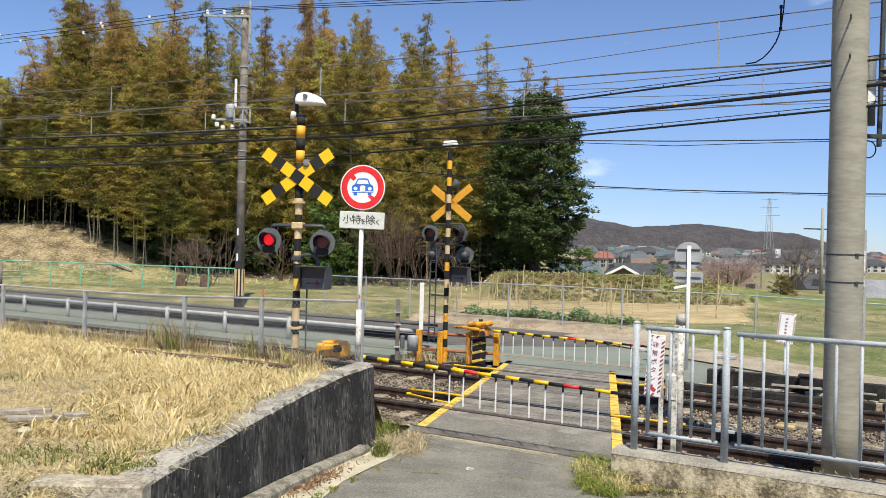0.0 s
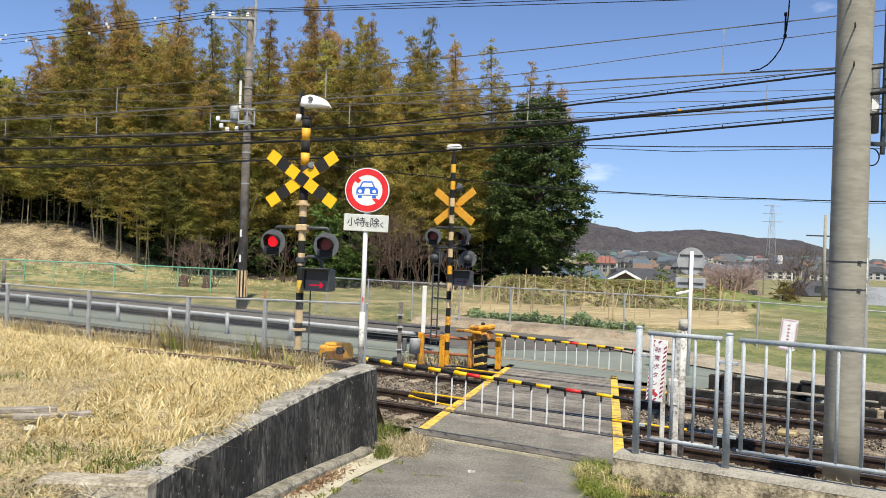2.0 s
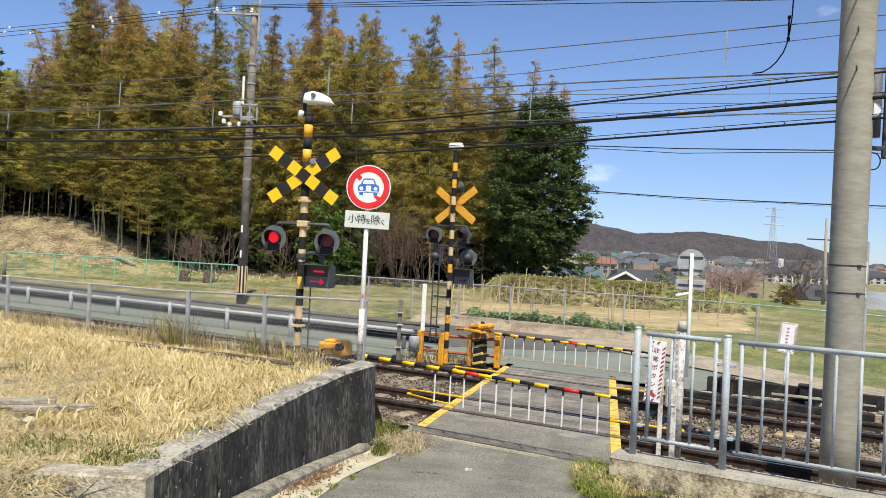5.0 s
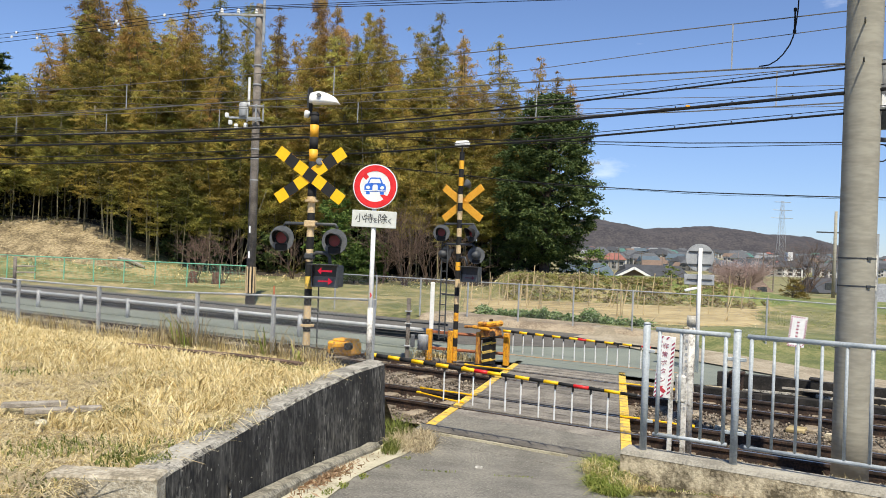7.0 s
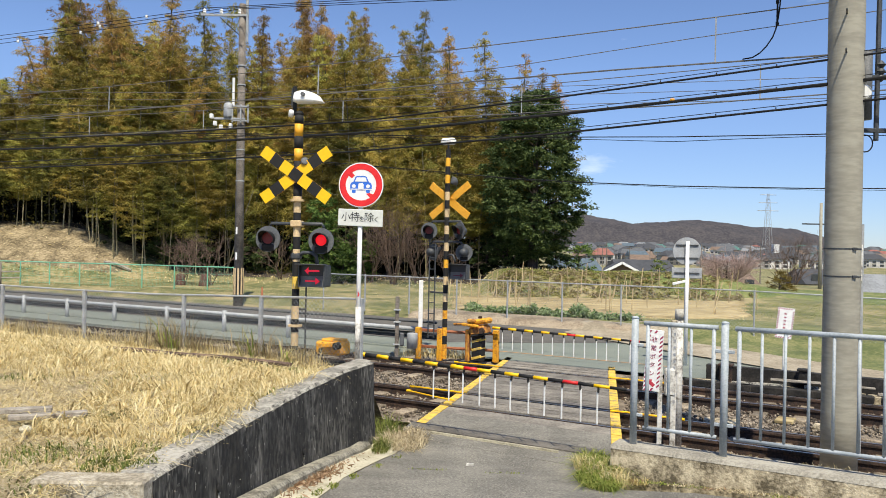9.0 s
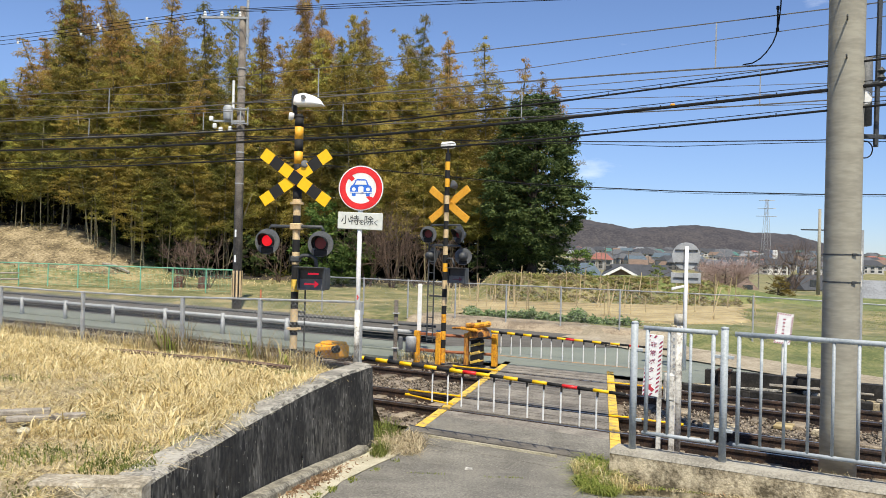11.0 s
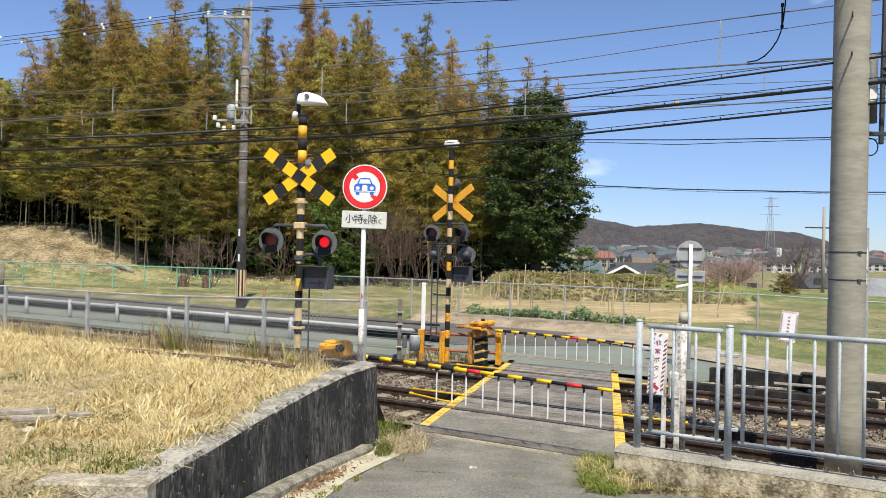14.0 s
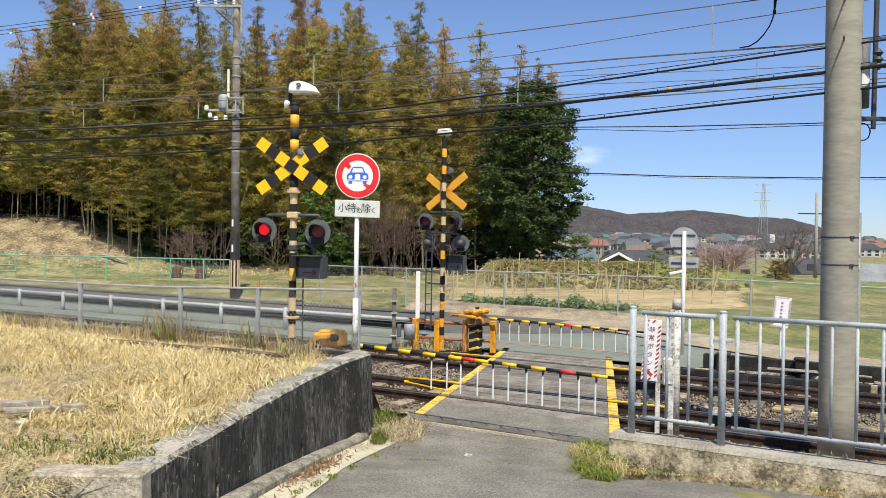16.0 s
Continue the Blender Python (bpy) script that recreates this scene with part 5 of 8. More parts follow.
def build_field_fence():
    root = thing("chain_link_fence", pose(0, 0, 0), "grey galvanised chain-link fence along the field edge", "fence")
    n = 8.68
    tops = ((-24.0, 1.68), (-17.2, 1.68), (-12.75, 1.68), (-10.25, 1.70), (-8.32, 1.76), (-6.18, 1.82))
    top = lambda s: np.interp(s, [a for a, _ in tops], [b for _, b in tops])
    for s in (-21.7, -19.3, -16.85, -14.43, -12.05, -9.63, -8.03):
        part("post", box(T(s, n, 1.25), (0.055, 0.055, 2 * (float(top(s)) - 1.25) + 0.02), 0.006, RZ), M["galv"], root)
    part("end_post", box(T(-6.25, n, 1.28), (0.075, 0.06, 1.10), 0.008, RZ), M["galv"], root)
    pts = [T(s, n, float(top(s))) for s in (-24, -17.2, -12.75, -10.25, -8.32, -6.25)]
    part("top_rail", pipe(pts, 0.017, 6), M["galv"], root)
    V, F = chain_link(-20, -6.27, 0.75 - 1.7, 0.0, 0.072, 0.0022, n, lambda s: float(top(s)))
    ob = arrays("mesh", V, F, M["galv"])
    ob.parent = root


def build_far_fence():
    root = thing("chain_link_fence", pose(0, 0, 0), "thin grey chain-link fence behind the road", "fence")
    n = 24.75
    g = lambda s: ground_z(*T(s, n)[:2])
    ss = [-19.65 + 2.0 * i for i in range(22)]
    for s in ss:
        part("post", tube(T(s, n, g(s) - 0.1), T(s, n, g(s) + 1.32), 0.028, seg=8), M["galv"], root)
    part("top_rail", pipe([T(s, n, g(s) + 1.28) for s in ss], 0.02, 6), M["galv"], root)
    V, F = chain_link(ss[0], ss[-1], 0.05, 1.28, 0.11, 0.0022, n, g)
    ob = arrays("mesh", V, F, M["galv"])
    ob.parent = root


def build_green_fence():
    root = thing("green_fence", pose(0, 0, 0), "green coated steel mesh fence below the bamboo slope", "fence")
    a, b = Vector((-31.0, 46.2, 0)), Vector((-10.2, 40.4, 0))
    k = 11
    d = (b - a) / k
    V, F = [], []
    for i in range(k + 1):
        p = a + d * i
        z = ground_z(p.x, p.y)
        part("post", tube((p.x, p.y, z - 0.1), (p.x, p.y, z + 1.22), 0.032, seg=8), M["green_paint"], root)
        if i == k:
            break
        q = a + d * (i + 1)
        zq = ground_z(q.x, q.y)
        part("top_rail", tube((p.x, p.y, z + 1.2), (q.x, q.y, zq + 1.2), 0.03, seg=6), M["green_paint"], root)
        bm = bmesh.new()
        for h in (0.08, 0.45, 0.82):
            tube((p.x, p.y, z + h), (q.x, q.y, zq + h), 0.004, seg=4, bm=bm)
        for j in range(1, 24):
            w = p.lerp(q, j / 24)
            zz = z + (zq - z) * j / 24
            tube((w.x, w.y, zz + 0.05), (w.x, w.y, zz + 1.2), 0.0025, seg=4, bm=bm)
        part("mesh_panel", bm, M["green_paint"], root)


def build_guard_rail():
    root = thing("guard_rail", pose(0, 0, 0), "grey corrugated steel guard rail beside the road", "guard rail")
    n = 16.85
    ss = [-46 + 2.42 * i for i in range(16)]
    for s in ss:
        part("post", tube(T(s, n - 0.05, -0.15), T(s, n - 0.05, 0.63), 0.062, seg=12), M["galv"], root, "", True)
    prof = [(0.0, 0.44), (-0.07, 0.43), (-0.07, 0.41), (-0.02, 0.385), (-0.02, 0.365), (-0.07, 0.335), (-0.07, 0.315), (-0.03, 0.29), (0.0, 0.28)]
    beam = bmesh.new()
    ends = [[beam.verts.new(T(q, n + 0.10 - dn, z)) for dn, z in prof] for q in (-46, -9.9)]
    for i in range(len(prof) - 1):
        beam.faces.new((ends[0][i], ends[1][i], ends[1][i + 1], ends[0][i + 1]))
    part("beam", beam, M["dark_metal"], root, "dark corrugated steel beam")
    part("upper_pipe", tube(T(-46, n + 0.12, 0.70), T(-9.9, n + 0.12, 0.70), 0.03, seg=8), M["dark_metal"], root, "thin dark upper pipe", True)
    part("top_pipe", tube(T(-46, n - 0.02, 0.53), T(-9.9, n - 0.02, 0.53), 0.054, seg=12), M["galv"], root, "light grey top pipe", True)
    part("kerb_beam", box(T(-28, n + 0.1, 0.0), (36, 0.16, 0.12), 0.01, RZ), M["road"], root)


def build_posts():
    # concrete trackside posts by the railing
    a = thing("marker_post", Matrix.Translation((2.97, 10.0, -0.1)), "square concrete post with flaking white paint", "post")
    part("shaft", box((0, 0, 0.87), (0.07, 0.07, 1.74), 0.010, -20), M["dirty_white"], a)
    part("head", box((0, 0, 1.755), (0.076, 0.076, 0.03), 0.006, -20), M["old_concrete"], a)
    bars = bmesh.new()
    for i in range(11):
        box((-0.002, -0.040, 1.60 - 0.085 * i), (0.026, 0.004, 0.032), 0, -20, bars)
    tagged(part("lettering", bars, M["galv"], a, "unreadable worn dark lettering"), kind="stuff")
    b = thing("marker_post", Matrix.Translation((3.18, 10.5, -0.1)), "slim grey concrete post", "post")
    part("shaft", tube((0, 0, 0), (0, 0, 1.86), 0.06, 0.055, 12), M["dirty_white"], b, "", True)
    part("head", tube((0, 0, 1.74), (0, 0, 1.88), 0.062, 0.058, 12), M["concrete"], b, "", True)
    w = thing("white_stake", Matrix.Translation((-0.475, 18.85, 0)), "white marker stake with a dark foot", "post")
    part("stake", box((0, 0, 1.22), (0.10, 0.06, 1.12), 0.008), M["white"], w)
    part("foot", box((0, 0, 0.33), (0.09, 0.05, 0.66), 0.004), M["dark_metal"], w)
    # black rail-like post with relay box beyond the tracks
    r = thing("relay_post", Matrix.Translation(T(-10.05, 15.4, 0)), "dark steel post with grey relay boxes", "relay post")
    part("shaft", box((0, 0, 0.68), (0.09, 0.07, 1.46), 0.01), M["old_pole"], r)
    for z in (1.1, 0.82, 0.3):
        part("clamp", box((0, -0.02, z), (0.16, 0.12, 0.03), 0.006), M["galv"], r)
    part("box", turned(lathe([(0.0, 0), (0.125, 0), (0.125, 0.33), (0.11, 0.35), (0.0, 0.36)], 16), pose(0.36, 0, 0.22)), M["galv"], r, "", True)
    part("box", box((0.12, -0.02, 0.42), (0.10, 0.12, 0.30), 0.02), M["lamp_plate"], r)


def striped_border(parent, w, h, front, mt="magenta"):
    """Diagonal red stripes round a panel."""
    bm = bmesh.new()
    b = 0.034
    def run(x0, z0, dx, dz, length):
        k = int(length / 0.048)
        for i in range(k):
            u = i * length / k
            x, z = x0 + dx * u, z0 + dz * u
            if dx:
                q = [(x, z), (x + 0.024, z), (x + 0.046, z + b), (x + 0.022, z + b)]
            else:
                q = [(x, z), (x, z + 0.024), (x + b, z + 0.056), (x + b, z + 0.032)]
            prism(q, 0.001, bm, front)
    run(-w / 2 + 0.005, h / 2 - b - 0.005, 1, 0, w - 0.05)
    run(-w / 2 + 0.005, -h / 2 + 0.005, 1, 0, w - 0.05)
    run(-w / 2 + 0.005, -h / 2 + 0.04, 0, 1, h - 0.10)
    run(w / 2 - b - 0.005, -h / 2 + 0.04, 0, 1, h - 0.10)
    tagged(part("stripe_border", bm, M[mt], parent, "diagonal red border stripes"), kind="stuff")


def build_button_signs():
    root = thing("emergency_button_sign", Matrix.Translation((2.49, 9.25, 0.2)) @ pose(0, 0, 0, 0, 0, -14), "white emergency button sign with red striped border", "sign")
    part("post", box((0.10, 0.02, 0.7), (0.055, 0.045, 1.4), 0.006), M["dirty_white"], root, "rust-footed white post")
    pl = part("panel", box((0, 0, 0), (0.185, 0.012, 0.72), 0.005), M["white"], root, at=pose(0.02, -0.03, 1.06, 0, 4, 0))
    striped_border(pl, 0.185, 0.72, -0.0085)
    for i, ch in enumerate("非常ボタン"):
        glyphs(ch, 0.072, M["magenta"], pl, pose(-0.012, -0.008, 0.24 - 0.098 * i, 90, 0, 0))
    part("arrow", turned(prism([(-0.06, 0), (-0.01, 0.045), (-0.01, 0.02), (0.05, 0.02), (0.05, -0.02), (-0.01, -0.02), (-0.01, -0.045)], 0.002, front=-0.0085), pose(-0.01, 0, -0.262, 0, 38, 0)), M["arrow_print"], pl, "red arrow to the button")
    part("button_box", box((0.21, 0.12, 0.80), (0.12, 0.12, 0.32), 0.02), M["dirty_white"], root, "cream emergency button box")
    root = thing("emergency_button_sign", Matrix.Translation(Vector((7.40, 17.0, -0.35))) @ pose(0, 0, 0, 0, 0, -10), "white sign with red striped border on a thin post", "sign")
    part("post", tube((0, 0.03, 0), (0, 0.03, 1.72), 0.022, seg=8), M["white"], root)
    pl = part("panel", box((0, 0, 0), (0.34, 0.014, 0.66), 0.005), M["white"], root, at=pose(0, -0.02, 1.44, 0, 6, 0))
    striped_border(pl, 0.34, 0.66, -0.0095)
    bars = bmesh.new()
    for i in range(5):
        box((-0.01, -0.009, 0.20 - 0.075 * i), (0.05, 0.002, 0.028), 0, 0, bars)
    part("lettering", bars, M["magenta"], pl, "unreadable red lettering")


def build_back_sign():
    root = thing("road_sign", Matrix.Translation((5.56, 17.9, -0.2)) @ pose(0, 0, 0, 0, 0, 172), "round road sign on a white post, its grey back in view", "road sign")
    part("post", tube((0, 0, 0), (0, 0, 3.02), 0.042, seg=12), M["white"], root, "white post", True)
    plate = part("plate", disc(0.31, 0.015, 40), M["galv"], root, at=pose(0, -0.05, 2.80))
    for z in (0.13, -0.16):
        part("back_rib", box((0, 0.012, z), (0.50, 0.02, 0.035), 0.004), M["dark_metal"], plate)
    part("supplementary_plate", box((0, -0.05, 2.30), (0.66, 0.014, 0.24), 0.006), M["galv"], root)
    part("rib", box((0, -0.03, 2.30), (0.55, 0.02, 0.03), 0.004), M["dark_metal"], root)
    part("small_arm", box((0.17, -0.02, 2.08), (0.30, 0.05, 0.06), 0.01, rot=pose(0, 0, 0, 0, 14, 0)), M["white"], root)


def build_big_pole():
    root = thing("utility_pole", Matrix.Translation((4.70, 9.25, -0.1)), "thick grey spun-concrete utility pole behind the railing", "utility pole")
    bm = bmesh.new()
    prof = [(0.200 - 0.0003 * i, 0.75 * i) for i in range(14)]
    lathe(prof, 36, bm)
    part("shaft", bm, M["pole"], root, "", True)
    for z in (2.70, 2.38):
        part("strap", turned(lathe([(0.198, 0), (0.203, 0.003), (0.203, 0.016), (0.198, 0.019)], 30), pose(0, 0, z)), M["dark_metal"], root)
        part("buckle", box((0.04, -0.206, z + 0.01), (0.05, 0.02, 0.03), 0.003), M["dark_metal"], root)
    for z in (5.42, 4.97, 5.87, 6.32):
        part("step_bolt", tube((-0.08, -0.16, z), (-0.155, -0.305, z + 0.01), 0.011, seg=6), M["dark_metal"], root)
    part("conduit", tube((0.215, -0.04, 0.3), (0.215, -0.03, 3.0), 0.02, seg=8), M["galv"], root)
    part("pad", box((0.20, -0.03, 2.55), (0.02, 0.06, 0.42), 0.004), M["dirty_white"], root)
    # gear on the far side near the top
    part("can", tube((0.30, 0.12, 4.25), (0.30, 0.12, 5.05), 0.07, seg=12), M["lamp_plate"], root, "grey cable terminal", True)
    part("bracket", box((0.45, 0.1, 4.12), (0.75, 0.05, 0.05), 0.004), M["dark_metal"], root)
    part("bracket", box((0.55, 0.1, 4.75), (0.6, 0.05, 0.05), 0.004), M["dark_metal"], root)
    part("upright", tube((0.42, 0.1, 4.0), (0.44, 0.1, 6.2), 0.03, seg=8), M["dark_metal"], root)
    part("insulator", lathe([(0.02, 4.70), (0.055, 4.74), (0.03, 4.78), (0.06, 4.82), (0.03, 4.86), (0.06, 4.90), (0.02, 4.95)], 12), M["dark_metal"], root, at=pose(0.46, 0.1, 0))
    part("loop", pipe([(0.22 + 0.09 * math.cos(a) + 0.02, 0.0, 3.95 + 0.10 * math.sin(a)) for a in (k * 0.42 for k in range(16))], 0.008, 5), M["cable"], root)
    part("coil", turned(lathe([(0.07, 0), (0.09, 0.03), (0.07, 0.06)], 14), pose(0.22, 0.02, 4.55, 90, 0, 0)), M["white"], root)


def build_far_pole():
    root = thing("utility_pole", Matrix.Translation((-8.45, 33.0, 0.0)) @ pose(0, 0, 0, 0, -0.3, 0), "tall dark weathered utility pole with yellow striped foot", "utility pole")
    part("shaft", lathe([(0.20, 0), (0.17, 6), (0.14, 12.6)], 16), M["old_pole"], root, "", True)
    for k in range(9):
        a = 2 * math.pi * k / 9
        part("guard_slat", box((0.205 * math.cos(a), 0.205 * math.sin(a), 1.05), (0.075, 0.02, 1.1), 0.004, math.degrees(a) + 90), M["cream"], root, "faded yellow slat round the foot")
    for z in (2.1, 3.15):
        part("plate", box((-0.06, -0.185, z), (0.07, 0.02, 0.30), 0.004), M["white"], root)
    part("crossarm", box((-0.75, -0.12, 12.1), (1.9, 0.09, 0.09), 0.008), M["galv"], root)
    part("arm_stay", tube((-0.9, -0.12, 12.0), (0, -0.1, 11.2), 0.02, seg=6), M["dark_metal"], root)
    for x in (-1.55, -0.85, -0.1):
        part("insulator", lathe([(0.03, 0), (0.08, 0.05), (0.05, 0.1), (0.08, 0.15), (0.02, 0.22)], 10), M["white"], root, at=pose(x, -0.12, 12.14))
    part("mast_top", tube((0.22, -0.1, 11.0), (0.22, -0.1, 12.9), 0.06, seg=8), M["galv"], root)
    part("sleeve", tube((-0.3, -0.1, 8.3), (-0.3, -0.1, 9.5), 0.055, seg=8), M["white"], root)
    part("transformer", lathe([(0.17, 0), (0.20, 0.05), (0.20, 0.52), (0.16, 0.58), (0.08, 0.62)], 18), M["galv"], root, "grey pole transformer", True, pose(-0.50, -0.1, 7.85))
    part("platform", box((-0.45, -0.1, 7.8), (1.3, 0.12, 0.08), 0.008), M["galv"], root)
    fr = bmesh.new()
    for x in (-0.45, -0.1, 0.2):
        box((x + 0.15, -0.25, 8.0), (0.05, 0.05, 0.75), 0.004, 0, fr)
    for z in (7.7, 8.3):
        box((0.03, -0.25, z), (0.72, 0.05, 0.05), 0.004, 0, fr)
    part("bracket", fr, M["galv"], root)
    for x, z in ((-1.05, 7.6), (-0.8, 7.45), (-1.2, 7.9), (-0.4, 7.5)):
        part("fuse", box((x, -0.1, z), (0.16, 0.12, 0.20), 0.03), M["white"], root)
    for z in (6.1, 6.5, 5.2, 9.2, 10.0):
        part("band", lathe([(0.182, 0), (0.182, 0.05)], 14), M["galv"], root, at=pose(0, 0, z))


def sag(a, b, drop, k=18):
    a, b = Vector(a), Vector(b)
    return [a.lerp(b, i / k) - Vector((0, 0, 4 * drop * (i / k) * (1 - i / k))) for i in range(k + 1)]


def wire(name, points, r, mt, label, category="wire", seg=5):
    return tagged(mesh_object(name, pipe(points, r, seg), M[mt]), label, category, "overhead lines")


def build_wires():
    for n, z0, z1, mz in ((11.68, 5.20, 5.62, 5.90), (14.95, 5.30, 5.75, 5.92)):
        lab = "thin overhead wire of the railway"
        height = (lambda s: float(np.interp(s, [-40, -24, -3.67, -0.83, 45], [5.956, 5.62, 5.29, 5.21, 5.15]))) if n < 13 else (lambda s: z0 + (z1 - z0) * max(0, -s - 4) / 20)
        wire("contact_wire", [T(s, n, height(s)) for s in (45, 20, 5, -0.83, -3.67, -10, -16, -24, -40)], 0.0125, "wire", lab)
        wire("messenger_wire", [T(q, n, mz + 0.0011 * (q + 4) ** 2) for q in np.linspace(30, -32, 40)], 0.0085, "wire", lab)
        if n < 13:
            wire("auxiliary_wire", [T(q, n, float(np.interp(q, [-20, -12, -5.4, -2.87, -0.87, 20], [5.62, 5.42, 5.52, 5.63, 5.70, 6.5]))) for q in np.linspace(20, -32, 40)], 0.006, "wire", lab)
        for s in (-30, -22, -15.5, -9.5, -2.3, 4, 10) if n < 13 else (-29.9, -25.3, -20.7, -16.0, -11.4, -6.8, -2.17, 2.5, 7.1):
            tagged(mesh_object("dropper", tube(T(s, n, height(s)), T(s, n, mz + 0.0011 * (s + 4) ** 2), 0.011, seg=5), M["galv"]), "thin vertical dropper between two wires", "dropper", "droppers")
    # cables from the big pole along the railway
    for za, zm, zb, r, lab in ((4.84, 4.54, 4.76, 0.013, "bundled black cable"), (4.55, 4.35, 4.54, 0.021, "thick black cable"), (4.31, 4.06, 4.12, 0.014, "bundled black cable")):
        n = 10.3
        pts = [T(12, n, za + 0.5), T(5, n, za + 0.25)] + [T(q, n, float(np.interp(q, [-28, -17.3, -12.7, -7.5, -4.1, -0.6], [zb + 0.35, zb, (zb + zm) / 2 - 0.03, zm, (zm + za) / 2 - 0.03, za]))) for q in np.linspace(-0.6, -28, 40)]
        wire("cable", pts, r, "cable", lab + " slung beside the railway", "cable", 6)
        wire("support_wire", [p + Vector((0, 0, 0.035 + r)) for p in pts], 0.005, "cable", "thin support wire above a cable")
        ties = bmesh.new()
        for j in range(2, len(pts) - 1):
            p = pts[j]
            box((p.x, p.y, p.z + 0.012), (0.010, 0.012, 0.03 + r), 0, 0, ties)
        tagged(mesh_object("cable_hangers", ties, M["cable"]), "small black cable hangers", "cable hanger", "", "stuff")
    low = [T(q, 16.3, float(np.interp(q, [-40, -27.6, -18.9, -13.3, -7.8, -4.0, -1.2, 12], [7.1, 6.36, 5.82, 5.48, 5.11, 4.91, 4.81, 4.75]))) for q in np.linspace(12, -40, 40)]
    wire("wire", low, 0.011, "cable", "thin black line beyond the tracks")
    wire("wire", [p + Vector((0, 0.05, -0.06 - 0.03 * math.sin(k * 1.7))) for k, p in enumerate(low)], 0.007, "cable", "thin black line beyond the tracks")
    for za, zb in ((7.15, 6.56), (6.87, 6.36), (6.61, 6.10)):
        wire("wire", sag(T(14, 20.0, zb - 0.5), T(-40, 20.0, za + 2.5), 0.55), 0.008, "wire", "thin line beyond the road")
    svc = [Vector((-8.4 + 38.4 * q, 33 - 17 * q, float(np.interp(q, [0, 0.095, 0.17, 0.28, 0.33, 0.42, 0.52, 0.62, 1.0], [6.25, 5.92, 5.61, 5.13, 4.97, 4.76, 4.63, 4.58, 4.75])))) for q in np.linspace(0, 1, 30)]
    wire("wire", svc, 0.018, "cable", "long black service line over the fields")
    wire("support_wire", [p - Vector((0, 0, 0.05 + 0.02 * math.sin(k * 2.1))) for k, p in enumerate(svc)], 0.006, "cable", "thin wire wound below the service line")
    # twin lines across the low fields to the far pole
    wire("wire", sag((-8.4, 33, 6.5), (-60, 60, 8.5), 0.6), 0.02, "cable", "black line along the grove")
    for k in range(3):
        x = (-1.55, -0.85, -0.1)[k]
        wire("power_line", sag((-8.45 + x, 32.9, 12.38), (-42, 52, 14.5 - 0.35 * k), 0.18), 0.014, "cable", "high power line on white insulators")
        wire("power_line", sag((-8.45 + x, 32.9, 12.38), (26, 14, 9.3 - 0.25 * k), 0.08), 0.014, "cable", "high power line on white insulators")
    # white spacers on the high lines
    for q, k in ((0.10, 0), (0.19, 0), (0.21, 1), (0.27, 2), (0.41, 0), (0.44, 1), (0.40, 2)):
        x = (-1.55, -0.85, -0.1)[k]
        a, b = Vector((-8.45 + x, 32.9, 12.38)), Vector((-42, 52, 14.5 - 0.35 * k))
        c = a.lerp(b, q) - Vector((0, 0, 0.72 * q * (1 - q)))
        ob = tagged(mesh_object("line_spacer", lathe([(0.02, -0.07), (0.06, -0.05), (0.06, 0.05), (0.02, 0.07)], 10), M["white"]), "small white spacer on a high power line", "line spacer", "line spacers")
        ob.matrix_world = Matrix.Translation(c)
    # feeder drop near the big pole
    p = [T(-1.40, 11.68, 7.4), T(-1.45, 11.68, 6.0), T(-1.47, 11.68, 5.80), T(-1.50, 11.68, 5.64), T(-1.54, 11.68, 5.53), T(-1.62, 11.68, 5.41), T(-1.70, 11.68, 5.33), T(-1.80, 11.68, 5.275), T(-1.93, 11.68, 5.265)]
    wire("feeder_drop", p, 0.010, "cable", "black feeder cable hanging to the contact wire", "cable")
    ins = lathe([(0.0, 0), (0.022, 0.01), (0.022, 0.05), (0.013, 0.06), (0.013, 0.30), (0.022, 0.31), (0.022, 0.35), (0.0, 0.36)], 10)
    turned(ins, Matrix.Translation(T(-1.485, 11.68, 5.68)))
    tagged(mesh_object("insulator", ins, M["cable"]), "dark rod insulator on the feeder cable", "insulator")


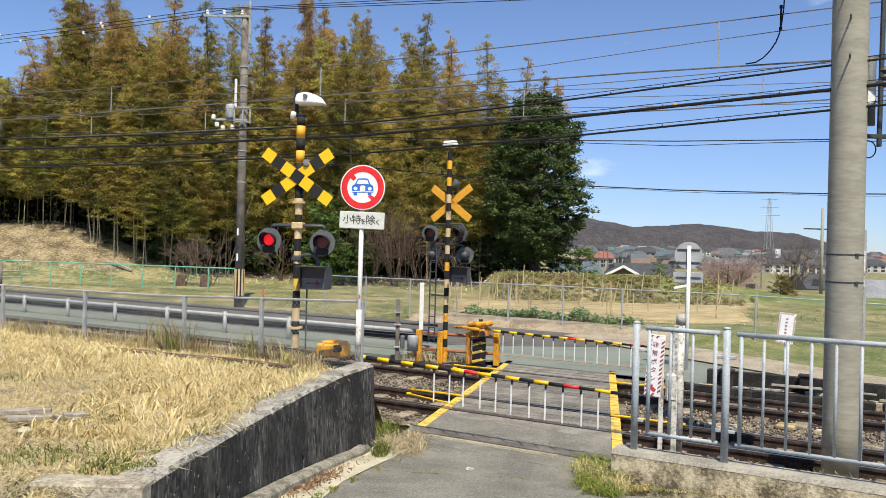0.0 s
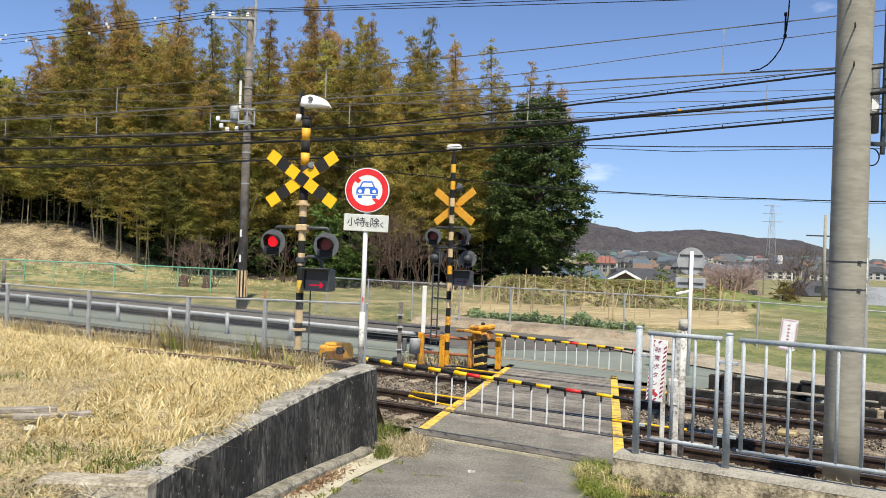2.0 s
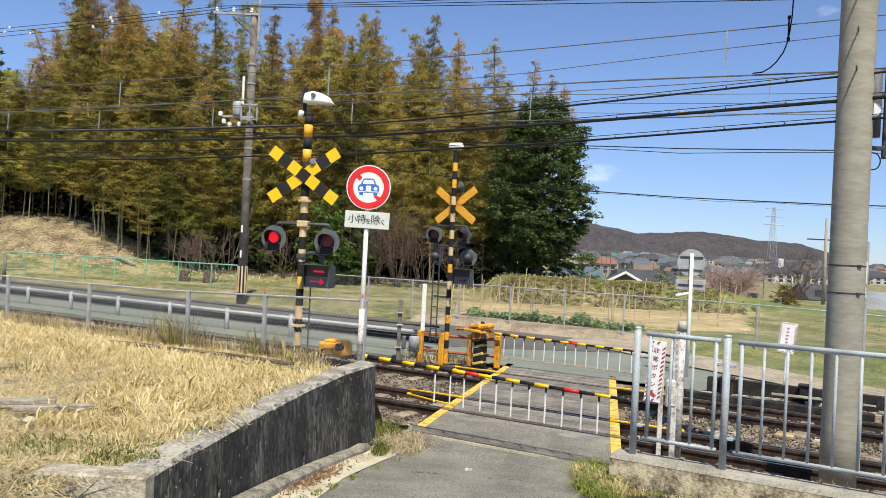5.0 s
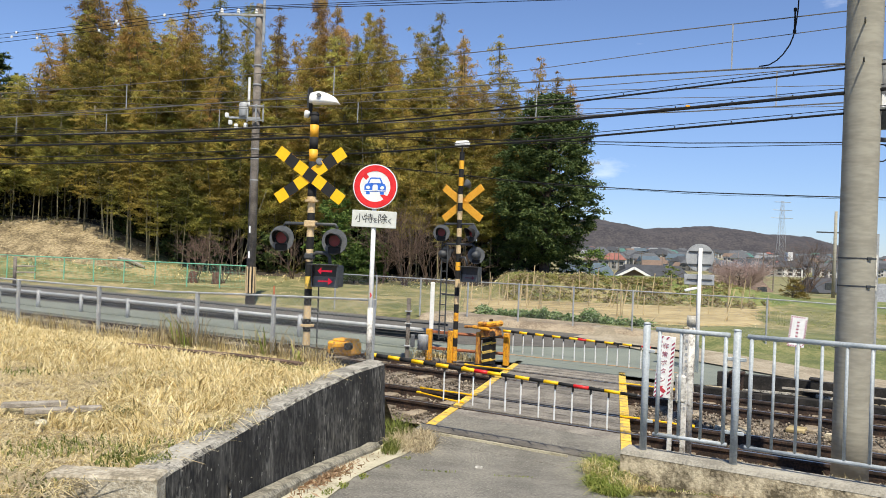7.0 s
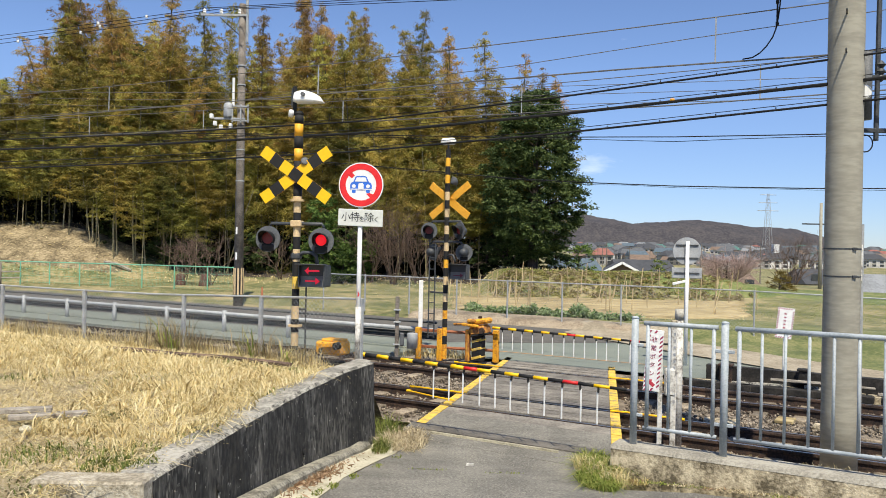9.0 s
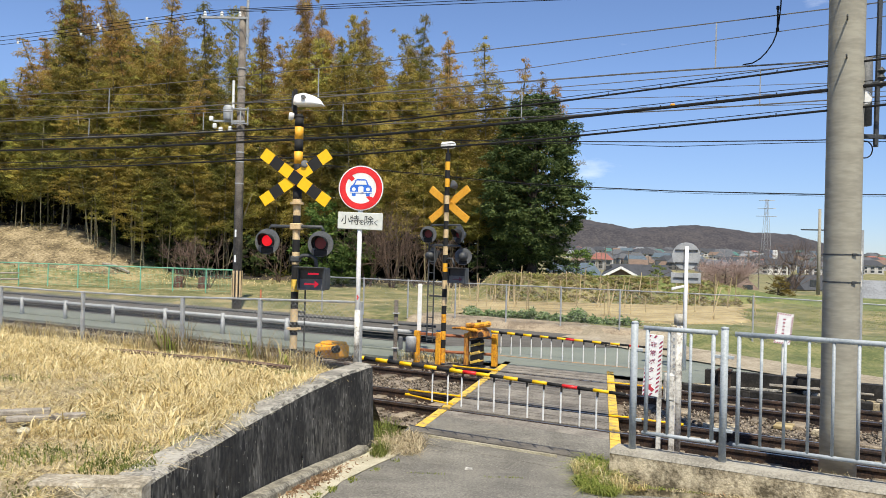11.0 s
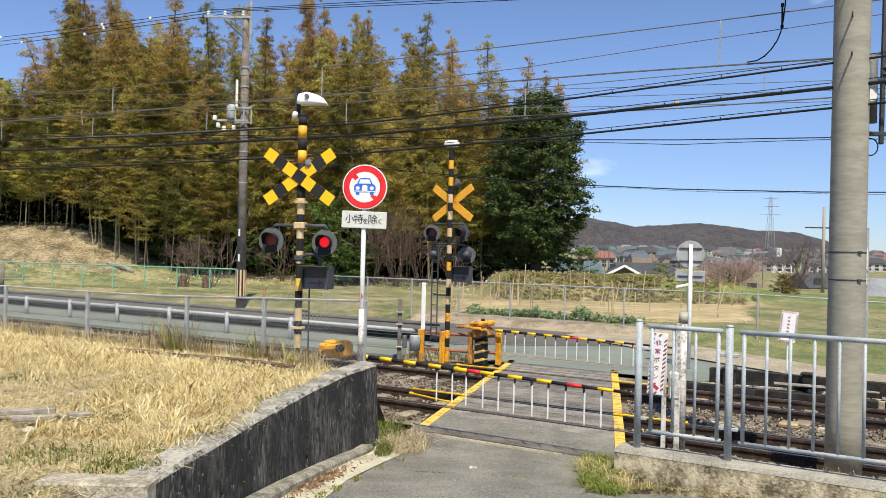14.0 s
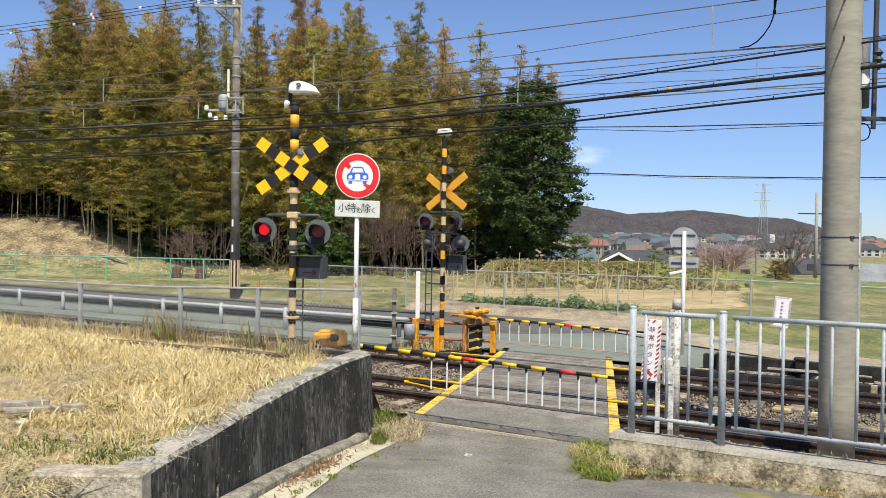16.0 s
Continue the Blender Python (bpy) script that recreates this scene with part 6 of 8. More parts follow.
# ---- plants ----
def build_field_grass():
    def grow(k, region, height, lean, width, mt, name, label):
        xs, ys = [], []
        while len(xs) < k:
            q = rng.uniform(0, 1, (k * 3, 2))
            for u, w in q:
                y = 3.2 + 12.5 * u
                edge = wall_x(y) - 0.12 if 4.95 <= y <= 10.36 else (-2.2 if y < 4.95 else -1.1)
                x = edge - (0.35 + 0.95 * y) * w ** 0.9
                if sn(x, y)[1] < 8.72 and region(x, y):
                    xs.append(x)
                    ys.append(y)
                    if len(xs) >= k:
                        break
        zs = np.array([field_z(x, y) for x, y in zip(xs, ys)]) - 0.01
        v, f = blades(np.array(xs), np.array(ys), zs, height, lean, width)
        tagged(arrays(name, v, f, M[mt]), label, "grass", "", "stuff")
    patch = lambda x, y: noise.noise(Vector((x * 0.7, y * 0.7, 9)))
    tuft = lambda x, y: noise.noise(Vector((x * 2.6, y * 2.6, 1)))
    tall = lambda x, y: y > 9.2 or (y > 6.0 and x > wall_x(min(max(y, 4.95), 10.36)) - 1.3 - 0.35 * (y - 6) + 0.5 * patch(x, y))
    grow(76000, lambda x, y: tuft(x, y) > -0.3, 0.055, 3.2, 0.0065, "straw", "dry_grass", "matted straw-coloured dead grass on the field")
    grow(26000, lambda x, y: tuft(x, y) > -0.05 and (tall(x, y) or patch(x * 1.7, y * 1.7) > 0.25), 0.12, 1.4, 0.008, "straw", "dry_grass", "standing tufts of straw-coloured dead grass")
    grow(12000, lambda x, y: tuft(x * 1.4, y * 1.4) > 0.02 and tall(x, y), 0.14, 1.8, 0.013, "straw", "dry_grass", "broad curled dead leaves in clumps")
    grow(22000, lambda x, y: not tall(x, y) and (patch(x * 0.8 + 3, y * 0.8) > -0.1 or y < 5.9), 0.05, 4.0, 0.009, "grey_straw", "dry_grass", "flattened greyish dead grass")
    grow(4600, lambda x, y: patch(x + 7, y) > 0.25 or (y < 6.0 and patch(x * 2, y) > 0.2), 0.05, 1.3, 0.008, "green_blade", "green_weeds", "scattered green weeds in the dead grass")


def tuft_at(name, cx, cy, rx, ry, k, height, width, mt, label, zf, lean=0.8):
    a = rng.uniform(0, 6.28, k)
    r = rng.random(k) ** 0.62
    x, y = cx + rx * r * np.cos(a), cy + ry * r * np.sin(a)
    z = np.array([zf(p, q) for p, q in zip(x, y)])
    v, f = blades(x, y, z, height, lean, width)
    tagged(arrays(name, v, f, M[mt]), label, "grass", "", "stuff")


def build_small_grass():
    g = lambda x, y: ground_z(min(x, 1.4), y)
    tuft_at("grass_tuft", 1.62, 7.95, 0.19, 0.55, 1300, 0.10, 0.009, "fresh_blade", "green grass tuft at the path edge", g, 1.6)
    tuft_at("grass_tuft", 1.88, 8.95, 0.23, 0.7, 1700, 0.13, 0.009, "fresh_blade", "green grass tuft at the path edge", g, 1.6)
    tuft_at("grass_tuft", 1.76, 8.5, 0.24, 0.9, 800, 0.13, 0.007, "straw", "straw-coloured grass at the path edge", g)
    tuft_at("grass_tuft", -0.42, 10.25, 0.30, 0.66, 1300, 0.11, 0.008, "grey_straw", "dead grass tuft at the end of the wall", g, 1.7)
    tuft_at("grass_tuft", -0.66, 10.75, 0.2, 0.4, 220, 0.19, 0.008, "green_blade", "green blades at the end of the wall", g)
    tuft_at("grass_tuft", -0.70, 9.75, 0.10, 0.35, 500, 0.12, 0.006, "green_blade", "weeds along the wall footing", g)
    for s in np.arange(-2.5, 4.0, 0.16):
        p = T(s, 8.17)
        tuft_at("grass_tuft", p.x, p.y, 0.14, 0.045, 32, 0.03, 0.006, ("grey_straw", "green_blade", "fresh_blade", "litter")[int(rng.integers(0, 4))], "short weeds and dry litter at the foot of the low wall", lambda x, y: ground_z(1.2, y) - 0.03, 2.2)
    for s in np.arange(-2.3, 3.0, 0.3):
        p = T(s, 8.18)
        if rng.random() < 0.25:
            tuft_at("grass_tuft", p.x, p.y, 0.12, 0.08, 120, 0.07, 0.006, "straw", "dry weeds at the foot of the low wall", lambda x, y: ground_z(1.2, y) * 0.6)
    for s, n, k in ((-1.6, 9.2, 400), (-0.6, 9.3, 500), (0.4, 9.2, 400), (-9.3, 16.0, 200), (-8.7, 16.2, 200), (-9.9, 15.8, 160)):
        p = T(s, n)
        tuft_at("grass_tuft", p.x, p.y, 0.4, 0.25, k, 0.22, 0.007, "straw", "dry weeds beside the track", lambda x, y: 0.0)
    for s in np.arange(-17, -6.6, 0.55):
        p = T(s + rng.uniform(-0.2, 0.2), 8.72)
        tuft_at("grass_tuft", p.x, p.y, 0.3, 0.12, 160, 0.26, 0.006, "straw", "dry weeds along the fence", lambda x, y: 0.80)
    for x, y, rx, ry, k in ((-2.88, 6.72, 0.20, 0.12, 300), (-2.16, 5.22, 0.16, 0.16, 300), (-1.97, 5.25, 0.10, 0.12, 160), (-2.8, 5.45, 0.25, 0.22, 320), (-2.35, 5.6, 0.3, 0.2, 200), (-2.1, 10.0, 0.7, 0.25, 700), (-1.7, 7.9, 0.12, 0.2, 120), (-4.6, 8.6, 0.3, 0.2, 200), (-1.9, 6.3, 0.15, 0.25, 160)):
        tuft_at("weed", x, y, rx * 1.3, ry * 1.3, int(k * 0.8), 0.055, 0.008, "green_blade", "low green weeds among the dead grass", lambda a, b: field_z(a, b))
    for x, y in ((-0.1, 8.47), (0.72, 8.34)):
        tuft_at("weed", x, y, 0.22, 0.03, 50, 0.022, 0.006, "fresh_blade", "thin pale weeds in a crack of the path", lambda a, b: ground_z(0, b) + 0.012)
    for y in (6.6, 7.0, 7.35, 7.9, 8.6, 9.3):
        tuft_at("weed", -0.95 + 0.248 * (y - 7.4), y, 0.05, 0.16, 60, 0.035, 0.008, "fresh_blade", "low weeds in the joint beside the path", lambda a, b: ground_z(0, b) + 0.012)
    for s, h in ((-9.72, 0.50), (-9.55, 0.34), (-7.95, 0.46), (-7.35, 0.28)):
        p = T(s, 8.45)
        tuft_at("weed", p.x, p.y, 0.16, 0.10, 9, h * 0.95, 0.022, "fresh_blade", "leafy yellow-green weed by the fence", lambda x, y: 0.83)
        tuft_at("weed", p.x, p.y, 0.24, 0.10, 22, h * 0.5, 0.020, "dead_weed", "broad-leaved brown weed by the fence", lambda x, y: 0.83, 1.1)
    for s, h, k in ((-10.05, 0.52, 110), (-9.6, 0.5, 150), (-9.2, 0.36, 90), (-8.1, 0.42, 80), (-7.7, 0.36, 110), (-7.3, 0.26, 80), (-12.9, 0.3, 60)):
        p = T(s, 8.5)
        tuft_at("weed", p.x, p.y, 0.30, 0.12, int(k * 0.55), h * 1.05, 0.010, "dead_weed", "tall brown dead weed stalks by the fence", lambda x, y: 0.83, 0.5)
    for s, n, k in ((-7.9, 8.0, 420), (-7.4, 7.75, 420), (-7.0, 7.95, 300), (-9.0, 7.9, 160)):
        p = T(s, n)
        tuft_at("weed", p.x, p.y, 0.40, 0.16, k, 0.075, 0.010, "green_blade", "green creeping weeds over the rotten timber", lambda a, b: field_z(a, b), 1.5)


def crown_points(k, profile, base, top, spread, tight=1.0):
    """Leaf places in clumps round a stem: profile gives the radius along the height."""
    clumps = []
    while len(clumps) < spread:
        u = rng.random()
        r = profile(u)
        if r <= 0 or rng.random() > (0.25 + r / 2.0):
            continue
        a = rng.uniform(0, 6.28)
        q = r * math.sqrt(rng.random())
        clumps.append((q * math.cos(a), q * math.sin(a), base + (top - base) * u, 0.25 + 0.35 * r * rng.random()))
    C = np.array(clumps)
    i = rng.integers(0, len(C), k)
    off = np.clip(rng.normal(size=(k, 3)), -1.9, 1.9) * C[i, 3][:, None] * np.array([0.62, 0.62, 0.5]) * tight
    return C[i, :3] + off


def bamboo_variant(v):
    """One arching culm, its branches hung with heaped leaf sprays that thin out to a feathery tip."""
    h = 17.0
    root = thing("bamboo", pose(0, 0, -60), "tall yellowing bamboo in the grove", "bamboo", "bamboo grove")
    low, high = [], []
    a0, bend = rng.uniform(0, 6.28), rng.uniform(0.5, 1.9)
    arch = lambda z: (bend * math.cos(a0) * (z / h) ** 3, bend * math.sin(a0) * (z / h) ** 3)
    zs = [h * (1 - (1 - i / 9) ** 1.3) for i in range(10)]
    part("culm", pipe([(*arch(z), z) for z in zs], 0.042, 5), M["culm"], root, "pale bamboo culm")
    wide = rng.uniform(1.35, 2.0)
    first = rng.uniform(0.16, 0.34)
    twigs = bmesh.new()
    k = 64
    for i in range(k):
        w = (i + rng.random()) / k
        u = first + (1 - first) * w ** 0.92
        a = i * 2.4 + rng.normal(0, 0.4)
        reach = wide * (0.30 + 0.85 * math.sin(math.pi * min(1.0, 0.20 + 0.80 * w)) ** 0.9) * rng.uniform(0.5, 1.15) * (1 - 0.55 * w ** 3)
        cx, cy = arch(h * u)
        rise = 0.55 * reach
        tip = (cx + reach * math.cos(a), cy + reach * math.sin(a), h * u + rise - 0.22 * reach * reach)
        tube((cx, cy, h * u), tip, 0.014, 0.006, 3, twigs, False)
        for f in (0.25, 0.5, 0.75, 1.0):
            if rng.random() < 0.12 + 0.55 * smooth(w, 0.72, 1.0):
                continue
            d = reach * f
            c = (cx + d * math.cos(a) + rng.normal(0, 0.16), cy + d * math.sin(a) + rng.normal(0, 0.16), h * u + 0.55 * d - 0.26 * d * d + rng.normal(0, 0.22))
            (high if w > 0.60 + rng.normal(0, 0.12) else low).append((*c, rng.uniform(0.22, 0.46) * (1 - 0.40 * w)))
    tagged(part("branchwork", twigs, M["culm"], root, "thin side branches"), kind="stuff")
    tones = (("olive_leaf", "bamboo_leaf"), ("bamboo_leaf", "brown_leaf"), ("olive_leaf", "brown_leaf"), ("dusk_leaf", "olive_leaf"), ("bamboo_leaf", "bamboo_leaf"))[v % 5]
    for name, heaps, mt, n, label in (("crown", low, tones[0], 66, "olive and yellow leaf sprays"), ("plume", high, tones[1], 46, "browning feathery tops")):
        H = np.array(heaps)
        vv, ff = clump_leaves(H[:, :3], H[:, 3], n, 0.19, 0.048, 0.7, 0.9, 1.35, 0.7)
        ob = arrays(name, vv, ff, M[mt])
        ob.parent = root
        tagged(ob, label)
    return root


LEADERS = ((-27.4, 18.6, 2), (-26.2, 18.3, 6), (-24.0, 17.6, 1), (-22.0, 17.9, 6), (-20.6, 17.4, 2), (-18.8, 18.6, 1), (-16.2, 18.3, 8), (-15.4, 18.2, 3), (-12.6, 17.6, 2), (-11.3, 16.8, 7),
           (-10.2, 19.4, 1), (-9.4, 19.8, 6), (-8.6, 19.0, 1), (-7.2, 17.3, 6), (-5.6, 18.3, 4), (-4.6, 17.4, 2), (-2.4, 18.0, 8), (-1.0, 17.2, 9), (0.3, 17.0, 1), (3.2, 16.6, 9), (5.4, 15.3, 7), (7.0, 14.4, 2), (7.9, 14.0, 1))


def build_grove():
    variants = [bamboo_variant(v) for v in range(10)]
    r = random.Random(11)
    used = set()
    def plant(v, x, y, height, girth=1.0):
        k = height / 17.0
        m = Matrix.Translation((x, y, ground_z(x, y) - 0.1)) @ Matrix.Rotation(r.uniform(0, 6.28), 4, "Z") @ pose(0, 0, 0, r.uniform(-2.5, 2.5), r.uniform(-2.5, 2.5), 0)
        if v in used:
            ob = copy_thing(variants[v], m)
        else:
            ob = variants[v]
            ob.matrix_world = m
            used.add(v)
        ob.scale = (girth * r.uniform(0.85, 1.1),) * 2 + (k,)
    def front(x):
        return 53.5 + 1.2 * math.sin(x * 0.4) + (2.0 if x > 3 else 0)
    # general height of the canopy along the grove
    canopy = lambda x: float(np.interp(x, [-45, -31, -28.5, -26, -20, -15, -9, -5, 0, 3, 6, 8.5], [10.5, 11.0, 13.6, 15.8, 16.2, 16.4, 16.8, 16.6, 15.6, 14.4, 12.8, 10.8]))
    # leaders that stand out of the canopy: place along the grove, height, tone
    for x, height, v in LEADERS:
        plant(v, x, front(x) + r.uniform(0.4, 2.2), height, 0.95)
    for row in range(6):
        x = -44.0 + r.uniform(0, 1)
        while x < 7.2 - row * 0.6:
            y = front(x) + row * 2.1 + r.uniform(-0.9, 0.9)
            lift = 1.0 + 0.02 * row
            v = r.choice((0, 3, 5, 8, 0, 5, 2, 7)) if x < -14 else r.choice((1, 4, 6, 9, 2, 0, 5, 4, 3))
            plant(v, x, y, canopy(x) * lift * r.uniform(0.72, 1.04))
            x += r.uniform(0.9, 1.85)
    for x, ln, lean in ((-23.6, 9.0, -9), (-22.8, 7.5, -7), (-21.4, 5.5, -5), (-20.2, 5.0, -6), (-19.4, 4.6, -8), (-14.6, 6.0, 13), (-16.2, 5.0, 6), (-25.9, 5.5, 1)):
        y = front(x) - 0.4
        c = pipe([(0, 0, 0), (0.12, 0, ln * 0.5), (0.4, 0, ln)], 0.042, 6)
        ob = tagged(mesh_object("bamboo_culm", c, M["pale_culm"]), "bare pale bamboo culm leaning out of the grove", "bamboo", "leaning culms")
        ob.matrix_world = pose(x, y, ground_z(x, y) - 0.1, 0, lean, 0)
    # lower, greener bamboo along the front of the slope
    x = -39.0
    while x < -13.5:
        plant(r.choice((0, 3, 5, 8, 0, 5)), x, front(x) - 0.9 + r.uniform(-0.5, 0.5), r.uniform(7.5, 11.5), 0.85)
        x += r.uniform(1.1, 2.3)
    for v, ob in enumerate(variants):
        if v not in used:
            plant(v, -42 + v, 60, 11.0)


def broad_tree(name, x, y, h, r, mt, label, k, leaf, category="tree", trunk_r=0.2, base=0.18, z=None, full=False):
    z = ground_z(x, y) if z is None else z
    root = thing(name, pose(x, y, z - 0.05), label, category)
    bm = bmesh.new()
    tube((0, 0, 0), (0.1, 0, h * 0.75), trunk_r, trunk_r * 0.3, 8, bm)
    for i in range(10):
        a = i * 2.4
        z0 = h * (0.2 + 0.05 * i)
        tube((0, 0, z0), (r * 0.7 * math.cos(a), r * 0.7 * math.sin(a), z0 + h * 0.15), trunk_r * 0.35, 0.02, 5, bm)
    part("trunk", bm, M["bark"], root)
    prof = lambda u: r * (1 - abs(2 * (u * 0.8 + 0.1) - 0.7) ** 2.4 * 0.62) * (1 - u ** 5) ** 0.5 * (0.86 + 0.14 * math.sin(17 * u))
    if full:
        prof = lambda u: r * (0.60 + 0.40 * min(1.0, (1 - u) * 1.8)) * (1 - u ** 5) ** 0.6
    P = crown_points(max(24, k // 45), prof, h * base, h * 0.96, 300, 0.56)
    v, f = clump_leaves(P, rng.uniform(0.16, 0.36, len(P)) * min(1.3, 0.45 + 0.4 * r), 56, leaf * 0.9, leaf * 0.46, 0.2, 0.8, 0.95, 0.5)
    ob = arrays("crown", v, f, M[mt])
    ob.parent = root
    return root


def evergreen(x, y, h, label):
    """A broad dark crown of leaf heaps over a stout trunk, wide low down and narrowing to a blunt top."""
    root = thing("evergreen_tree", pose(x, y, ground_z(x, y) - 0.1), label, "tree")
    bm = bmesh.new()
    tube((0, 0, 0), (0.1, 0, h * 0.8), 0.34, 0.08, 10, bm)
    for i in range(16):
        a, z0 = i * 2.4, h * (0.14 + 0.04 * i)
        ln = 2.4 - 0.09 * i
        tube((0, 0, z0), (ln * math.cos(a), ln * math.sin(a), z0 + 0.7), 0.09, 0.02, 5, bm)
    part("trunk", bm, M["bark"], root)
    prof = lambda u: float(np.interp(u, [0, 0.07, 0.15, 0.28, 0.5, 0.7, 0.85, 0.95, 1.0], [0.5, 1.7, 2.6, 3.15, 2.95, 2.7, 2.15, 1.3, 0.4]))
    heaps = []
    while len(heaps) < 620:
        u, a = rng.random(), rng.uniform(0, 6.28)
        if rng.random() > 0.3 + prof(u) / 3.2:
            continue
        q = prof(u) * (0.62 + 0.42 * rng.random()) * (1 + 0.13 * math.sin(3 * a + 9 * u) + 0.07 * math.sin(7 * a - 14 * u))
        heaps.append((q * math.cos(a), q * math.sin(a), h * (0.06 + 0.94 * u), rng.uniform(0.28, 0.60)))
    H = np.array(heaps)
    vv, ff = clump_leaves(H[:, :3], H[:, 3], 95, 0.20, 0.11, 0.25, 0.75, 0.95, 0.5)
    ob = arrays("crown", vv, ff, M["dark_leaf"])
    ob.parent = root
    return root


def bare_shrub(x, y, h, r, k, label, seed, mt="twig", z=None):
    z = ground_z(x, y) if z is None else z
    root = thing("bare_shrub", pose(x, y, z - 0.05), label, "shrub", "bare shrubs")
    q = random.Random(seed)
    bm = bmesh.new()
    def grow(p, d, ln, rad, depth):
        e = p + d * ln
        tube(p, e, rad, rad * 0.6, 4, bm, False)
        if depth:
            for _ in range(q.choice((2, 3, 3))):
                nd = (d + Vector((q.gauss(0, 0.42), q.gauss(0, 0.42), q.gauss(0.08, 0.3)))).normalized()
                grow(p.lerp(e, q.uniform(0.5, 1.0)), nd, ln * q.uniform(0.6, 0.85), rad * 0.6, depth - 1)
    for _ in range(k):
        a = q.uniform(0, 6.28)
        d = Vector((math.cos(a) * r / h, math.sin(a) * r / h, 1)).normalized()
        grow(Vector((q.uniform(-0.2, 0.2), q.uniform(-0.2, 0.2), 0)), d, h * 0.36, 0.035, 4)
    part("branchwork", bm, M[mt], root)
    return root


def build_trees():
    evergreen(5.95, 52.0, 11.6, "dense dark green evergreen tree at the grove's end")
    broad_tree("evergreen_tree", -24, 62, 15.0, 3.6, "dark_leaf", "dark evergreen tree behind the bamboo", 7000, 0.36)
    broad_tree("evergreen_tree", -34, 58, 12.5, 3.4, "dark_leaf", "dark evergreen tree behind the bamboo", 7000, 0.36)
    for x, y, h, r in ((-16.5, 53.2, 2.6, 1.5), (-18.8, 53.6, 2.2, 1.4), (-22.5, 54.4, 2.0, 1.3), (-12.5, 53.5, 3.0, 1.6)):
        broad_tree("shaded_bush", x, y, h, r, "dark_leaf", "dark shaded bush under the bamboo", 1800, 0.2, "bush", 0.06, 0.03)
    for x, y, h, r in ((-7.6, 50.5, 5.9, 1.9), (-5.4, 50.4, 4.2, 1.4), (-6.2, 49.6, 2.3, 1.3)):
        broad_tree("green_bush", x, y, h, r, "bush_leaf", "glossy green bush before the bamboo", 5200, 0.22, "bush", 0.08, 0.05)
    for i, (x, y, h, r, k) in enumerate(((-3.0, 49.5, 6.0, 2.2, 13), (-4.6, 50.0, 4.2, 1.5, 7), (-1.5, 50.3, 4.6, 1.6, 7), (-15.1, 46.2, 3.9, 2.2, 5), (-13.4, 46.2, 3.6, 2.0, 4), (0.5, 51.0, 3.6, 1.5, 5), (-10.4, 50.8, 3.4, 1.7, 4))):
        bare_shrub(x, y, h, r, k, "bare brown leafless shrub before the grove", i)
    for i, (x, y) in enumerate(((-15.1, 45.8), (-13.6, 45.4))):
        st = thing("stump", pose(x, y, ground_z(x, y) - 0.1), "short dark reddish cut tree stump", "stump", "stumps")
        part("wood", lathe([(0.34, 0), (0.28, 0.2), (0.25, 0.45), (0.23, 0.68), (0.10, 0.76)], 9), M["stump"], st, "", True)
    bare_shrub(19.8, 55.0, 3.3, 3.0, 44, "pinkish leafless fruit tree on the field's edge", 31, "pink_twig", 0.3)
    t = broad_tree("fruit_tree", 19.8, 55.2, 2.5, 1.8, "blossom", "low spreading tree with pale pinkish buds", 1500, 0.08, "tree", 0.08, 0.1, 0.3)
    bare_shrub(33.0, 75.0, 7.4, 4.6, 16, "large bare leafless tree beside the houses", 33, "twig", -1.0)
    broad_tree("golden_shrub", 20.65, 48.5, 1.6, 0.95, "gold_leaf", "small rounded golden-brown shrub on the grass", 2200, 0.11, "bush", 0.06, 0.02, 0.08, True)
    broad_tree("green_bush", 14.4, 52.0, 1.7, 1.05, "mid_leaf", "rounded green bush on the mound", 1500, 0.12, "bush", 0.05, 0.02, 0.5, True)
    broad_tree("green_bush", 9.6, 56.0, 2.4, 1.5, "bush_leaf", "dark bush below the evergreen tree", 1500, 0.16, "bush", 0.06, 0.02)
    for x, y, h, r in ((4.3, 53.0, 2.6, 1.5), (7.7, 54.0, 2.4, 1.7), (3.0, 54.5, 3.0, 1.5)):
        broad_tree("shaded_bush", x, y, h, r, "dark_leaf", "dark bush at the foot of the evergreen tree", 2600, 0.2, "bush", 0.06, 0.03)
    # floor sheet under the bamboo, with the canopy's shade in its colour
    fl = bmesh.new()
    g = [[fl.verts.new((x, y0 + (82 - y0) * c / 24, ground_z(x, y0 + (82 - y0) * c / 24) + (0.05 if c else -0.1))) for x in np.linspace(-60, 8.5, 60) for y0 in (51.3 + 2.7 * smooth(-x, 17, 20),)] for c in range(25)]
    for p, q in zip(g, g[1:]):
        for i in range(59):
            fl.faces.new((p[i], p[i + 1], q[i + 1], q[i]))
    structure("grove_floor", fl, M["shaded_leaf_mould"], "leaf mould under the bamboo, its brown darkened to carry the shade", True)
    bk = bmesh.new()
    g = [[bk.verts.new((x, y, ground_z(x, y) + 0.04 + 0.05 * noise.noise(Vector((x * 0.8, y * 0.8, 2))))) for x in np.linspace(-60, -17.5, 60)] for y in np.linspace(49.0, 54.6, 14)]
    for row in g:
        for q in row:
            q.co.z -= 0.4 * smooth(q.co.x, -21, -17.5)
    for q in g[0]:
        q.co.z -= 0.15
    for p, q in zip(g, g[1:]):
        for i in range(59):
            bk.faces.new((p[i], p[i + 1], q[i + 1], q[i]))
    structure("dry_bank", bk, M["dry_leaves"], "bank covered with dry straw-brown bamboo leaves", True)
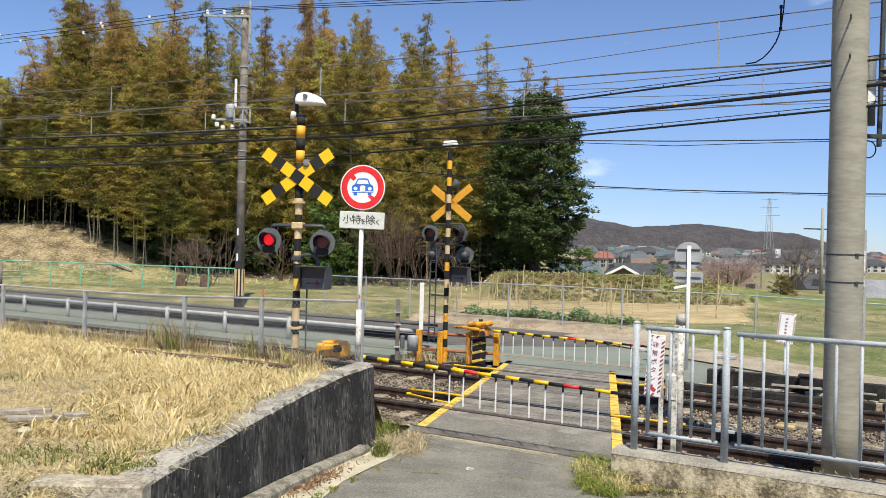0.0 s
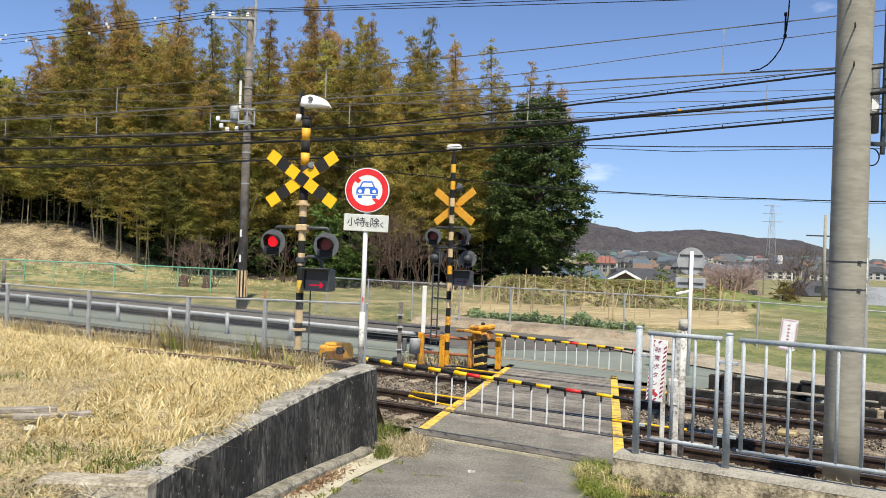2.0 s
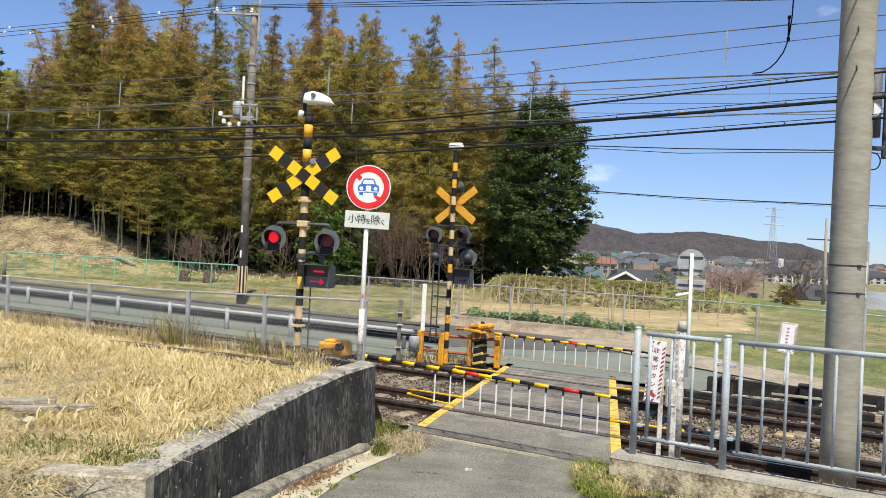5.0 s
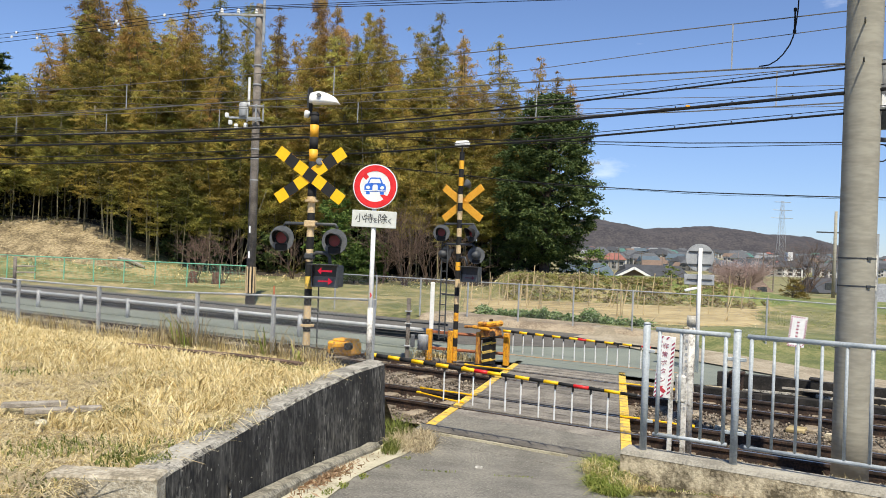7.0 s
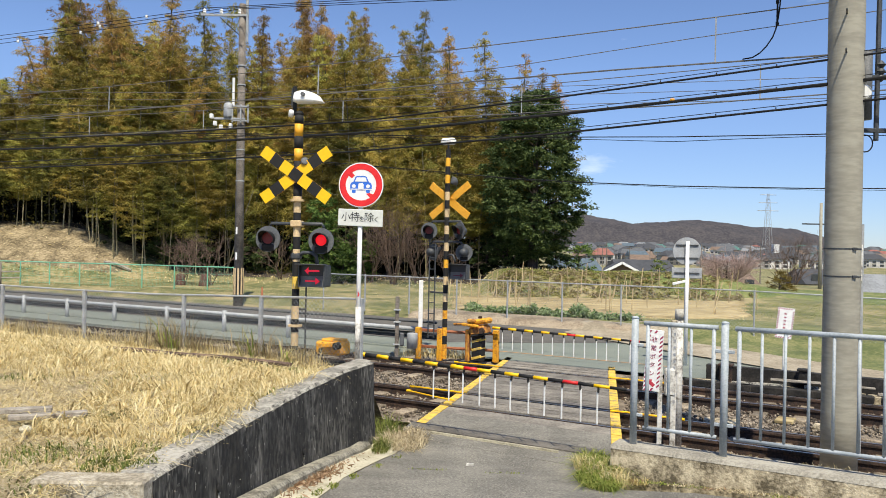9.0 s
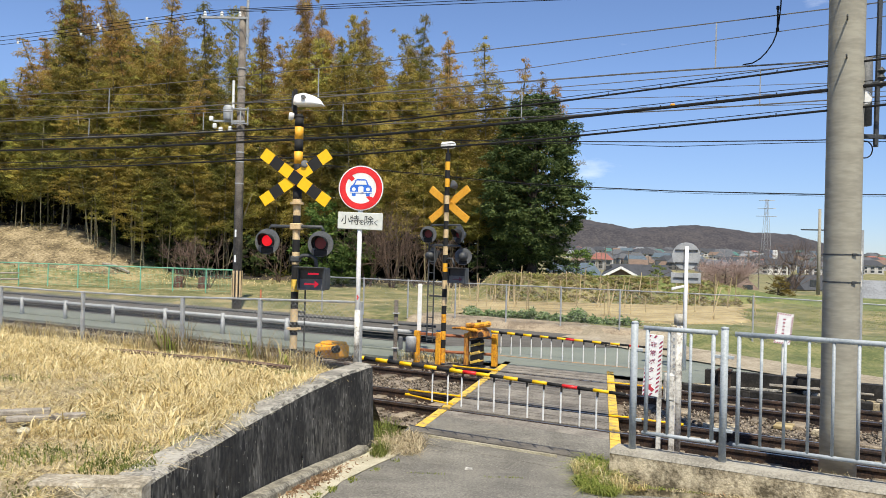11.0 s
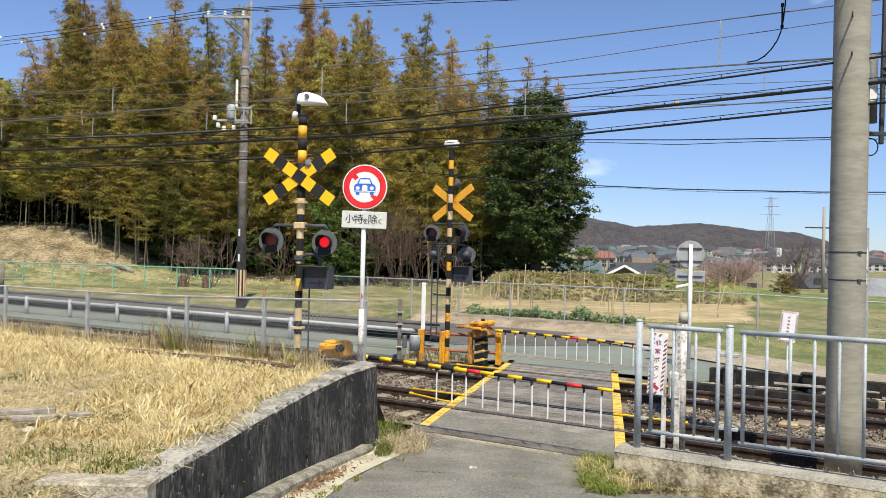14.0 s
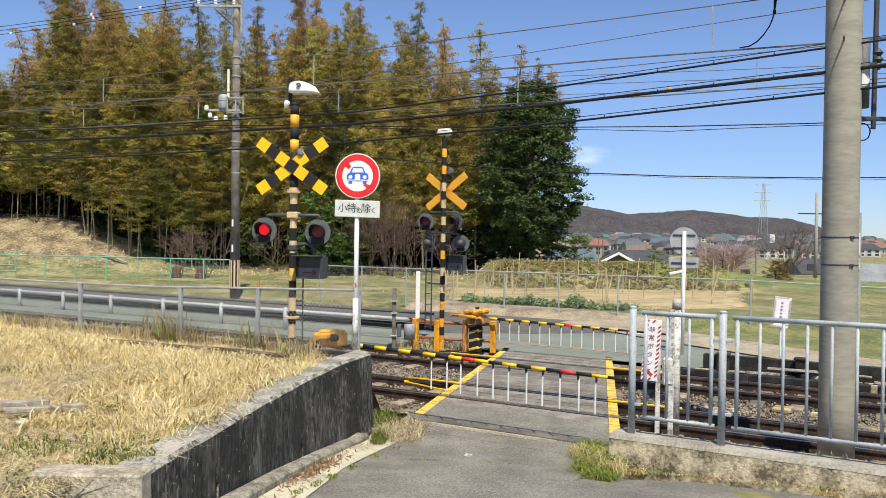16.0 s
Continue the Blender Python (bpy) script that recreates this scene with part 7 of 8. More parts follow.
    lg = pipe([(-21.5, 50.5, ground_z(-21.5, 50.5) + 0.15), (-20.6, 50.2, ground_z(-20.6, 50.2) + 0.3), (-19.6, 50.0, ground_z(-19.6, 50) + 0.1)], 0.09, 6)
    tagged(mesh_object("fallen_branch", lg, M["grey_wood"]), "pale fallen branch on the dry bank", "branch")
    # undergrowth deep in the grove, the canopy's shade painted into its leaf colour
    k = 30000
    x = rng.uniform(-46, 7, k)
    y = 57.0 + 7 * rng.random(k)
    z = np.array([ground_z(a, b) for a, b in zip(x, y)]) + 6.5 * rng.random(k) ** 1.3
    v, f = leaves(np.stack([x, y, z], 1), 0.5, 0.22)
    tagged(arrays("undergrowth", v, f, M["shade_leaf"]), "undergrowth among the bamboo, the grove's shade put into its near-black leaves", "undergrowth", "", "stuff")
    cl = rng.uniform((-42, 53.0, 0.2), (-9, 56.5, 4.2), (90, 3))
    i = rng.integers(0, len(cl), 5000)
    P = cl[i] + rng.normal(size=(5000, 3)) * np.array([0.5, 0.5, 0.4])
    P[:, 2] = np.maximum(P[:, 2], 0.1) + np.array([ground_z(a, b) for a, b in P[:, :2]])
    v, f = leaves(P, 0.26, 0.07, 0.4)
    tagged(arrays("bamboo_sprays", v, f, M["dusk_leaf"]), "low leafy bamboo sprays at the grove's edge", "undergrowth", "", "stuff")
    # floor of the grove
    k = 3000
    x = rng.uniform(-34, 9, k)
    y = 48 + 12 * rng.random(k)
    z = np.array([ground_z(a, b) for a, b in zip(x, y)])
    v, f = leaves(np.stack([x, y, z + 0.02 + 0.12 * rng.random(k) ** 3], 1), 0.20, 0.06)
    tagged(arrays("leaf_litter", v, f, M["straw"]), "fallen straw-coloured bamboo leaves on the slope", "leaf litter", "", "stuff")


def build_garden():
    r = random.Random(5)
    first = None
    spots = [(0.9 + 0.56 * i + r.uniform(-0.15, 0.15), 40.4 + r.uniform(-0.5, 1.2), r.uniform(1.15, 1.5)) for i in range(27)]
    spots += [(r.uniform(0.2, 3.6), r.uniform(33, 39), r.uniform(1.0, 1.7)) for i in range(13)]
    spots += [(r.uniform(3.5, 14), r.uniform(31, 38.5), r.uniform(0.8, 1.3)) for i in range(12)]
    spots += [(3.42, 31.2, 1.55), (3.52, 31.25, 1.5), (6.62, 31.0, 1.5), (6.72, 31.1, 1.45), (6.5, 31.2, 1.2), (10.35, 30.2, 1.45), (10.5, 30.3, 1.45)]
    for x, y, h in spots:
        m = Matrix.Translation((x, y, ground_z(x, y) - 0.1)) @ pose(0, 0, 0, r.uniform(-6, 6), r.uniform(-6, 6) + (9 if r.random() < 0.25 else 0), 0)
        if first is None:
            first = tagged(mesh_object("garden_stake", tube((0, 0, 0), (0, 0, 1.6), 0.026, 0.02, 6), M["wood"]), "pale bamboo garden stake in the field", "stake", "garden stakes")
            first.matrix_world = m
            ob = first
        else:
            ob = copy_thing(first, m)
        ob.scale = (1, 1, h / 1.6)
    # leafy crop row
    heads = []
    for q in np.arange(-13.9, -7.6, 0.17):
        tall = 0.35 + 1.15 * max(0.0, noise.noise(Vector((q * 1.1, 0, 5)))) + 0.25 * rng.random()
        for c in range(3):
            p = T(q + rng.normal(0, 0.08), 26.25 + rng.normal(0, 0.12))
            heads.append((p.x, p.y, 0.20 + 0.34 * tall * (0.35 + 0.32 * c), 0.13 + 0.06 * rng.random()))
    H = np.array(heads)
    v, f = clump_leaves(H[:, :3], H[:, 3], 46, 0.13, 0.075, 0.15, 1.1, 0.9, 0.6)
    tagged(arrays("kale_row", v, f, M["kale_leaf"]), "row of leafy green kale plants behind the kerb", "crop", "", "stuff")
    # rank weeds and dead leaves over the face of the mound
    heads = []
    while len(heads) < 620:
        x, y = rng.uniform(2.6, 17), rng.uniform(40.0, 43.6)
        if rng.random() < 1 - smooth(x, 13, 17):
            heads.append((x, y, ground_z(x, y) + 0.03, rng.uniform(0.10, 0.24)))
    H = np.array(heads)
    for mt, part_of, lab in (("litter_green", H[::2], "low dull green weeds on the face of the mound"), ("dead_weed", H[1::2], "dead brown leaves on the face of the mound")):
        v, f = clump_leaves(part_of[:, :3], part_of[:, 3], 34, 0.13, 0.06, 0.1, 0.8, 1.0, 0.7)
        tagged(arrays("mound_weeds", v, f, M[mt]), lab, "weeds", "", "stuff")
    # fresh turf on the slope at the field's end
    tf = bmesh.new()
    rows = []
    for j in range(22):
        y = 41.0 + 15.0 * j / 21
        row = []
        for i in range(30):
            x = 11.0 + 26.0 * i / 29 + 1.2 * noise.noise(Vector((i * 0.35, j * 0.4, 3)))
            yy = y + 1.4 * noise.noise(Vector((i * 0.3, j * 0.25, 8)))
            edge = i in (0, 29) or j in (0, 21)
            row.append(tf.verts.new((x, yy, ground_z(x, yy) + (-0.06 if edge else 0.05))))
        rows.append(row)
    for a, b in zip(rows, rows[1:]):
        for i in range(29):
            tf.faces.new((a[i], a[i + 1], b[i + 1], b[i]))
    structure("turf", tf, M["green_slope"], "fresh green turf on the far slope", True)
    # longer dry grass on the mound and the fields
    def scatter(name, k, xr, yr, h, mt, label, keep=lambda x, y: True):
        x = rng.uniform(*xr, k)
        y = rng.uniform(*yr, k)
        ok = np.array([keep(a, b) for a, b in zip(x, y)])
        x, y = x[ok], y[ok]
        z = np.array([ground_z(a, b) for a, b in zip(x, y)]) - 0.02
        v, f = blades(x, y, z, h, 0.8, 0.016)
        tagged(arrays(name, v, f, M[mt]), label, "grass", "", "stuff")
    far = lambda x, y: sn(x, y)[1] > 26.6
    plot = lambda x, y: -1 < x < 0.385 * y and y < 40.5
    nz = lambda x, y: noise.noise(Vector((x * 0.25, y * 0.25, 2)))
    scatter("meadow_grass", 9000, (-30, 26), (24, 48), 0.035, "straw", "short straw-coloured grass on the far field", lambda x, y: far(x, y) and nz(x, y) > -0.1)
    scatter("meadow_grass", 22000, (-30, 30), (26, 56), 0.03, "green_blade", "short green grass on the far field", lambda x, y: far(x, y) and nz(x, y) < 0.12 and not plot(x, y))
    scatter("meadow_grass", 30000, (11, 32), (30, 58), 0.04, "fresh_blade", "fresh green grass on the far slope", lambda x, y: far(x, y) and nz(x, y) < 0.3 and not plot(x, y))
    scatter("mound_grass", 9000, (2, 22), (43.0, 49), 0.07, "fresh_blade", "green grass on top of the mound", far)
    scatter("plot_straw", 6000, (0, 17), (28, 40.3), 0.05, "straw", "short dry stubble on the garden plot", lambda x, y: far(x, y) and plot(x, y))
    side = lambda x, y: 19.5 < sn(x, y)[1] < 28.0 and sn(x, y)[1] > float(np.interp(sn(x, y)[0], [-9, -5.2, -1.6, 4, 60], [24.6, 23.1, 21.2, 18.9, 17.6]))
    scatter("verge_grass", 34000, (5, 20), (12, 28), 0.05, "green_blade", "short green grass beside the far road", lambda x, y: side(x, y) and nz(x * 3, y * 3) + 0.09 * (x - 8.5) > 0 and sn(x, y)[0] > -5.6)
    scatter("verge_grass", 5000, (5, 14), (14, 26), 0.05, "grey_straw", "dry grass beside the far road", side)


# ---- trackside clutter beyond the crossing ----
def build_clutter():
    tr = thing("cable_trough", pose(0, 0, 0), "grey concrete cable trough beside the far track", "cable trough")
    for i in range(14):
        s = -3.0 + 1.02 * i
        part("lid", box(T(s, 16.28, -0.04), (1.0, 0.26, 0.16), 0.015, RZ), M["old_concrete"], tr)
    for s, n, d, mt, lab in ((-2.9, 16.3, (0.22, 0.22, 0.40), "rail", "rusty brown trackside box"), (-1.5, 16.35, (0.18, 0.18, 0.42), "baulk", "dark trackside cable box"), (1.1, 16.3, (0.30, 0.25, 0.40), "galv", "grey trackside signal box"), (2.6, 16.2, (0.4, 0.35, 0.6), "dark_metal", "dark trackside relay box")):
        b = thing("trackside_box", Matrix.Translation(T(s, n, -0.05)) @ pose(0, 0, 0, 0, 0, RZ), lab, "trackside box", "trackside boxes")
        part("body", box((0, 0, d[2] / 2), d, 0.02), M[mt], b)
        part("lid", box((0, 0, d[2] + 0.015), (d[0] + 0.05, d[1] + 0.05, 0.04), 0.01), M[mt], b)
    # dark baulks and pale boards left along the foot of the kerb wall
    q = random.Random(8)
    for i in range(10):
        s0 = -2.9 + 1.05 * i + q.uniform(-0.2, 0.2)
        ob = mesh_object("baulk", box((0, 0, 0), (q.uniform(0.7, 1.3), q.uniform(0.16, 0.22), 0.13), 0.012), M["baulk"])
        ob.matrix_world = Matrix.Translation(T(s0, 16.02 + q.uniform(-0.05, 0.06), -0.01)) @ pose(0, 0, 0, 0, 0, RZ + q.uniform(-4, 4))
        tagged(ob, "dark timber baulk lying beside the far track", "baulk", "timber baulks")
    for i in range(13):
        s0, ln = -2.4 + 0.62 * i + q.uniform(-0.25, 0.25), q.uniform(0.35, 0.95)
        ob = mesh_object("board", box((0, 0, 0), (ln, q.uniform(0.10, 0.16), q.uniform(0.035, 0.07)), 0.008), M[q.choice(("edge_concrete", "grey_wood", "old_concrete"))])
        ob.matrix_world = Matrix.Translation(T(s0, 16.20 + q.uniform(-0.03, 0.12), 0.06 + 0.11 * (i % 2))) @ pose(0, 0, 0, q.uniform(-14, 6), q.uniform(-4, 4), RZ + q.uniform(-6, 6))
        tagged(ob, "pale weathered board lying along the kerb wall", "board", "loose boards")
    for i in range(16):
        s0 = -2.3 + 0.7 * i + q.uniform(-0.25, 0.25)
        ob = mesh_object("slab", box((0, 0, 0), (q.uniform(0.25, 0.55), q.uniform(0.18, 0.35), 0.06), 0.012), M[q.choice(("sleeper", "tilled", "old_concrete"))])
        ob.matrix_world = Matrix.Translation(T(s0, 13.25 + q.uniform(-0.55, 0.6), -0.125)) @ pose(0, 0, 0, q.uniform(-5, 5), q.uniform(-5, 5), RZ + q.uniform(-12, 12))
        tagged(ob, "tan slab lying in the ballast between the tracks", "slab", "loose slabs")
    # planks lying in the field
    for x, y, ln, a in ((-3.17, 6.43, 0.58, 26), (-3.50, 6.60, 0.50, 22)):
        tagged(mesh_object("plank", box((x, y, field_z(x, y) + 0.075), (ln, 0.10, 0.04), 0.006, a, rot=None), M["grey_wood"]), "grey weathered plank lying in the dead grass", "plank", "planks")
    stn = bmesh.new()
    bmesh.ops.create_icosphere(stn, subdivisions=2, radius=0.05)
    for v in stn.verts:
        v.co *= 1 + 0.25 * noise.noise(v.co * 14)
        v.co.z *= 0.6
    turned(stn, pose(-3.17, 6.07, field_z(-3.17, 6.07) + 0.045))
    tagged(mesh_object("stone", stn, M["cream_concrete"]), "small pale stone in the dead grass", "stone")
    tag = box(T(-2.55, 10.3, 4.50), (0.06, 0.035, 0.035), 0.01, RZ)
    tagged(mesh_object("cable_tag", tag, M["orange"]), "small orange marker on the thick cable", "cable tag")
    st = thing("short_post", pose(-6.85, 30.3, 0.22), "short rust-red steel post beside the road", "post")
    part("shaft", tube((0, 0, -0.1), (0, 0, 0.75), 0.045, 0.035, 8), M["rust"], st, "", True)
    jb = thing("old_post", pose(-21.3, 38.2, 0.0), "dark old post with two short arms", "post")
    part("shaft", tube((0, 0, 0), (0, 0, 1.5), 0.09, 0.08, 8), M["old_pole"], jb, "", True)
    for z in (1.05, 0.75):
        part("arm", tube((-0.1, 0, z), (1.0, 0, z + 0.03), 0.035, seg=6), M["grey_wood"], jb)
    pl = tagged(mesh_object("pole_on_ground", pipe([(-4.75, 11.3, 1.0), (-4.2, 11.1, 1.01), (-3.6, 10.83, 1.0), (-2.9, 10.55, 1.01), (-2.3, 10.3, 1.0), (-1.9, 10.12, 0.99)], 0.032, 6), M["twig"]), "brown branch lying across the grass by the fence", "branch")
    k = 420
    y = np.where(rng.random(k) < 0.8, rng.normal(7.75, 0.42, k), rng.uniform(6.2, 10.0, k))
    x = np.array([wall_x(min(10.3, max(5.0, v))) for v in y]) + 0.24 + np.abs(rng.normal(0, 0.09, k))
    z = np.array([ground_z(0, v) for v in y]) + 0.028 + 0.03 * rng.random(k)
    v, f = leaves(np.stack([x, y, z], 1), 0.085, 0.016)
    tagged(arrays("fallen_leaves", v, f, M["litter"]), "heaped dry brown fallen leaves along the path edge", "fallen leaves", "", "stuff")
    # low drain cover mark
    mk = slab([(0.33, 8.92), (0.41, 8.91), (0.42, 8.935), (0.35, 8.95)], 0.05, 0.092)
    tagged(mesh_object("path_mark", mk, M["dirty_white"]), "small white survey mark on the path", "survey mark")


# ---- distance ----
def house(roof, w, d, h, two):
    root = thing("house", pose(0, 0, -80), "distant tile-roofed house in the town", "house", "houses of the town")
    part("wall", box((0, 0, h / 2), (w, d, h), 0), M["wall_white"], root, "pale rendered walls")
    r = bmesh.new()
    o = 0.7
    e = h + 0.34 * d
    a = [r.verts.new(p) for p in ((-w / 2 - o, -d / 2 - o, h - 0.1), (w / 2 + o, -d / 2 - o, h - 0.1), (w / 2 + o, d / 2 + o, h - 0.1), (-w / 2 - o, d / 2 + o, h - 0.1), (-w / 2 + (d * 0.3 if two else 0), 0, e), (w / 2 - (d * 0.3 if two else 0), 0, e))]
    for q in ((0, 1, 5, 4), (2, 3, 4, 5), (1, 2, 5), (3, 0, 4), (3, 2, 1, 0)):
        r.faces.new([a[i] for i in q])
    part("roof", r, M["roof_" + roof], root, roof.replace("pale", "light grey") + " tiled roof")
    for i in range(3):
        x = -w / 2 + w * (i + 0.5) / 3
        for z in ((1.5, h - 1.5) if two else (1.5,)):
            part("window", box((x, -d / 2 - 0.03, z), (w * 0.17, 0.08, 1.2), 0), M["pane"], root)
    return root


def build_town():
    kinds = [house(c, w, d, h, two) for c, w, d, h, two in (("grey", 10, 8, 4.6, True), ("dark", 11, 8, 4.8, True), ("red", 9, 8, 4.6, True), ("blue", 10, 8, 4.4, False), ("brown", 9, 7, 3.4, False), ("pale", 11, 8, 4.6, True), ("green", 9, 8, 4.4, True))]
    r = random.Random(21)
    used = set()
    spots = []
    for i in range(270):
        y = 320 + 400 * r.random()
        px = r.uniform(1015, 1568) if i > 12 else r.uniform(1380, 1600)
        x = (px - 784) / 1400 * y
        spots.append((x, y))
    for x, y in spots:
        v = r.choice((0, 0, 0, 0, 1, 1, 1, 1, 1, 2, 3, 4, 4, 5, 6, 0, 1, 4))
        zz = ground_z(x, y) - 0.3
        m = Matrix.Translation((x, y, zz)) @ Matrix.Rotation(r.uniform(-0.6, 0.6), 4, "Z")
        if v in used:
            copy_thing(kinds[v], m @ Matrix.Scale(r.uniform(0.65, 0.9), 4))
        else:
            kinds[v].matrix_world = m
            used.add(v)
    # nearer houses at the field's edge
    for x, y, w, d, h, c, a in ((31.0, 124, 9, 6, 2.6, "dark", 8), (37.5, 132, 9, 6, 1.2, "grey", 8), (18.6, 112, 6, 5, 2.0, "blue", 3), (40.0, 138, 9, 7, 0.9, "dark", -8), (49.5, 140, 10, 7, 0.8, "brown", 6), (47.6, 100, 7, 5, 1.0, "dark", 12)):
        ob = house(c, w, d, h, False)
        tagged(ob, "low tile-roofed house at the edge of the fields")
        ob.matrix_world = Matrix.Translation((x, y, ground_z(x, y) - 0.3)) @ Matrix.Rotation(radians(a), 4, "Z")
    sh = house("pale", 5, 5, 2.5, False)
    tagged(sh, "low pale shed with a light grey roof at the field's end")
    sh.matrix_world = Matrix.Translation((32.6, 56.5, -2.75)) @ Matrix.Rotation(radians(-12), 4, "Z")
    tw = thing("tower_block", pose(168, 400, ground_z(168, 400)), "small white block standing above the houses", "building")
    part("wall", box((0, 0, 4.6), (2.6, 4, 9.2), 0.05), M["white"], tw)
    part("wall", box((4.6, 0, 2.6), (6.4, 4, 5.2), 0.05), M["white"], tw)
    for i in range(3):
        part("window", box((2.6 + 2.0 * i, -2.03, 3.6), (1.1, 0.08, 1.2), 0), M["pane"], tw)
    gh = thing("gable_house", pose(25.0, 110, ground_z(25.0, 110) - 0.1, 0, 0, -8), "small distant house with white bargeboards on its gable", "house", "houses of the town")
    pr = prism([(-2.6, 0), (2.6, 0), (2.6, 1.7), (0, 3.1), (-2.6, 1.7)], 7.0)
    part("wall", pr, M["roof_brown"], gh)
    for sx in (-1, 1):
        bm = bmesh.new()
        q = [bm.verts.new(p) for p in ((0, -0.4, 3.3), (sx * 3.1, -0.4, 1.65), (sx * 3.1, 7.4, 1.65), (0, 7.4, 3.3))]
        bm.faces.new(q)
        r_ = bmesh.ops.extrude_face_region(bm, geom=bm.faces[:])
        bmesh.ops.translate(bm, vec=(0, 0, 0.12), verts=[v for v in r_["geom"] if isinstance(v, bmesh.types.BMVert)])
        part("roof", bm, M["roof_dark"], gh, "dark tiled roof")
        part("bargeboard", box((sx * 1.55, -0.5, 2.44), (3.6, 0.14, 0.34), 0.02, rot=pose(0, 0, 0, 0, sx * 28, 0)), M["white"], gh, "white bargeboard")
    # wooded hills
    def ridge(name, y0, depth, pts, seed):
        bm = bmesh.new()
        k = 160
        x0, x1 = pts[0][0], pts[-1][0]
        rows = []
        for j in range(14):
            v = j / 13
            row = []
            for i in range(k + 1):
                x = x0 + (x1 - x0) * i / k
                h = float(np.interp(x, [p[0] for p in pts], [p[1] for p in pts]))
                q = noise.noise(Vector((x * 0.02, v * 6, seed))) * 5 + noise.noise(Vector((x * 0.09, v * 20, seed))) * 2.0
                row.append(bm.verts.new((x, y0 - depth * (1 - v), -9 + (h + 9) * math.sin(v * math.pi / 2) ** 0.9 + q * (0.25 + 0.55 * v))))
            rows.append(row)
        for a, b in zip(rows, rows[1:]):
            for i in range(k):
                bm.faces.new((a[i], a[i + 1], b[i + 1], b[i]))
        structure(name, bm, M["hill"], "wooded brown-grey hill beyond the town, distance haze tinted into its colour", True)
    px = lambda p, py, y: ((p - 784) / 1400 * y, 2.5 + (-(py - 441) + 0.0279 * (p - 784) + 7.3) / 1400 * y)
    ridge("hill", 1500, 160, [px(900, 400, 1500), px(1030, 386, 1500), px(1060, 392, 1500), px(1120, 403, 1500), px(1200, 398, 1500), px(1250, 399, 1500), px(1330, 409, 1500), px(1400, 415, 1500), px(1440, 427, 1500), px(1470, 442, 1500), px(1530, 470, 1500)], 1)
    ridge("far_hill", 2600, 200, [px(700, 430, 2600), px(1000, 430, 2600), px(1300, 440, 2600), px(1480, 452, 2600), px(1568, 455, 2600), px(1900, 470, 2600)], 5)
    # lattice pylon
    root = thing("pylon", pose(246, 600, 0), "distant steel lattice pylon", "pylon")
    z0, z1 = 2.0, 51.0
    legs = bmesh.new()
    for sx in (-1, 1):
        for sy in (-1, 1):
            tube((3.2 * sx, 3.2 * sy, z0), (0.7 * sx, 0.7 * sy, z1), 0.16, 0.12, 4, legs)
    part("legs", legs, M["galv"], root)
    br = bmesh.new()
    for i in range(8):
        a = z0 + (z1 - z0) * i / 8
        b = z0 + (z1 - z0) * (i + 1) / 8
        wa, wb = 3.2 - 2.5 * i / 8, 3.2 - 2.5 * (i + 1) / 8
        for s in (-1, 1):
            tube((wa * s, -wa, a), (-wb * s, -wb, b), 0.08, seg=4, bm=br)
            tube((wa * s, wa, a), (-wb * s, wb, b), 0.08, seg=4, bm=br)
    part("bracing", br, M["galv"], root)
    for i, z in enumerate((50, 44, 38)):
        part("crossarm", tube((-6 - i, 0, z), (6 + i, 0, z), 0.22, seg=4), M["galv"], root)
    # slim poles among the houses
    first_pole = None
    for i in range(16):
        y = 150 + 260 * r.random()
        x = (r.uniform(1020, 1450) - 784) / 1400 * y
        m = Matrix.Translation((x, y, ground_z(x, y) - 0.4))
        if first_pole is None:
            first_pole = thing("town_pole", m, "distant grey utility pole among the houses", "utility pole", "poles of the town")
            part("shaft", tube((0, 0, 0), (0, 0, 8.6), 0.15, 0.10, 6), M["old_pole"], first_pole)
            part("crossarm", box((0, 0, 8.0), (1.6, 0.1, 0.1), 0), M["old_pole"], first_pole)
        else:
            copy_thing(first_pole, m @ Matrix.Rotation(r.uniform(-0.8, 0.8), 4, "Z"))
    p = thing("utility_pole", pose(28.65, 60, -0.5), "slim distant utility pole with a crossarm", "utility pole")
    part("shaft", tube((0, 0, 0), (0, 0, 7.2), 0.15, 0.11, 8), M["pole"], p, "", True)
    part("crossarm", box((-0.3, 0, 5.6), (2.2, 0.1, 0.1), 0.01), M["dark_metal"], p)


build_ground()
build_road()
build_field()
build_retaining_wall()
build_path()
build_low_wall()
build_tracks()
build_crossing()
build_mast_front()
build_mast_back()
build_barriers()
build_round_sign()
build_railing()
build_field_fence()
build_far_fence()
build_green_fence()
build_guard_rail()
build_posts()
build_button_signs()
build_back_sign()
build_big_pole()
build_far_pole()
build_wires()
build_clutter()
build_field_grass()
build_small_grass()
build_trees()
build_grove()
build_garden()
build_town()


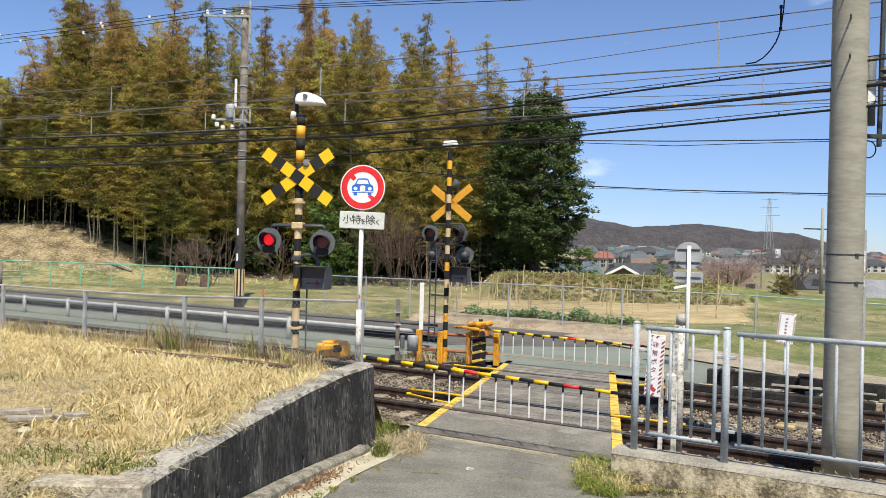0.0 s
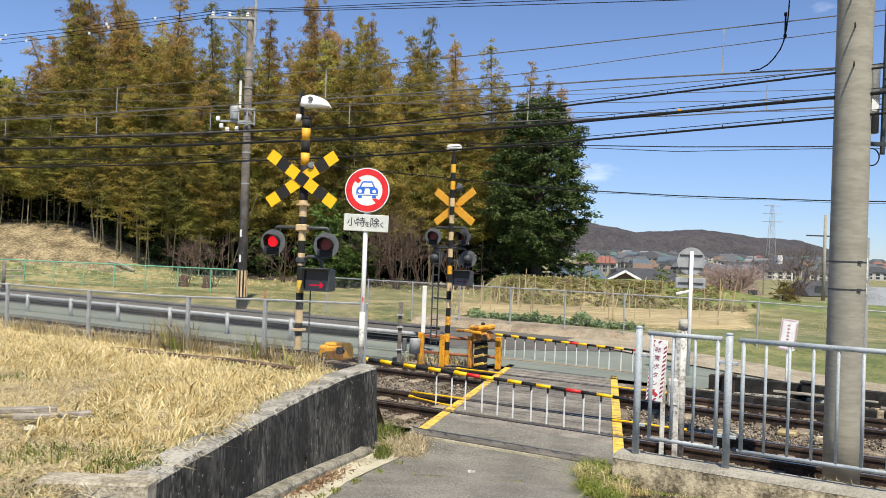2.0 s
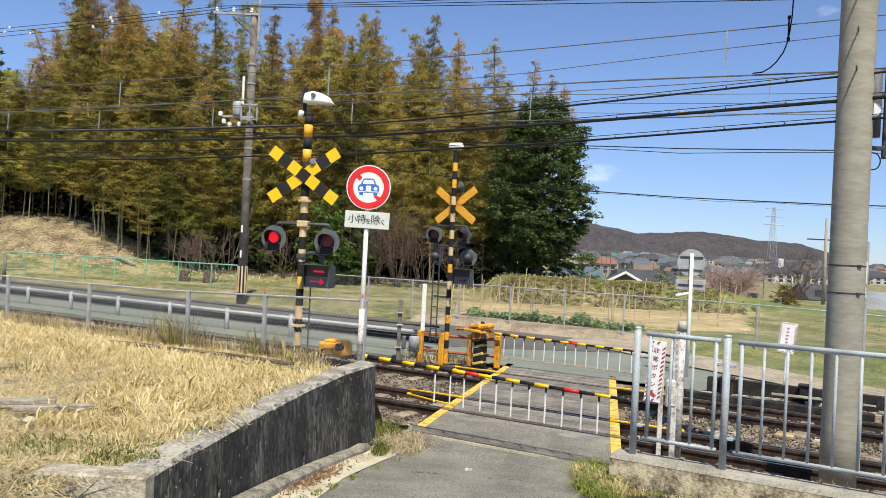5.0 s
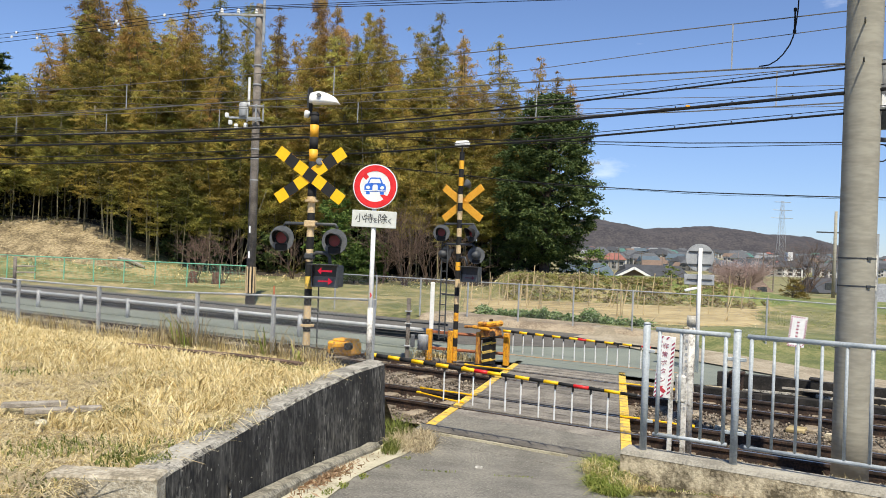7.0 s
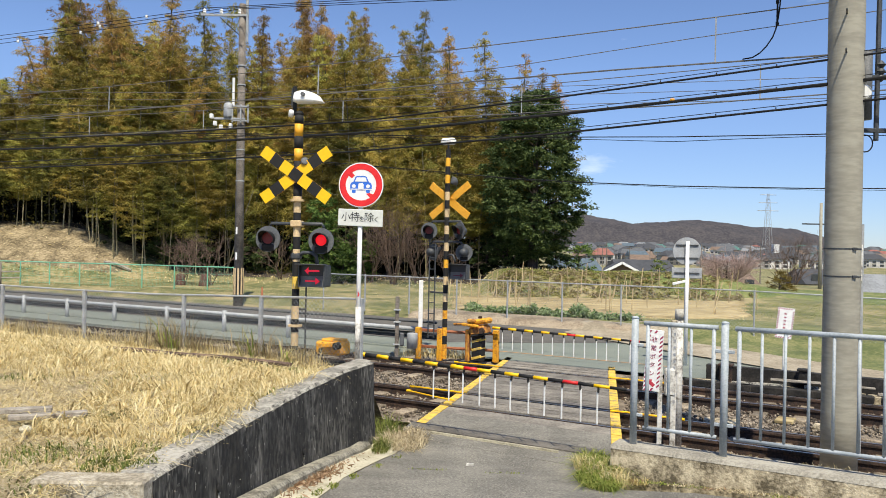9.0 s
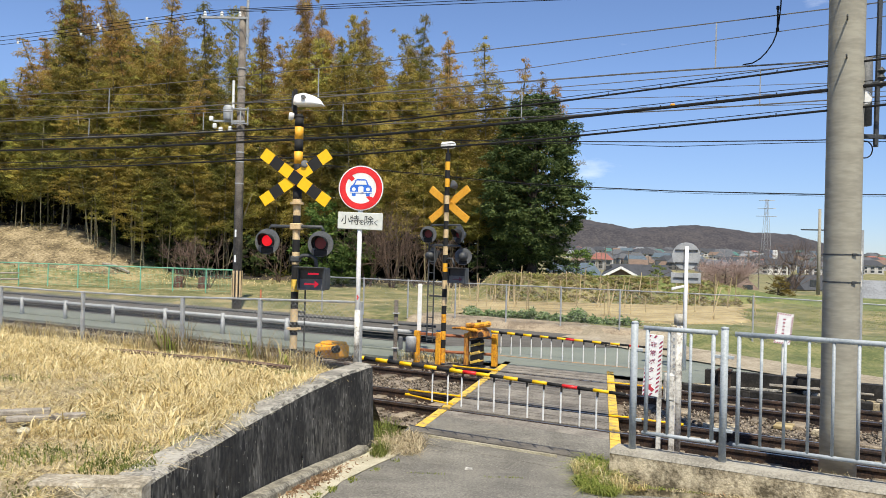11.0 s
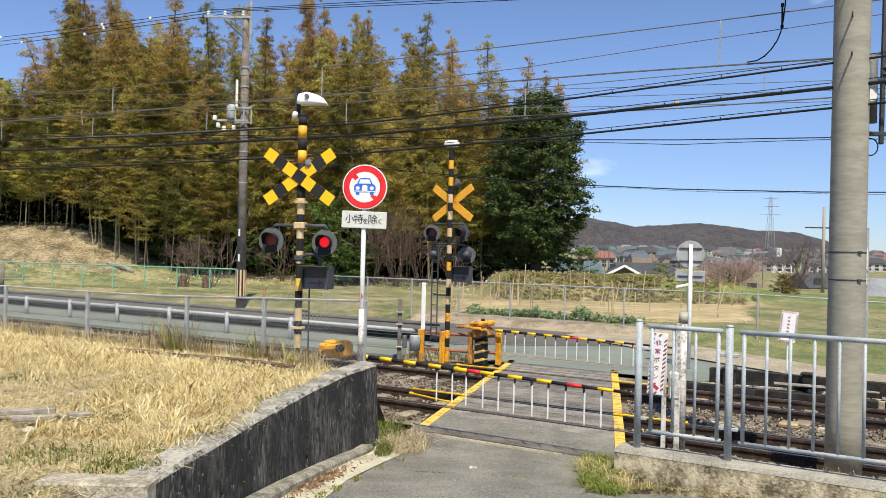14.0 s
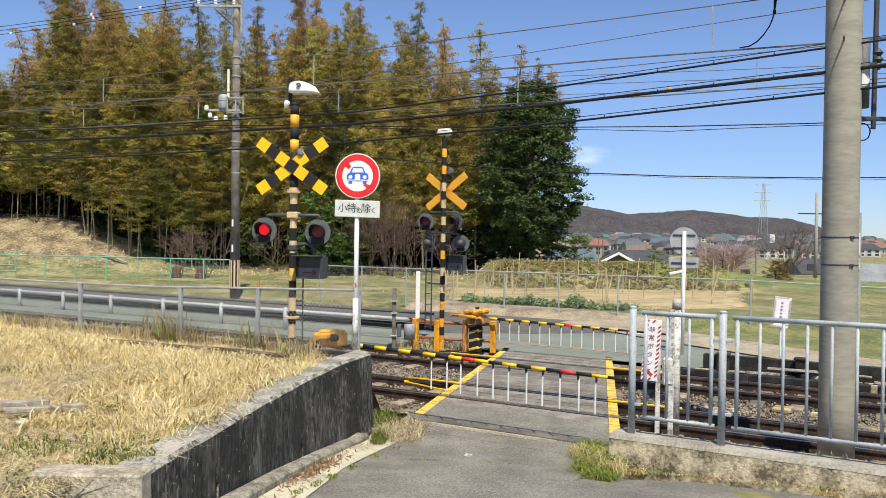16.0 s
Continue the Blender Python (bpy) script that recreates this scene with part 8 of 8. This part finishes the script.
# ---- what moves ----
def blink(lamp, times_on, y_on, y_off, base=(0, 0)):
    """A light unit comes forward through its dark face while lit and draws back behind it."""
    rows = []
    spans = [(a, b) for a, b in times_on if b > 0 and a < 16]
    lit = any(a <= 0 < b for a, b in spans)
    rows.append((0.0, pose(base[0], y_on if lit else y_off, base[1])))
    for a, b in spans:
        for t, y in ((a, (y_off, y_on)), (b, (y_on, y_off))):
            if 0.05 < t < 15.9:
                rows.append((t - 0.034, pose(base[0], y[0], base[1])))
                rows.append((t + 0.034, pose(base[0], y[1], base[1])))
    last = any(a <= 16 < b for a, b in spans)
    rows.append((16.0, pose(base[0], y_on if last else y_off, base[1])))
    walk(lamp, rows)


def motions():
    period = 1.267
    for lamp, side in LAMPS:
        start = 0.68 if side == "left" else 0.68 - period / 2
        spans = [(start + period * k, start + period * k + period / 2) for k in range(-2, 15)]
        blink(lamp, spans, -0.02, 0.03, (0, 0.012))
    for lamp, kind in ARROWS:
        if kind == "bar":
            spans = [(2.0, 13.9)]
        else:
            spans = [(2.1, 2.58)] + [(2.92 + 1.167 * k, 3.68 + 1.167 * k) for k in range(9)] + [(13.42, 13.85)]
        if kind == "lower":
            blink(lamp, [(1.70, 13.88)], -0.014, 0.03, (0, -0.08))
        else:
            blink(lamp, spans, -0.008, 0.03, (0, 0.075))


motions()
